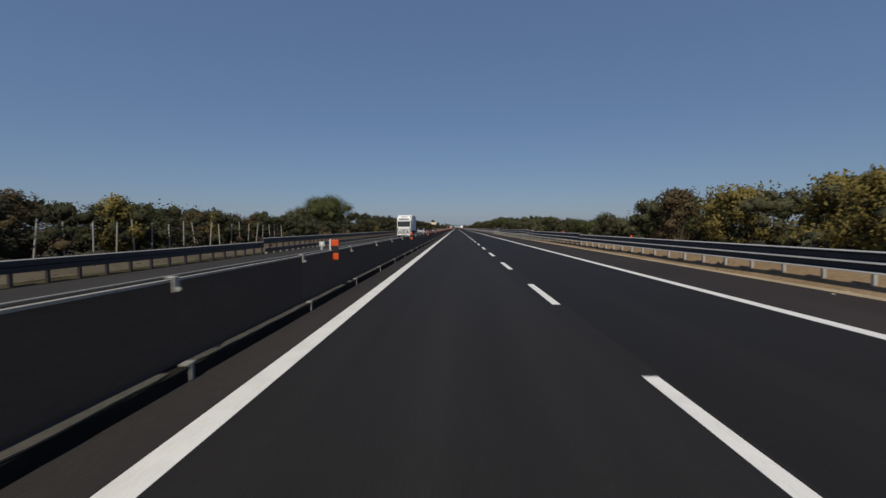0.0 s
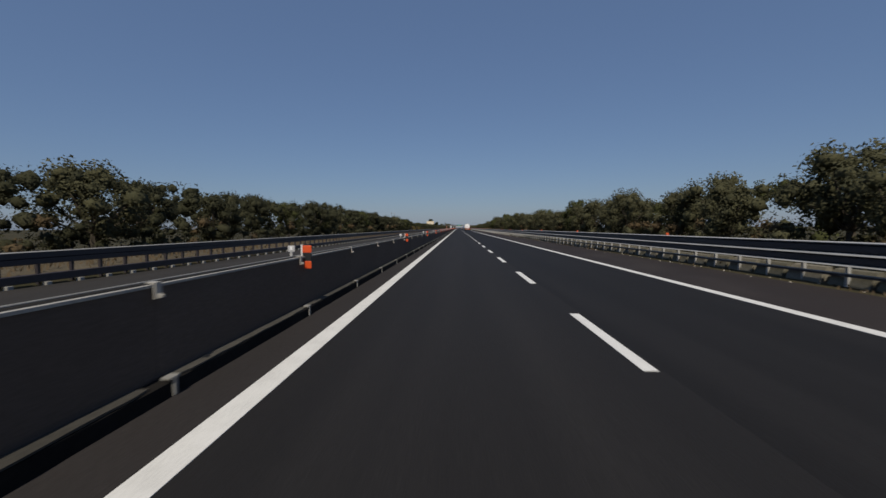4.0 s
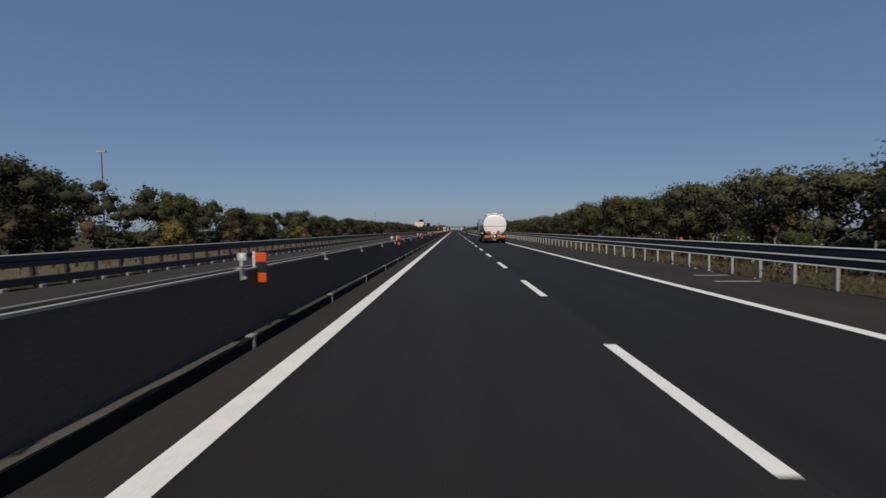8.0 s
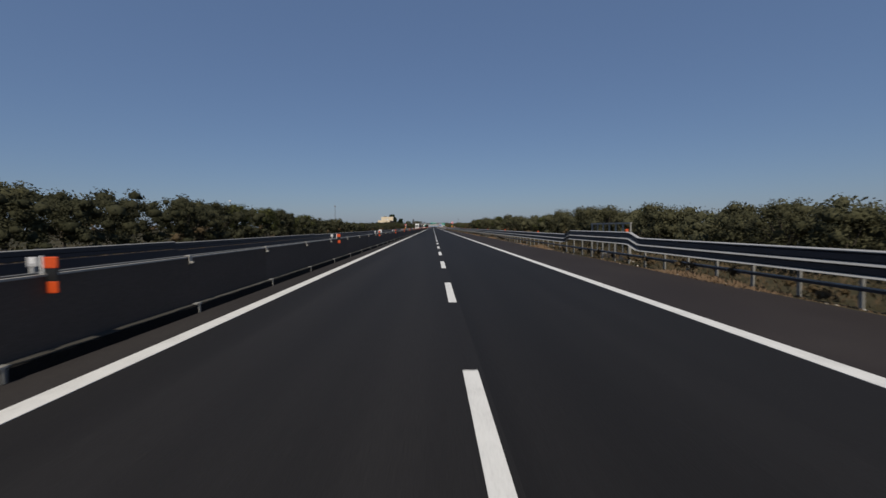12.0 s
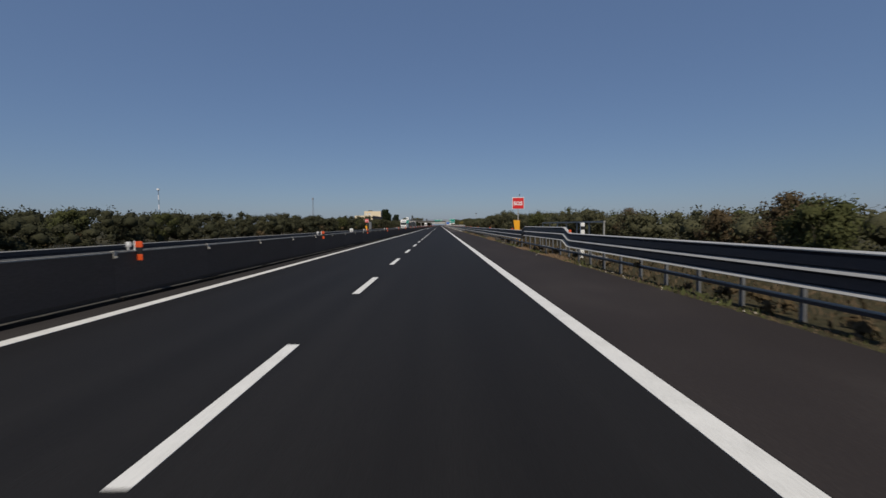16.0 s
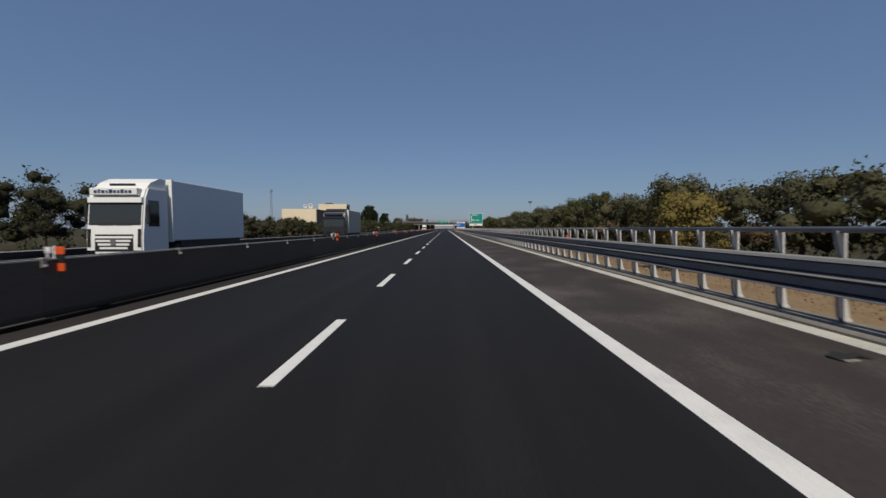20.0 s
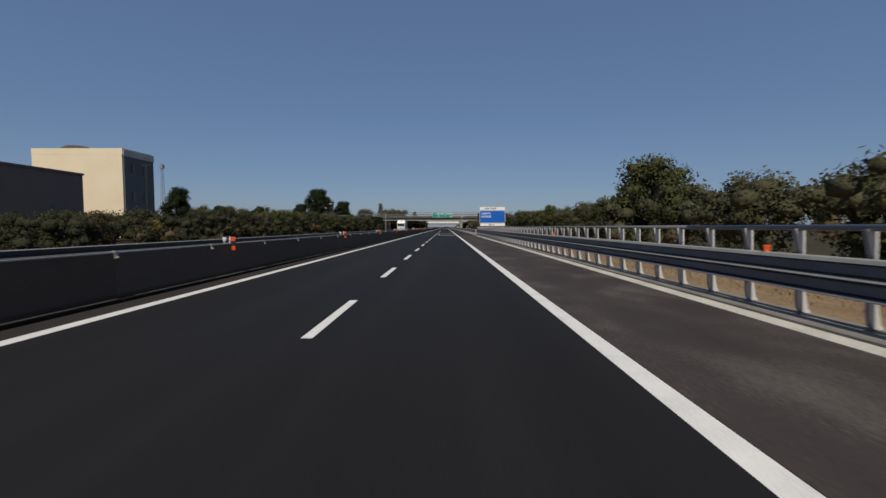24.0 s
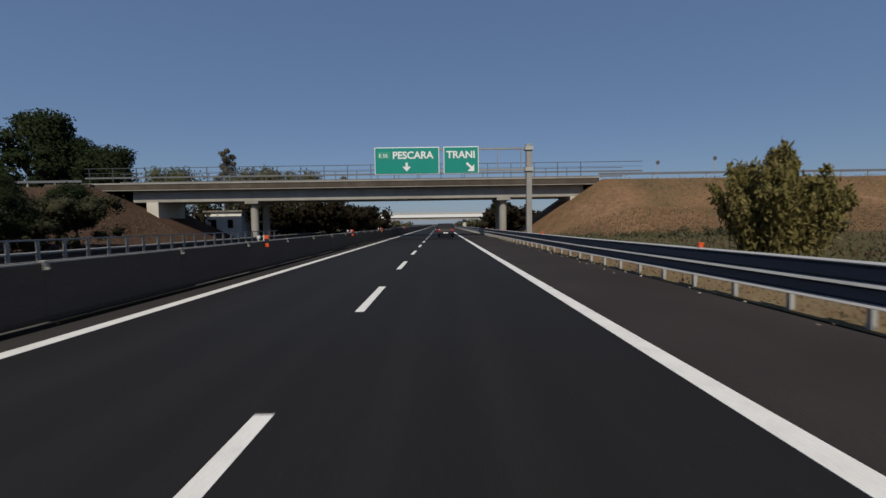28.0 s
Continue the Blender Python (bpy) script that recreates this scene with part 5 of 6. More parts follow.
plq = part("hazard_plate", boxed(-0.81, -0.42, -0.235, -0.22, 0.94, 1.22), mat("dull_orange", [(0.40, 0.085, 0.02), (0.52, 0.12, 0.03)], 0.6), tk, "orange hazard plate with dark bars")
part("number_bar", boxed(-0.70, -0.52, -0.242, -0.236, 1.11, 1.18), SIGN_BLACK, plq)
part("number_bar", boxed(-0.76, -0.47, -0.242, -0.236, 0.98, 1.05), SIGN_BLACK, plq)
part("plate_frame", boxed(-0.85, 0.60, -0.215, -0.19, 0.90, 0.96), DARKMETAL, tk)
part("hazard_diamond", boxed(-0.135, 0.135, -0.008, 0.008, -0.135, 0.135), SIGN_WHITE, tk, "white hazard diamond", at=pose(-0.14, -0.23, 1.08, 0, 45, 0))
part("diamond_mark", boxed(-0.05, 0.05, -0.004, 0.004, -0.05, 0.05), SIGN_BLACK, tk, at=pose(-0.14, -0.243, 1.06))
part("hazard_diamond", boxed(-0.15, 0.15, -0.008, 0.008, -0.15, 0.15), SIGN_RED, tk, "red hazard diamond", at=pose(0.34, -0.23, 1.11, 0, 45, 0))
disc(tk, -0.33, 0.67, 0.085, "70", 0.10, -0.225)
disc(tk, 0.33, 0.66, 0.085, "80", 0.10, -0.225)
part("white_plate", boxed(-0.14, 0.07, -0.235, -0.222, 0.60, 0.76), SIGN_WHITE, tk)
part("white_plate", boxed(-0.47, -0.01, -0.235, -0.222, 0.80, 0.86), SIGN_WHITE, tk)
part("white_plate", boxed(0.25, 0.57, -0.235, -0.222, 0.78, 0.85), SIGN_WHITE, tk)
part("registration_plate", boxed(-0.30, 0.22, -0.235, -0.222, 0.43, 0.51), AMBER, tk, "yellow registration plate with dark bars")
part("number_bar", boxed(-0.24, 0.16, -0.24, -0.236, 0.45, 0.49), SIGN_BLACK, tk)
for x, z, w, h in ((-0.72, 1.42, 0.12, 0.05), (0.78, 1.46, 0.07, 0.16)):
    part("stencil", boxed(x - w, x + w, -0.082 if w > 0.1 else -0.07, -0.03, z - h, z + h), mat("faint_grey", [(0.45, 0.45, 0.45), (0.55, 0.55, 0.55)], 0.5), tk, "faint grey stencil on the tank end")
part("side_pipe", rod(bmesh.new(), (-1.18, 0.5, 0.98), (-1.18, 3.3, 0.98), 0.10, seg=14), GALV, tk, smooth=True)
part("side_guard", boxed(-1.2, -1.14, 2.9, 6.2, 0.62, 0.72), GALV, tk)
part("side_guard", boxed(-1.2, -1.14, 2.9, 6.2, 0.40, 0.50), GALV, tk)
part("tool_locker", boxed(-1.12, -0.62, 3.5, 5.6, 0.55, 0.95, 0.03), DARKMETAL, tk)
for sx in (-1, 1):
    for wy in (0.95, 1.72, 2.49):
        wheel(tk, sx * 1.02, wy, 0.40)
        f = bmesh.new()
        prev = None
        for i in range(9):
            a = math.pi * (0.02 + 0.96 * i / 8)
            ring = [f.verts.new((sx * 1.02 - 0.20, wy + 0.45 * math.cos(a), 0.40 + 0.45 * math.sin(a))), f.verts.new((sx * 1.02 + 0.20, wy + 0.45 * math.cos(a), 0.40 + 0.45 * math.sin(a)))]
            if prev:
                f.faces.new((prev[0], prev[1], ring[1], ring[0]))
            prev = ring
        bmesh.ops.solidify(f, geom=f.faces[:], thickness=0.015)
        part("mudguard", f, DARKMETAL, tk)
    wheel(tk, sx * 1.02, 6.3, 0.42)
    wheel(tk, sx * 1.02, 7.95, 0.42)
    part("cab_mudguard", boxed(min(sx * 0.85, sx * 1.2), max(sx * 0.85, sx * 1.2), 5.76, 5.82, 0.25, 0.85), DARKMETAL, tk)
    part("mudflap", boxed(min(sx * 0.85, sx * 1.2), max(sx * 0.85, sx * 1.2), 0.42, 0.46, 0.15, 0.8), DARKMETAL, tk)
part("amber_lamp", boxed(-1.18, -0.98, 5.74, 5.758, 0.60, 0.70), ORANGE, tk)
CABGREY = mat("cab_grey", [(0.19, 0.20, 0.20), (0.26, 0.27, 0.27)], 0.4)
part("red_subframe", boxed(-1.05, -0.4, 5.9, 7.0, 0.78, 1.02, 0.03), flat("frame_red", (0.16, 0.012, 0.012)), tk, "dark red subframe behind the cab")
part("front_locker", boxed(-1.15, -0.72, 5.0, 5.7, 0.45, 0.85, 0.03), BLACK, tk)
cab(tk, 8.75, 1.75, CABGREY, SIGN_BLACK, 1.2, 2.66, 2.6, face=1)


def car(x, y, paint, label, turn=0):
    v = thing("car", label, "car", pose(x, y, 0.45 * min(0, x + 5.15) / 10.45, 0, 0, turn))
    half = 0.86
    prof = [(0.0, 0.30), (0.0, 0.62), (0.10, 0.86), (0.55, 1.38), (0.95, 1.46), (2.0, 1.44), (2.75, 0.98), (3.75, 0.82), (3.95, 0.55), (3.95, 0.28)]
    rings = []
    for k, xx in enumerate((-half, -half + 0.10, half - 0.10, half)):
        rings.append([(xx, py, z - (0.10 if k in (0, 3) and z > 1.0 else 0)) for py, z in prof])
    bm = loft(rings)
    part("body", bm, paint, v, smooth=False)
    bm = bmesh.new()
    vs = [bm.verts.new(p) for p in ((-0.62, 0.14, 0.90), (0.62, 0.14, 0.90), (0.56, 0.52, 1.33), (-0.56, 0.52, 1.33))]
    f = bm.faces.new(vs)
    bmesh.ops.solidify(bm, geom=[f], thickness=0.03)
    part("rear_window", bm, DARKCAR, v, "dark tinted rear window")
    bm = bmesh.new()
    f = bm.faces.new([bm.verts.new(p) for p in ((-0.74, 2.78, 1.00), (0.74, 2.78, 1.00), (0.66, 2.02, 1.46), (-0.66, 2.02, 1.46))])
    bmesh.ops.solidify(bm, geom=[f], thickness=0.03)
    part("windscreen", bm, GLASS, v)
    for sx in (-1, 1):
        part("headlight", boxed(sx * 0.62 - 0.16, sx * 0.62 + 0.16, 3.86, 3.955, 0.58, 0.70, 0.02), GLASS, v)
        part("tail_lamp", boxed(sx * 0.70 - 0.14, sx * 0.70 + 0.14, -0.02, 0.08, 0.66, 0.84, 0.02), RED_LAMP, v)
        for wy in (0.72, 3.2):
            wheel(v, sx * 0.76, wy, 0.31, 0.2)
        part("side_window", boxed(min(sx * 0.845, sx * 0.865), max(sx * 0.845, sx * 0.865), 0.75, 2.3, 0.95, 1.27), GLASS, v)
        part("mirror", boxed(min(sx * 0.86, sx * 1.0), max(sx * 0.86, sx * 1.0), 2.25, 2.37, 0.92, 1.05, 0.02), paint, v)
    part("grille", boxed(-0.42, 0.42, 3.93, 3.965, 0.42, 0.56, 0.01), SIGN_BLACK, v, "dark grille")
    part("lower_intake", boxed(-0.6, 0.6, 3.93, 3.96, 0.29, 0.36, 0.01), SIGN_BLACK, v)
    part("bumper", boxed(-0.84, 0.84, -0.07, 0.1, 0.28, 0.56, 0.05), paint, v)
    part("number_plate", boxed(-0.26, 0.26, -0.085, -0.071, 0.42, 0.52), SIGN_WHITE, v)
    part("tailgate_panel", boxed(-0.45, 0.45, -0.02, 0.0, 0.60, 0.72), flat("dark_trim", (0.05, 0.05, 0.055), 0.4), v)
    return v


car(1.9, 1109.0, DARKCAR, "dark hatchback car on the asphalt lane")
car(-12.0, 125.5, flat("silver_paint", (0.42, 0.43, 0.44), 0.3, 0.2), "silver car on the opposite carriageway", 180)
car(1.9, 455.0, DARKCAR, "dark hatchback car on the asphalt lane")
# ---- plants ----
rng = np.random.default_rng(7)


def ball(subdivisions):
    bm = bmesh.new()
    bmesh.ops.create_icosphere(bm, subdivisions=subdivisions, radius=1.0)
    bm.verts.ensure_lookup_table()
    co = np.array([v.co[:] for v in bm.verts])
    tri = np.array([[v.index for v in f.verts] for f in bm.faces])
    bm.free()
    return co, tri


BALLS = {0: ball(0), 1: ball(1)}


def foliage(name, lobes, per, leaf, material, rng, fine=1, core_size=0.42, squash=0.85, centre=None):
    """Leaf clumps: a lumpy core for each lobe (x, y, z, r) and small leaf cards lying over it, shaded as one soft mass."""
    lobes = np.asarray(lobes, dtype=float)
    n = len(lobes)
    co, tri = BALLS[fine]
    c, r = lobes[:, None, :3], lobes[:, 3][:, None]

    def lumps(d, ph):
        w = np.zeros(d.shape[:2])
        for k, f in enumerate((2.3, 3.1, 4.7, 7.3)):
            q = d * f + ph[:, None, :] * (k + 1)
            w += np.sin(q[..., 0] + 1.7 * np.sin(q[..., 1])) * np.sin(q[..., 1] * 1.1 + q[..., 2] * 1.3) / (1 + 0.55 * k)
        return 0.20 * w

    ph = rng.uniform(0, 6.28, (n, 3))
    core = np.repeat(co[None], n, 0)
    rad = core_size + 0.45 * lumps(core, ph) + rng.uniform(-0.17, 0.17, core.shape[:2])
    v = c + core * (rad * r)[..., None] * np.array([1, 1, squash])
    f = tri[None] + (np.arange(n) * len(co))[:, None, None]
    d = rng.normal(size=(n, per, 3))
    d /= np.linalg.norm(d, axis=2)[..., None]
    rad = 0.89 + 0.75 * lumps(d, ph) + rng.uniform(-0.42, 0.07, (n, per))
    p = (c + d * (rad * r)[..., None] * np.array([1, 1, squash])).reshape(-1, 3)
    out = d.reshape(-1, 3)
    nor = out + rng.normal(size=(n * per, 3)) * 0.75
    nor /= np.linalg.norm(nor, axis=1)[:, None]
    nor *= np.where((nor * out).sum(1) < 0, -1.0, 1.0)[:, None]
    t = np.cross(nor, rng.normal(size=nor.shape))
    t /= np.linalg.norm(t, axis=1)[:, None]
    u = np.cross(nor, t)
    s = rng.uniform(leaf[0], leaf[1], (n, per)).reshape(-1, 1) * 0.5
    quad = np.stack([p - t * s * 0.7, p - u * s * 1.3, p + t * s * 0.7, p + u * s * 1.3], 1)
    me = bpy.data.meshes.new(name)
    nv = n * len(co)
    faces_tri = f.reshape(-1, 3)
    faces_quad = nv + np.arange(len(p) * 4).reshape(-1, 4)
    vert = np.concatenate([v.reshape(-1, 3), quad.reshape(-1, 3)])
    me.vertices.add(len(vert))
    me.vertices.foreach_set("co", vert.ravel())
    loops = np.concatenate([faces_tri.ravel(), faces_quad.ravel()])
    me.loops.add(len(loops))
    me.loops.foreach_set("vertex_index", loops)
    starts = np.concatenate([np.arange(len(faces_tri)) * 3, len(faces_tri) * 3 + np.arange(len(faces_quad)) * 4])
    me.polygons.add(len(starts))
    me.polygons.foreach_set("loop_start", starts)
    me.update(calc_edges=True)
    me.validate()
    me.polygons.foreach_set("use_smooth", np.ones(len(starts), dtype=bool))
    whole = p - (centre if centre is not None else np.repeat(lobes[:, :3] - np.array([0, 0, 0.8]), per, axis=0))
    whole /= np.linalg.norm(whole, axis=1)[:, None] + 1e-6
    soft = np.repeat(out * 0.35 + whole * 0.50 + nor * 0.55, 4, axis=0)
    soft /= np.linalg.norm(soft, axis=1)[:, None]
    me.normals_split_custom_set_from_vertices(np.concatenate([core.reshape(-1, 3), soft]).tolist())
    me.materials.append(material)
    return me


def limbs(bm, blobs, base, fork, r):
    n = 6

    def ring(c, rad, axis=Vector((0, 0, 1))):
        q = axis.to_track_quat("Z", "Y")
        return [bm.verts.new(Vector(c) + q @ Vector((rad * math.cos(6.2832 * i / n), rad * math.sin(6.2832 * i / n), 0))) for i in range(n)]

    def tube(a, b):
        for i in range(n):
            bm.faces.new((a[i], a[(i + 1) % n], b[(i + 1) % n], b[i]))

    foot, top = ring(base, r * 1.15), ring(fork, r * 0.7)
    tube(foot, top)
    for cx, cy, cz, br in blobs:
        e = Vector((cx, cy, cz))
        mid = (Vector(fork) + e) / 2 + Vector((0, 0, -0.1))
        a, b = ring(mid, r * 0.33, e - Vector(fork)), ring(e, r * 0.1, e - mid)
        tube(top, a)
        tube(a, b)


def tree_kind(name, height, width, material, n=11, per=420, leaf=(0.06, 0.17), trunk=0.14, low=0.30, label="", narrow=False):
    """One tree 1:1 at the origin: trunk with limbs, and a ragged crown of leaf cards round many clumps."""
    blobs = []
    for i in range(n):
        u = (i + 0.5) / n
        z = height * (low + (0.90 - low) * (u ** 0.9))
        env = math.sin(math.pi * min(1, max(0.12, (z / height - low + 0.16) / (1.05 - low + 0.16)))) ** 0.6
        a = i * 2.4 + rng.uniform(-0.5, 0.5)
        rad = width * 0.5 * env * rng.uniform(0.15, 0.88) * (1 - 0.45 * u)
        r = width * rng.uniform(0.11, 0.21) * (0.8 if narrow else 1)
        blobs.append((rad * math.cos(a), rad * math.sin(a), min(z, height - r * 1.05), r))
    t = thing(name, label, "tree")
    bm = bmesh.new()
    limbs(bm, blobs, (0, 0, -0.3), (rng.uniform(-0.1, 0.1), rng.uniform(-0.1, 0.1), height * low * 0.9), trunk)
    part("trunk", bm, BARK, t)
    me = foliage("crown", blobs, per, leaf, material, rng, centre=np.array([0, 0, height * 0.45]))
    part("crown", me, None, t)
    return t


KINDS = {
    # olive form with the darkened leaf copy, for the rows on the left
    "holm": [tree_kind("holm_oak", 4.0, 3.4 + 0.4 * i, OLIVE_SHADED, 17 + i, 270, (0.055, 0.14), label="tree in the row across the motorway, shade in its leaf colour") for i in range(3)],
    "olive": [tree_kind("olive_tree", 4.0, 3.6 + 0.4 * i, OLIVE, 17 + i, 270, (0.055, 0.14), label="grey-green olive tree with a ragged crown by the motorway") for i in range(4)],
    "green": [tree_kind("broadleaf_tree", 4.0, 3.3 + 0.5 * i, GREEN, 18, 270, (0.055, 0.14), label="green broadleaf tree in the roadside row") for i in range(3)],
    "dry": [tree_kind("dry_bush", 2.6, 3.0, DRY, 16, 250, (0.045, 0.12), 0.07, 0.12, "yellowish dry bush with a ragged outline") for i in range(2)],
    "rust": [tree_kind("brown_shrub", 3.0, 3.2, RUST, 16, 250, (0.045, 0.12), 0.07, 0.12, "brownish dry shrub on the verge") for i in range(2)],
    "shrub": [tree_kind("shrub", 2.6, 3.2 + 0.4 * i, (GREEN, OLIVE, OLIVE)[i], 16, 250, (0.05, 0.125), 0.07, 0.10, "dense dull green shrub on the verge") for i in range(3)],
    "poplar": [tree_kind("poplar", 7.0, 2.4, SILVER, 26, 330, (0.05, 0.12), 0.14, 0.16, "tall narrow grey-green poplar", narrow=True) for i in range(2)],
    "pine": [tree_kind("pine", 12.0, 8.0, PINE, 34, 480, (0.12, 0.30), 0.32, 0.35, "big dark green pine with a rounded crown") for i in range(2)],
    "oleander": [tree_kind("oleander", 3.0, 3.4, GREEN, 16, 400, (0.05, 0.12), 0.06, 0.10, "green oleander bush with small white flowers") for i in range(2)],
    "oak": [tree_kind("oak", 7.4, 13.2, GREEN, 46, 620, (0.08, 0.20), 0.3, 0.22, "large round green oak standing alone")],
}
BASE = {"holm": 4.0, "olive": 4.0, "green": 4.0, "dry": 2.6, "rust": 3.0, "shrub": 2.6, "poplar": 7.0, "pine": 12.0, "oleander": 3.0, "oak": 7.4}
FLOWER = flat("white_petals", (0.75, 0.74, 0.72), 0.8)
for t in KINDS["oleander"]:
    crown = next(o for o in t.children if o.name.startswith("crown"))
    co = np.empty(len(crown.data.vertices) * 3)
    crown.data.vertices.foreach_get("co", co)
    co = co.reshape(-1, 3)
    far_out = co[np.hypot(co[:, 0], co[:, 1]) > 1.0]
    part("flowers", quads("flowers", far_out[rng.integers(0, len(far_out), 300)] * np.array([1.06, 1.06, 1.02]), rng.uniform(0.06, 0.12, 300), rng, FLOWER), None, t, "scattered white flowers")
placed = {}


def plant(kind, x, y, height, turn=None):
    protos = KINDS[kind]
    p = protos[rr.randrange(len(protos))]
    k = height / BASE[kind]
    s = k * rr.uniform(0.9, 1.15)
    m = pose(x, y, -0.12 if x > 0 else -0.4, 0, 0, rr.uniform(0, 360) if turn is None else turn)
    if p.name not in placed:
        placed[p.name] = True
        p.matrix_basis = m
        q = p
    else:
        q = copy_thing(p, m)
    q.scale = (s, s, k)
    tagged(q, group=p.name.split(".")[0] + " row")
    return q


# heights of the rows along the road: (along, height)
RIGHT = [(-20, 3.4), (15, 3.7), (32, 3.9), (42, 2.3), (52, 2.6), (70, 3.1), (80, 2.8), (88, 2.3), (98, 3.3), (108, 4.2), (130, 4.5), (235, 4.4), (260, 4.4), (280, 4.8), (305, 4.8), (322, 5.0), (345, 4.4), (385, 3.6), (437, 3.7),
         (462, 2.2), (480, 2.6), (500, 3.0), (540, 3.4), (560, 3.5), (584, 3.6), (598, 3.3), (606, 2.2), (632, 2.3), (658, 2.6), (678, 3.7), (692, 3.5), (720, 3.3), (768, 3.7), (785, 4.1), (800, 4.0), (840, 3.8), (885, 4.3), (925, 3.8), (966, 3.8),
         (1000, 4.4), (1030, 3.4), (1060, 3.0), (1080, 2.4)]
LEFT = [(-20, 3.5), (20, 3.5), (50, 3.3), (68, 2.9), (100, 3.6), (125, 5.1), (150, 5.1), (232, 5.3), (250, 5.5), (292, 5.2), (325, 5.0), (345, 4.8), (365, 4.0), (405, 3.8), (460, 4.1), (520, 4.6),
        (560, 3.5), (590, 3.0), (640, 2.9), (665, 3.0), (700, 3.6), (740, 3.6), (772, 3.6), (784, 4.9), (800, 4.9), (815, 3.4), (880, 2.8), (893, 3.2), (897, 4.6), (914, 4.8), (918, 2.2), (935, 2.7), (960, 3.8), (1000, 4.9), (1030, 4.8), (1070, 5.2), (1085, 4.4)]


def h_at(table, y):
    return float(np.interp(y, [a for a, b in table], [b for a, b in table]))


y = -5.0
while y < 1058:
    h = h_at(RIGHT, y) * (0.84 + 0.28 * rr.random())
    kind = rr.choice(["olive", "olive", "green"])
    if y < 30 or 600 < y < 640:
        kind = rr.choice(["rust", "rust", "shrub", "dry"])
    elif h < 2.7:
        kind = rr.choice(["shrub", "shrub", "olive"])
    plant(kind, 11.8 + rr.uniform(-0.9, 1.6) + (3.2 if 945 < y < 987 or 845 < y < 870 else 1.0 if 705 < y < 985 else 0), y, h)
    y += rr.uniform(2.4, 4.5) * (h / 3.6) ** 0.5
y = 0.0
while y < 1090:
    h = h_at(LEFT, y) * (0.88 + 0.26 * rr.random())
    kind = rr.choice(["holm", "holm", "olive", "green"])
    if h < 2.7:
        kind = rr.choice(["shrub", "shrub", "olive"])
    if y < 45:
        kind = rr.choice(["dry", "shrub", "rust"])
    if not 916 < y < 934:
        kind = "pine" if y > 1048 else kind
        plant(kind, -22.5 + rr.uniform(-2.2, 1.4) - (2 if 900 < y < 980 else 0), y, h)
    y += rr.uniform(3.1, 5.9) * (max(h, 2) / 3.6) ** 0.5
# single plants that stand out
plant("oak", -27.0, 82.2, 8.6, 30)
for x, y, h in ((-24.5, 62, 5.2), (-25.2, 64.6, 4.7), (-24.2, 59.5, 4.2)):
    plant("olive", x, y, h)
BUSHES_ALONG = [
    ("dry", -20.8, 137.4, 4.2), ("dry", -20.6, 139.6, 3.4), ("dry", -21, 362, 2.6), ("dry", -21, 338, 2.6), ("dry", -20.6, 99, 2.4),
    ("dry", 10.2, 778.2, 3.0), ("dry", 10.6, 780.2, 3.1), ("oleander", 9.6, 341, 1.75), ("oleander", 9.7, 333, 1.7), ("oleander", 9.6, 327, 1.6), ("oleander", 9.7, 324, 1.5), ("olive", 13.0, 873, 4.8), ("green", 12.8, 286.5, 5.9), ("olive", 13.6, 290, 5.8), ("olive", 12.6, 316.5, 5.9), ("green", 13.4, 320, 5.8),
    ("olive", 15.0, 865, 4.4),
]
TREES_NEAR_SIGNS = [
    ("poplar", 11.9, 998.5, 3.9), ("poplar", 12.6, 1001, 4.5), ("poplar", 12.2, 1003.5, 5.3), ("poplar", 13.2, 1006, 5.7), ("poplar", 12.5, 1009, 5.0),
    ("poplar", 13.4, 1013, 4.8), ("rust", -23.6, 928.5, 3.0), ("shrub", -24.5, 902, 4.6), ("green", -25, 906, 5.0), ("shrub", -24.2, 910, 4.7),
    ("pine", -27, 960, 6.4), ("pine", -25.5, 965, 4.6), ("rust", -24, 945, 3.2), ("dry", -23.5, 951, 2.8), ("pine", -42, 1015, 7.0),
    ("pine", -40, 1008, 6.0), ("green", -38, 985, 5.2), ("green", 15.5, 984, 4.4), ("green", 15.8, 976, 4.2), ("green", 14.6, 940, 6.2), ("olive", 15.8, 943.5, 5.8), ("green", 14.8, 966.6, 4.4),
]
TREES_BY_OVERPASS = [
    ("oleander", 10.2, 1049, 3.2), ("oleander", 10.0, 1052.5, 2.9), ("oleander", 10.4, 1046, 3.0), ("oleander", 9.9, 1056, 2.9), ("poplar", 12.0, 1035.4, 6.2),
    ("poplar", 11.1, 1036.2, 5.9), ("poplar", 13.2, 1034.6, 6.4), ("poplar", 13.2, 1037.0, 6.3), ("poplar", 11.7, 1037.6, 5.9), ("poplar", 12.9, 1039.4, 6.0), ("pine", -26, 1096, 5.5),
    ("pine", -29, 1094, 6.0), ("pine", -33, 1095, 7.0), ("pine", -27, 1090, 6.4), ("pine", -31.5, 1086, 7.0), ("pine", -24.5, 1093, 4.8),
    ("pine", -37, 1088, 7.4), ("pine", -36, 1093, 6.0),
]
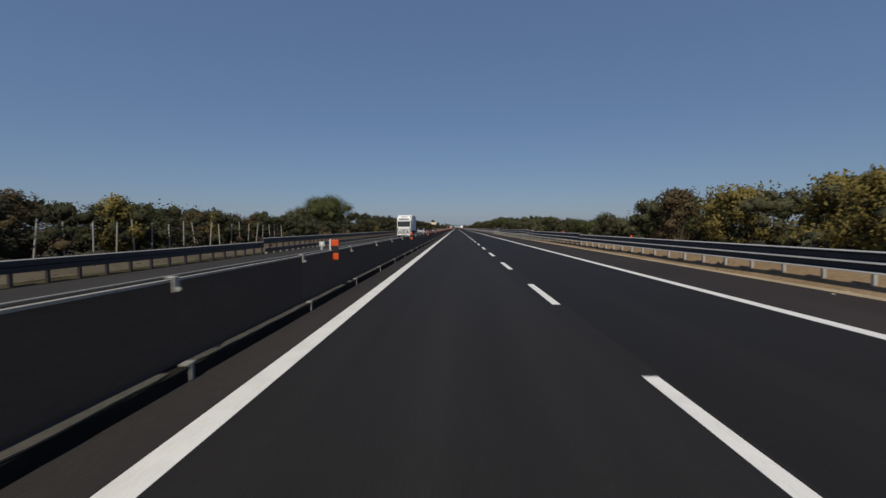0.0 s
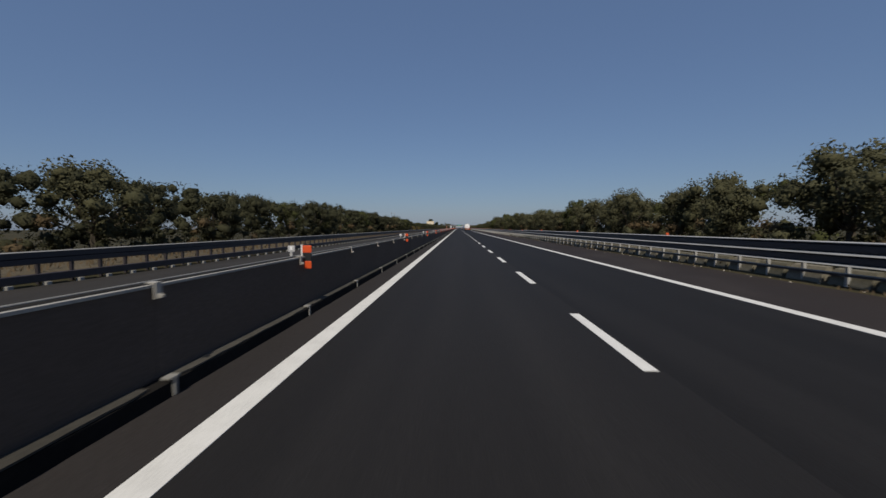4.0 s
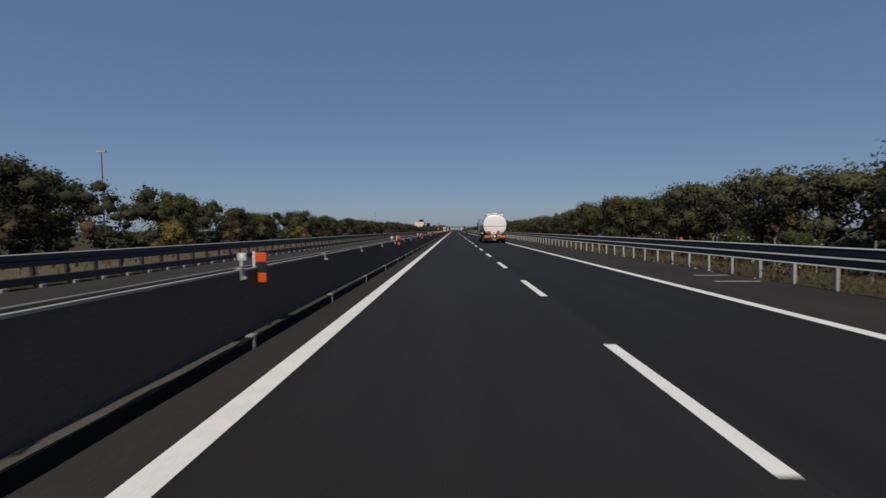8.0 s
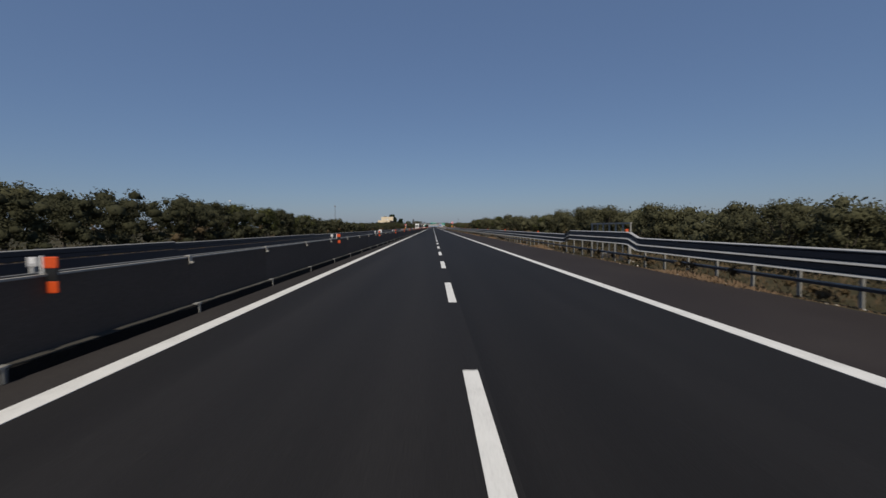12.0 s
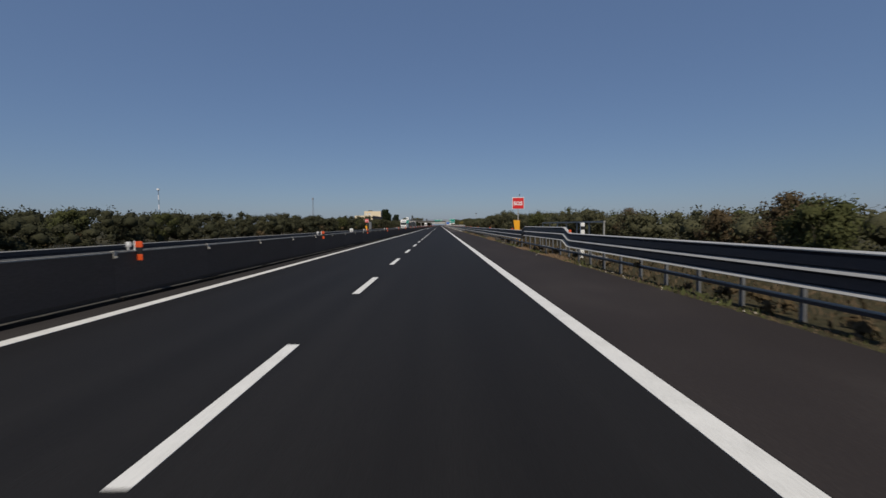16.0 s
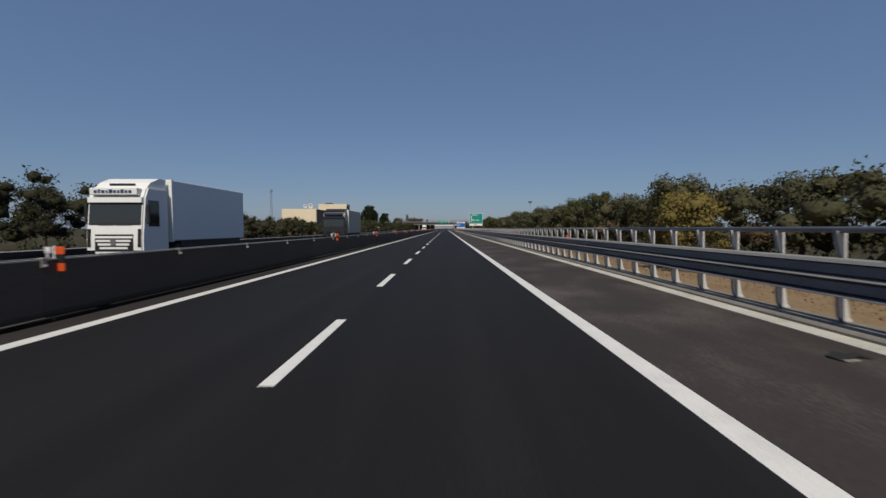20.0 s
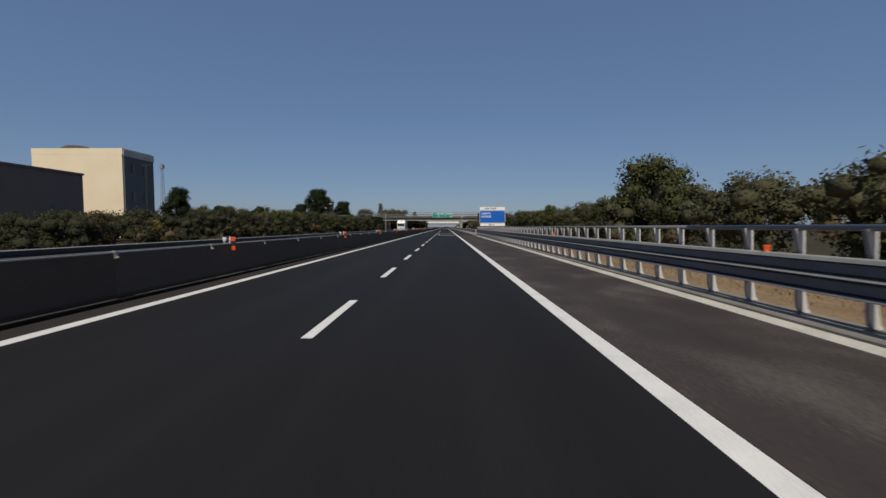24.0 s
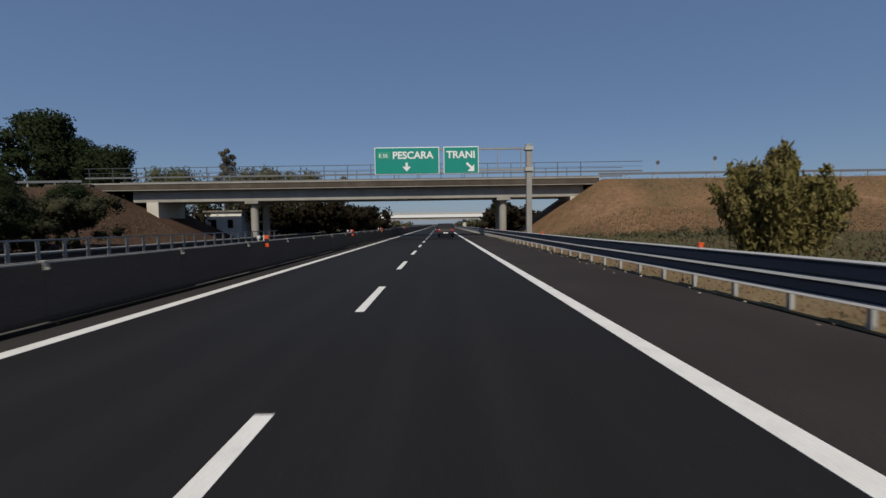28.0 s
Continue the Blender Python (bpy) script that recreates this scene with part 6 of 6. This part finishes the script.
TREES_BEYOND = [
    ("pine", -64, 1136, 22.5), ("pine", -60.5, 1139, 18.5), ("pine", -70, 1128, 14), ("pine", -50, 1132, 15.5), ("poplar", -31, 1130, 15.0),
    ("olive", -27, 1131, 11.4), ("olive", -24, 1129, 10.8), ("olive", -20.5, 1132, 11.2), ("poplar", -14, 1132, 10.4), ("green", -38, 1128, 11.6),
    ("green", -41, 1130, 10.5), ("pine", 18, 1190, 9), ("pine", 22, 1198, 8.5), ("pine", -24, 1180, 7), ("green", -21, 1172, 6.5),
]
for kind, x, y, h in BUSHES_ALONG + TREES_NEAR_SIGNS + TREES_BY_OVERPASS + TREES_BEYOND:
    plant(kind, x, y, h)


for protos in KINDS.values():
    for p in protos:
        if p.name not in placed:
            for o in (*p.children, p):
                bpy.data.objects.remove(o)

# undergrowth, verge grass and far woods: too many pieces to count
MASS = (0, -0.45, 0.9)  # shading normals tilted up and sunward, so grass cards look evenly lit


def band(name, count, xr, yr, zfun, size, material, label, category, up=0.0, tall=1.0, seed=1, base=-0.1):
    g = np.random.default_rng(seed)
    y = g.uniform(*yr, count)
    x = g.uniform(*xr, count)
    top = zfun(x, y)
    clump = 0.55 + 0.45 * np.sin(y * 0.9 + x) * np.sin(y * 0.37 + 1.3 * x)
    z = g.random(count) ** 0.7 * top * (0.6 + 0.4 * clump) + (base(x) if callable(base) else base)
    me = quads(name, np.stack([x, y, z], 1), g.uniform(*size, count), g, material, up, tall, MASS)
    return tagged(new(name, me), label, category, "", "stuff")


rx, rz = np.array([a for a, b in RIGHT]), np.array([b for a, b in RIGHT])
lx, lz = np.array([a for a, b in LEFT]), np.array([b for a, b in LEFT])
def thicket(name, n, xr, yr, top, r, material, label, category, seed, per=110, leaf=(0.06, 0.16), low=0.06):
    """Crowded bushes and crowns: overlapping clumps from the ground up to an uneven top."""
    g = np.random.default_rng(seed)
    x, y = g.uniform(*xr, n), g.uniform(*yr, n)
    rad = g.uniform(*r, n)
    x = np.where((x > 8) & (x < 14.6) & (top(x, y) > 1.75) & (((y > 940) & (y < 987)) | ((y > 840) & (y < 870))), x + 3.8, x)  # clear view of the signs
    h = top(x, y) * (0.91 + 0.10 * np.sin(y * 0.43 + x * 0.7) * np.sin(y * 0.19 + 2)) * g.uniform(0.90, 1.05, n)
    share = np.where(g.random(n) < 0.42, g.uniform(0.9, 1.0, n), low + (1 - low) * g.random(n) ** 0.7)
    z = np.maximum(rad * 0.3, (h - rad * 0.9) * share)
    me = foliage(name, np.stack([x, y, z, rad], 1), per, leaf, material, g, 0, 0.50)
    return tagged(new(name, me), label, category, "", "stuff")


def right_top(x, y):
    return np.interp(y, rx, rz)


def left_top(x, y):
    return np.interp(y, lx, lz)


thicket("undergrowth", 2600, (11.0, 14.5), (-20, 1066), lambda x, y: 0.93 * right_top(x, y), (0.45, 0.95), OLIVE, "dense dull undergrowth behind the guardrail", "undergrowth", 2)
thicket("undergrowth", 350, (10.6, 14.5), (-20, 1060), lambda x, y: 0.5 * right_top(x, y), (0.35, 0.7), RUST, "brownish dry undergrowth behind the guardrail", "undergrowth", 32)
thicket("undergrowth", 2400, (-25, -20.6), (-10, 1048), lambda x, y: 0.93 * left_top(x, y), (0.5, 1.1), OLIVE_SHADED, "dense dark undergrowth behind the far guardrail", "undergrowth", 3)
thicket("undergrowth", 240, (-23, -19.6), (-10, 1060), lambda x, y: 0.5 * left_top(x, y), (0.35, 0.8), RUST, "brownish undergrowth behind the far guardrail", "undergrowth", 33)
thicket("verge_scrub", 420, (6.82, 7.5), (430, 705), lambda x, y: 0.38 + 0.16 * np.sin(y * 0.5) * np.sin(y * 0.17), (0.09, 0.22), RUST, "dark dry weeds tangled round the guardrail posts", "scrub", 91, 60, (0.03, 0.09), 0.3)
thicket("far_woods", 2300, (14.5, 24), (0, 1060), lambda x, y: right_top(x, y) * (0.90 + x / 80), (0.6, 1.3), OLIVE, "distant olive groves beyond the road", "woods", 4, 105, (0.08, 0.18))
thicket("far_woods", 650, (15, 24), (0, 1060), lambda x, y: right_top(x, y) * (0.90 + x / 80), (0.6, 1.2), GREEN, "green trees among the groves beyond the road", "woods", 34, 105, (0.08, 0.18))
thicket("far_woods", 1600, (-37, -26), (0, 905), lambda x, y: left_top(x, y) * (0.97 - x / 95), (0.7, 1.4), OLIVE_SHADED, "distant olive groves across the opposite carriageway", "woods", 5, 75, (0.12, 0.27))
thicket("far_woods", 650, (-37, -26), (0, 905), lambda x, y: left_top(x, y) * (0.97 - x / 95), (0.7, 1.3), OLIVE_SHADED, "dark trees among the groves across the road", "woods", 35, 75, (0.12, 0.27))
thicket("far_woods", 420, (-40, -27), (935, 1090), left_top, (1.0, 1.8), GREEN, "bushes in front of the warehouse", "woods", 6, 90, (0.12, 0.28))
thicket("far_woods", 900, (-220, -20), (1135, 1420), lambda x, y: 5.2 + 0 * x, (2.0, 4.0), OLIVE, "far trees beyond the overpass", "woods", 8, 50, (0.5, 1.1))
thicket("far_woods", 700, (12, 180), (1135, 1420), lambda x, y: 4.0 + 0 * x, (1.8, 3.4), OLIVE, "far trees beyond the overpass", "woods", 9, 50, (0.5, 1.1))
thicket("embankment_scrub", 420, (-85, -34), (1097, 1111), lambda x, y: 0.9 + 5.6 * np.clip((-25.0 - x) / 11.5, 0, 1) * np.interp(y - BY, [-16, -11, -6, -1.5], [0, 0.28, 0.66, 1.0]), (0.6, 1.3), DARK_SCRUB, "dark scrub covering the embankment slope", "scrub", 36, 60, (0.15, 0.35), 0.9)
band("verge_grass", 80000, (6.55, 9.6), (-10, 705), lambda x, y: 0.10 + 0.20 * (x > 7.0) + 0.08 * np.sin(y), (0.03, 0.10), VERGE, "dry straw-coloured grass tufts along the guardrail", "grass", 0.8, 1.6, 10)
band("verge_weeds", 60000, (7.1, 10.6), (-10, 705), lambda x, y: 0.12 + 0.42 * (x > 7.6), (0.04, 0.11), WEEDS, "green weeds among the dry verge grass", "grass", 0.7, 1.5, 11)
band("verge_grass", 40000, (7.4, 11.5), (705, 990), lambda x, y: 0.12 + 0 * y, (0.03, 0.08), STRAW, "dry grass below the viaduct edge", "grass", 0.8, 1.6, 12)
band("verge_grass", 90000, (6.28, 6.90), (440, 705), lambda x, y: (x > 6.32 + 0.16 * np.sin(y * 0.7) * np.sin(y * 0.23 + 1)) * (0.05 + 0.13 * np.clip(np.sin(y * 0.8) + np.sin(y * 0.31), 0, 2)), (0.02, 0.06), STRAW, "dry grass tufts spilling over the shoulder edge", "grass", 0.8, 2.2, 15)
band("verge_weeds", 8000, (6.4, 6.9), (560, 705), lambda x, y: 0.06 + 0.16 * np.clip(np.sin(y * 0.9 + 2), 0, 1), (0.03, 0.10), GREEN, "green weeds at the shoulder edge", "grass", 0.7, 1.8, 16)
band("verge_grass", 60000, (6.75, 10.5), (985, 1110), lambda x, y: 0.10 + 0.16 * (x > 7.6), (0.02, 0.07), STRAW, "dry straw-coloured grass along the guardrail", "grass", 0.8, 1.6, 13, lambda x: np.interp(x, [6.5, 6.9, 8.6, 11.0], [-0.03, 0.0, 0.05, 0.15]))
band("verge_grass", 20000, (-19.5, -16.3), (-10, 1100), lambda x, y: 0.25 + 0 * y, (0.08, 0.22), VERGE, "dry grass along the far guardrail", "grass", 0.8, 1.6, 14)
g = np.random.default_rng(21)
n = 26000
ex = g.uniform(11, 95, n)
ed = g.uniform(-14, -1.5, n)
ez = 6.25 * np.clip((ex - 10.5) / 8, 0, 1) * np.interp(ed, [-16, -11, -6, -1.5], [0, 0.28, 0.66, 1.0]) - 0.1
tagged(new("embankment_grass", quads("embankment_grass", np.stack([ex, ed + BY, ez], 1), g.uniform(0.04, 0.11, n), g, EARTHY, 0.7, 1.5, MASS)), "dry brown grass tufts on the embankment slope", "grass", "", "stuff")
ex = g.uniform(-95, -23, n)
ez = 6.25 * np.clip((-25.0 - ex) / 11.5, 0, 1) * np.interp(ed, [-16, -11, -6, -1.5], [0, 0.28, 0.66, 1.0]) - 0.1
tagged(new("embankment_grass", quads("embankment_grass", np.stack([ex, ed + BY, ez], 1), g.uniform(0.05, 0.14, n), g, RUST, 0.6, 1.5, MASS)), "scrub on the darker embankment slope", "grass", "", "stuff")

thicket("far_woods", 240, (-85, -46), (1015, 1095), lambda x, y: 7.5 + 0 * x, (1.0, 2.0), OLIVE, "taller trees across the fields before the overpass", "woods", 37, 110, (0.14, 0.32))

thicket("far_woods", 170, (-48, -36), (995, 1088), lambda x, y: 6.3 + 0.9 * np.sin(y * 0.23), (0.8, 1.5), OLIVE, "trees in the field before the overpass", "woods", 38, 110, (0.12, 0.26))

# tall shoots of the yellow-green bush by the overpass
bush = thing("shoot_bush", "tall yellow-green bush of upright leafy shoots behind the guardrail", "bush", pose(12.1, 1077.2, -0.1))
tips = []
for i in range(44):
    a, q = rr.uniform(0, 6.28), rr.random() ** 0.6
    foot = Vector((0.7 * q * math.cos(a), 0.5 * q * math.sin(a), 0))
    tip = Vector((2.25 * q * math.cos(a), 1.5 * q * math.sin(a), 3.75 * (1 - 0.42 * q * q) * rr.uniform(0.86, 1.06)))
    part("stem", rod(bmesh.new(), foot, tip, 0.022, 0.005, 4), BARK, bush)
    tips.append((foot, tip))
g = np.random.default_rng(41)
pick = g.integers(0, len(tips), 26000)
f0, f1 = np.array([a[:] for a, b in tips])[pick], np.array([b[:] for a, b in tips])[pick]
s = g.random(26000)[:, None] ** 0.75
pts = f0 + (f1 - f0) * s + g.normal(size=(26000, 3)) * (0.20 - 0.13 * s)
part("crown", quads("crown", pts, g.uniform(0.06, 0.15, 26000), g, GREENER, 0.55, 1.7), None, bush)

# the shade behind the overpass is put into these trees' leaf colour
thicket("far_woods", 260, (-36, -9), (1122, 1150), lambda x, y: 5.6 + 0 * x, (1.2, 2.4), DARK_SCRUB, "dark trees behind the overpass", "woods", 51, 80, (0.3, 0.7))
thicket("far_woods", 420, (-28, -20.8), (1010, 1086), lambda x, y: 2.9 + 0.9 * np.sin(y * 0.21 + x * 0.3) ** 2, (0.5, 1.1), OLIVE_SHADED, "dense dark bushes along the far verge", "woods", 55, 130, (0.07, 0.17))
thicket("far_woods", 75, (11.3, 14.5), (1028, 1040), lambda x, y: 3.6 + 0 * x, (0.5, 1.0), SILVER, "grey-green growth between the poplars", "woods", 56, 170, (0.05, 0.13))
thicket("far_woods", 110, (-29, -22), (1085, 1096), lambda x, y: 4.4 + 0 * x, (0.6, 1.2), OLIVE_SHADED, "dark bushes crowding the foot of the embankment", "woods", 54, 140, (0.09, 0.2))
thicket("far_woods", 60, (9.5, 15), (1122, 1150), lambda x, y: 4.6 + 0 * x, (1.0, 1.8), DARK_SCRUB, "dark trees behind the overpass pier", "woods", 52, 80, (0.3, 0.6))
thicket("embankment_scrub", 130, (9.5, 30), (1092, 1100), lambda x, y: 0.5 + 0.05 * (x - 9), (0.25, 0.6), OLIVE, "low olive scrub at the foot of the embankment", "scrub", 53, 90, (0.06, 0.16))

band("verge_grass", 60000, (9.0, 40), (1062, 1099), lambda x, y: 0.25 + 0.2 * np.sin(x * 0.7) ** 2, (0.05, 0.16), VERGE, "dry olive grass in the field before the embankment", "grass", 0.75, 2.0, 17)
band("verge_weeds", 50000, (9.6, 40), (1062, 1099), lambda x, y: 0.3 + 0.3 * np.sin(x * 0.5 + y * 0.3) ** 2, (0.05, 0.15), OLIVE, "olive weeds in the field before the embankment", "grass", 0.7, 1.8, 18)

n = 45000
g = np.random.default_rng(61)
ex = g.uniform(10.5, 80, n)
ed = -15 + 6.0 * g.random(n) ** 1.4
ez = 6.25 * np.clip((ex - 10.5) / 8, 0, 1) * np.interp(ed, [-16, -11, -6, -1.5], [0, 0.28, 0.66, 1.0]) + 0.15 * g.random(n) - 0.1
tagged(new("embankment_weeds", quads("embankment_weeds", np.stack([ex, ed + BY, ez], 1), g.uniform(0.04, 0.10, n), g, VERGE, 0.6, 1.3, MASS)), "olive weeds on the lower embankment slope", "grass", "", "stuff")

thicket("undergrowth", 90, (12.4, 16), (993, 1012), lambda x, y: 3.6 + 0 * x, (0.5, 0.9), SILVER, "grey-green growth among the poplars past the sign", "undergrowth", 72, 130)
thicket("undergrowth", 1500, (11.4, 16), (-10, 1040), lambda x, y: np.minimum(2.0, right_top(x, y)), (0.45, 0.8), OLIVE, "low dull undergrowth at the foot of the roadside trees", "undergrowth", 74, 75, (0.07, 0.18), 0.0)
thicket("undergrowth", 1700, (-24.5, -20.6), (-10, 1000), lambda x, y: np.minimum(2.0, left_top(x, y)), (0.5, 0.9), OLIVE_SHADED, "low dark undergrowth at the foot of the far trees", "undergrowth", 73, 75, (0.08, 0.2), 0.0)
thicket("undergrowth", 90, (12.6, 15.2), (936, 988), lambda x, y: 1.7 + 0 * x, (0.4, 0.8), OLIVE, "low dull undergrowth behind the destination sign", "undergrowth", 71)

# torn rubber lying on the viaduct shoulder
sc = thing("tyre_scrap", "torn curled strip of black tyre rubber on the hard shoulder", "debris", pose(5.95, 767.7, 0.004, 0, 0, 12))
bm = bmesh.new()
rows = []
for i in range(9):
    u = i / 8
    w, z = 0.07 + 0.03 * math.sin(7 * u), 0.05 * math.sin(math.pi * u) * (0.6 + 0.4 * math.sin(9 * u))
    rows.append([bm.verts.new((0.42 * u - 0.21, dy, z + dz)) for dy, dz in ((-w, 0), (w, 0.015), (w, 0.028), (-w, 0.013))])
for a, b in zip(rows, rows[1:]):
    for i in range(4):
        bm.faces.new((a[i], a[(i + 1) % 4], b[(i + 1) % 4], b[i]))
bm.faces.new(rows[0][::-1])
bm.faces.new(rows[-1])
bmesh.ops.recalc_face_normals(bm, faces=bm.faces)
part("strip", bm, BLACK, sc)
part("worn_edge", boxed(-0.2, -0.02, -0.12, -0.085, 0.0, 0.02, 0.006), OLD_GALV, sc, "pale frayed steel cord")

# pale scraps and gravel blown against the shoulder's edge
g = np.random.default_rng(81)
n = 1400
ly = np.concatenate([g.uniform(-5, 700, n - 500), g.uniform(985, 1100, 500)])
lx = 6.58 + 0.13 * g.normal(size=n) - 0.5 * (g.random(n) < 0.08) * g.random(n)
bm = bmesh.new()
for x, y, s in zip(lx, ly, g.uniform(0.010, 0.035, n)):
    a = g.uniform(0, 6.28)
    tip = bm.verts.new((x, y, 0.012 + 0.5 * s))
    foot = [bm.verts.new((x + s * k * math.cos(a + q), y + s * k * math.sin(a + q), 0.0)) for q, k in ((0, 1.3), (1.7, 0.8), (3.2, 1.2), (4.6, 0.9))]
    for i in range(4):
        bm.faces.new((foot[i], foot[(i + 1) % 4], tip))
solid("gravel", bm, mat("pale_gravel", [(0.22, 0.19, 0.15), (0.38, 0.34, 0.28), (0.60, 0.57, 0.52)], 0.95, 0, 3, 30, 0, 0.7, island=0.5), "pale gravel and scraps along the shoulder edge", "gravel", "stuff")
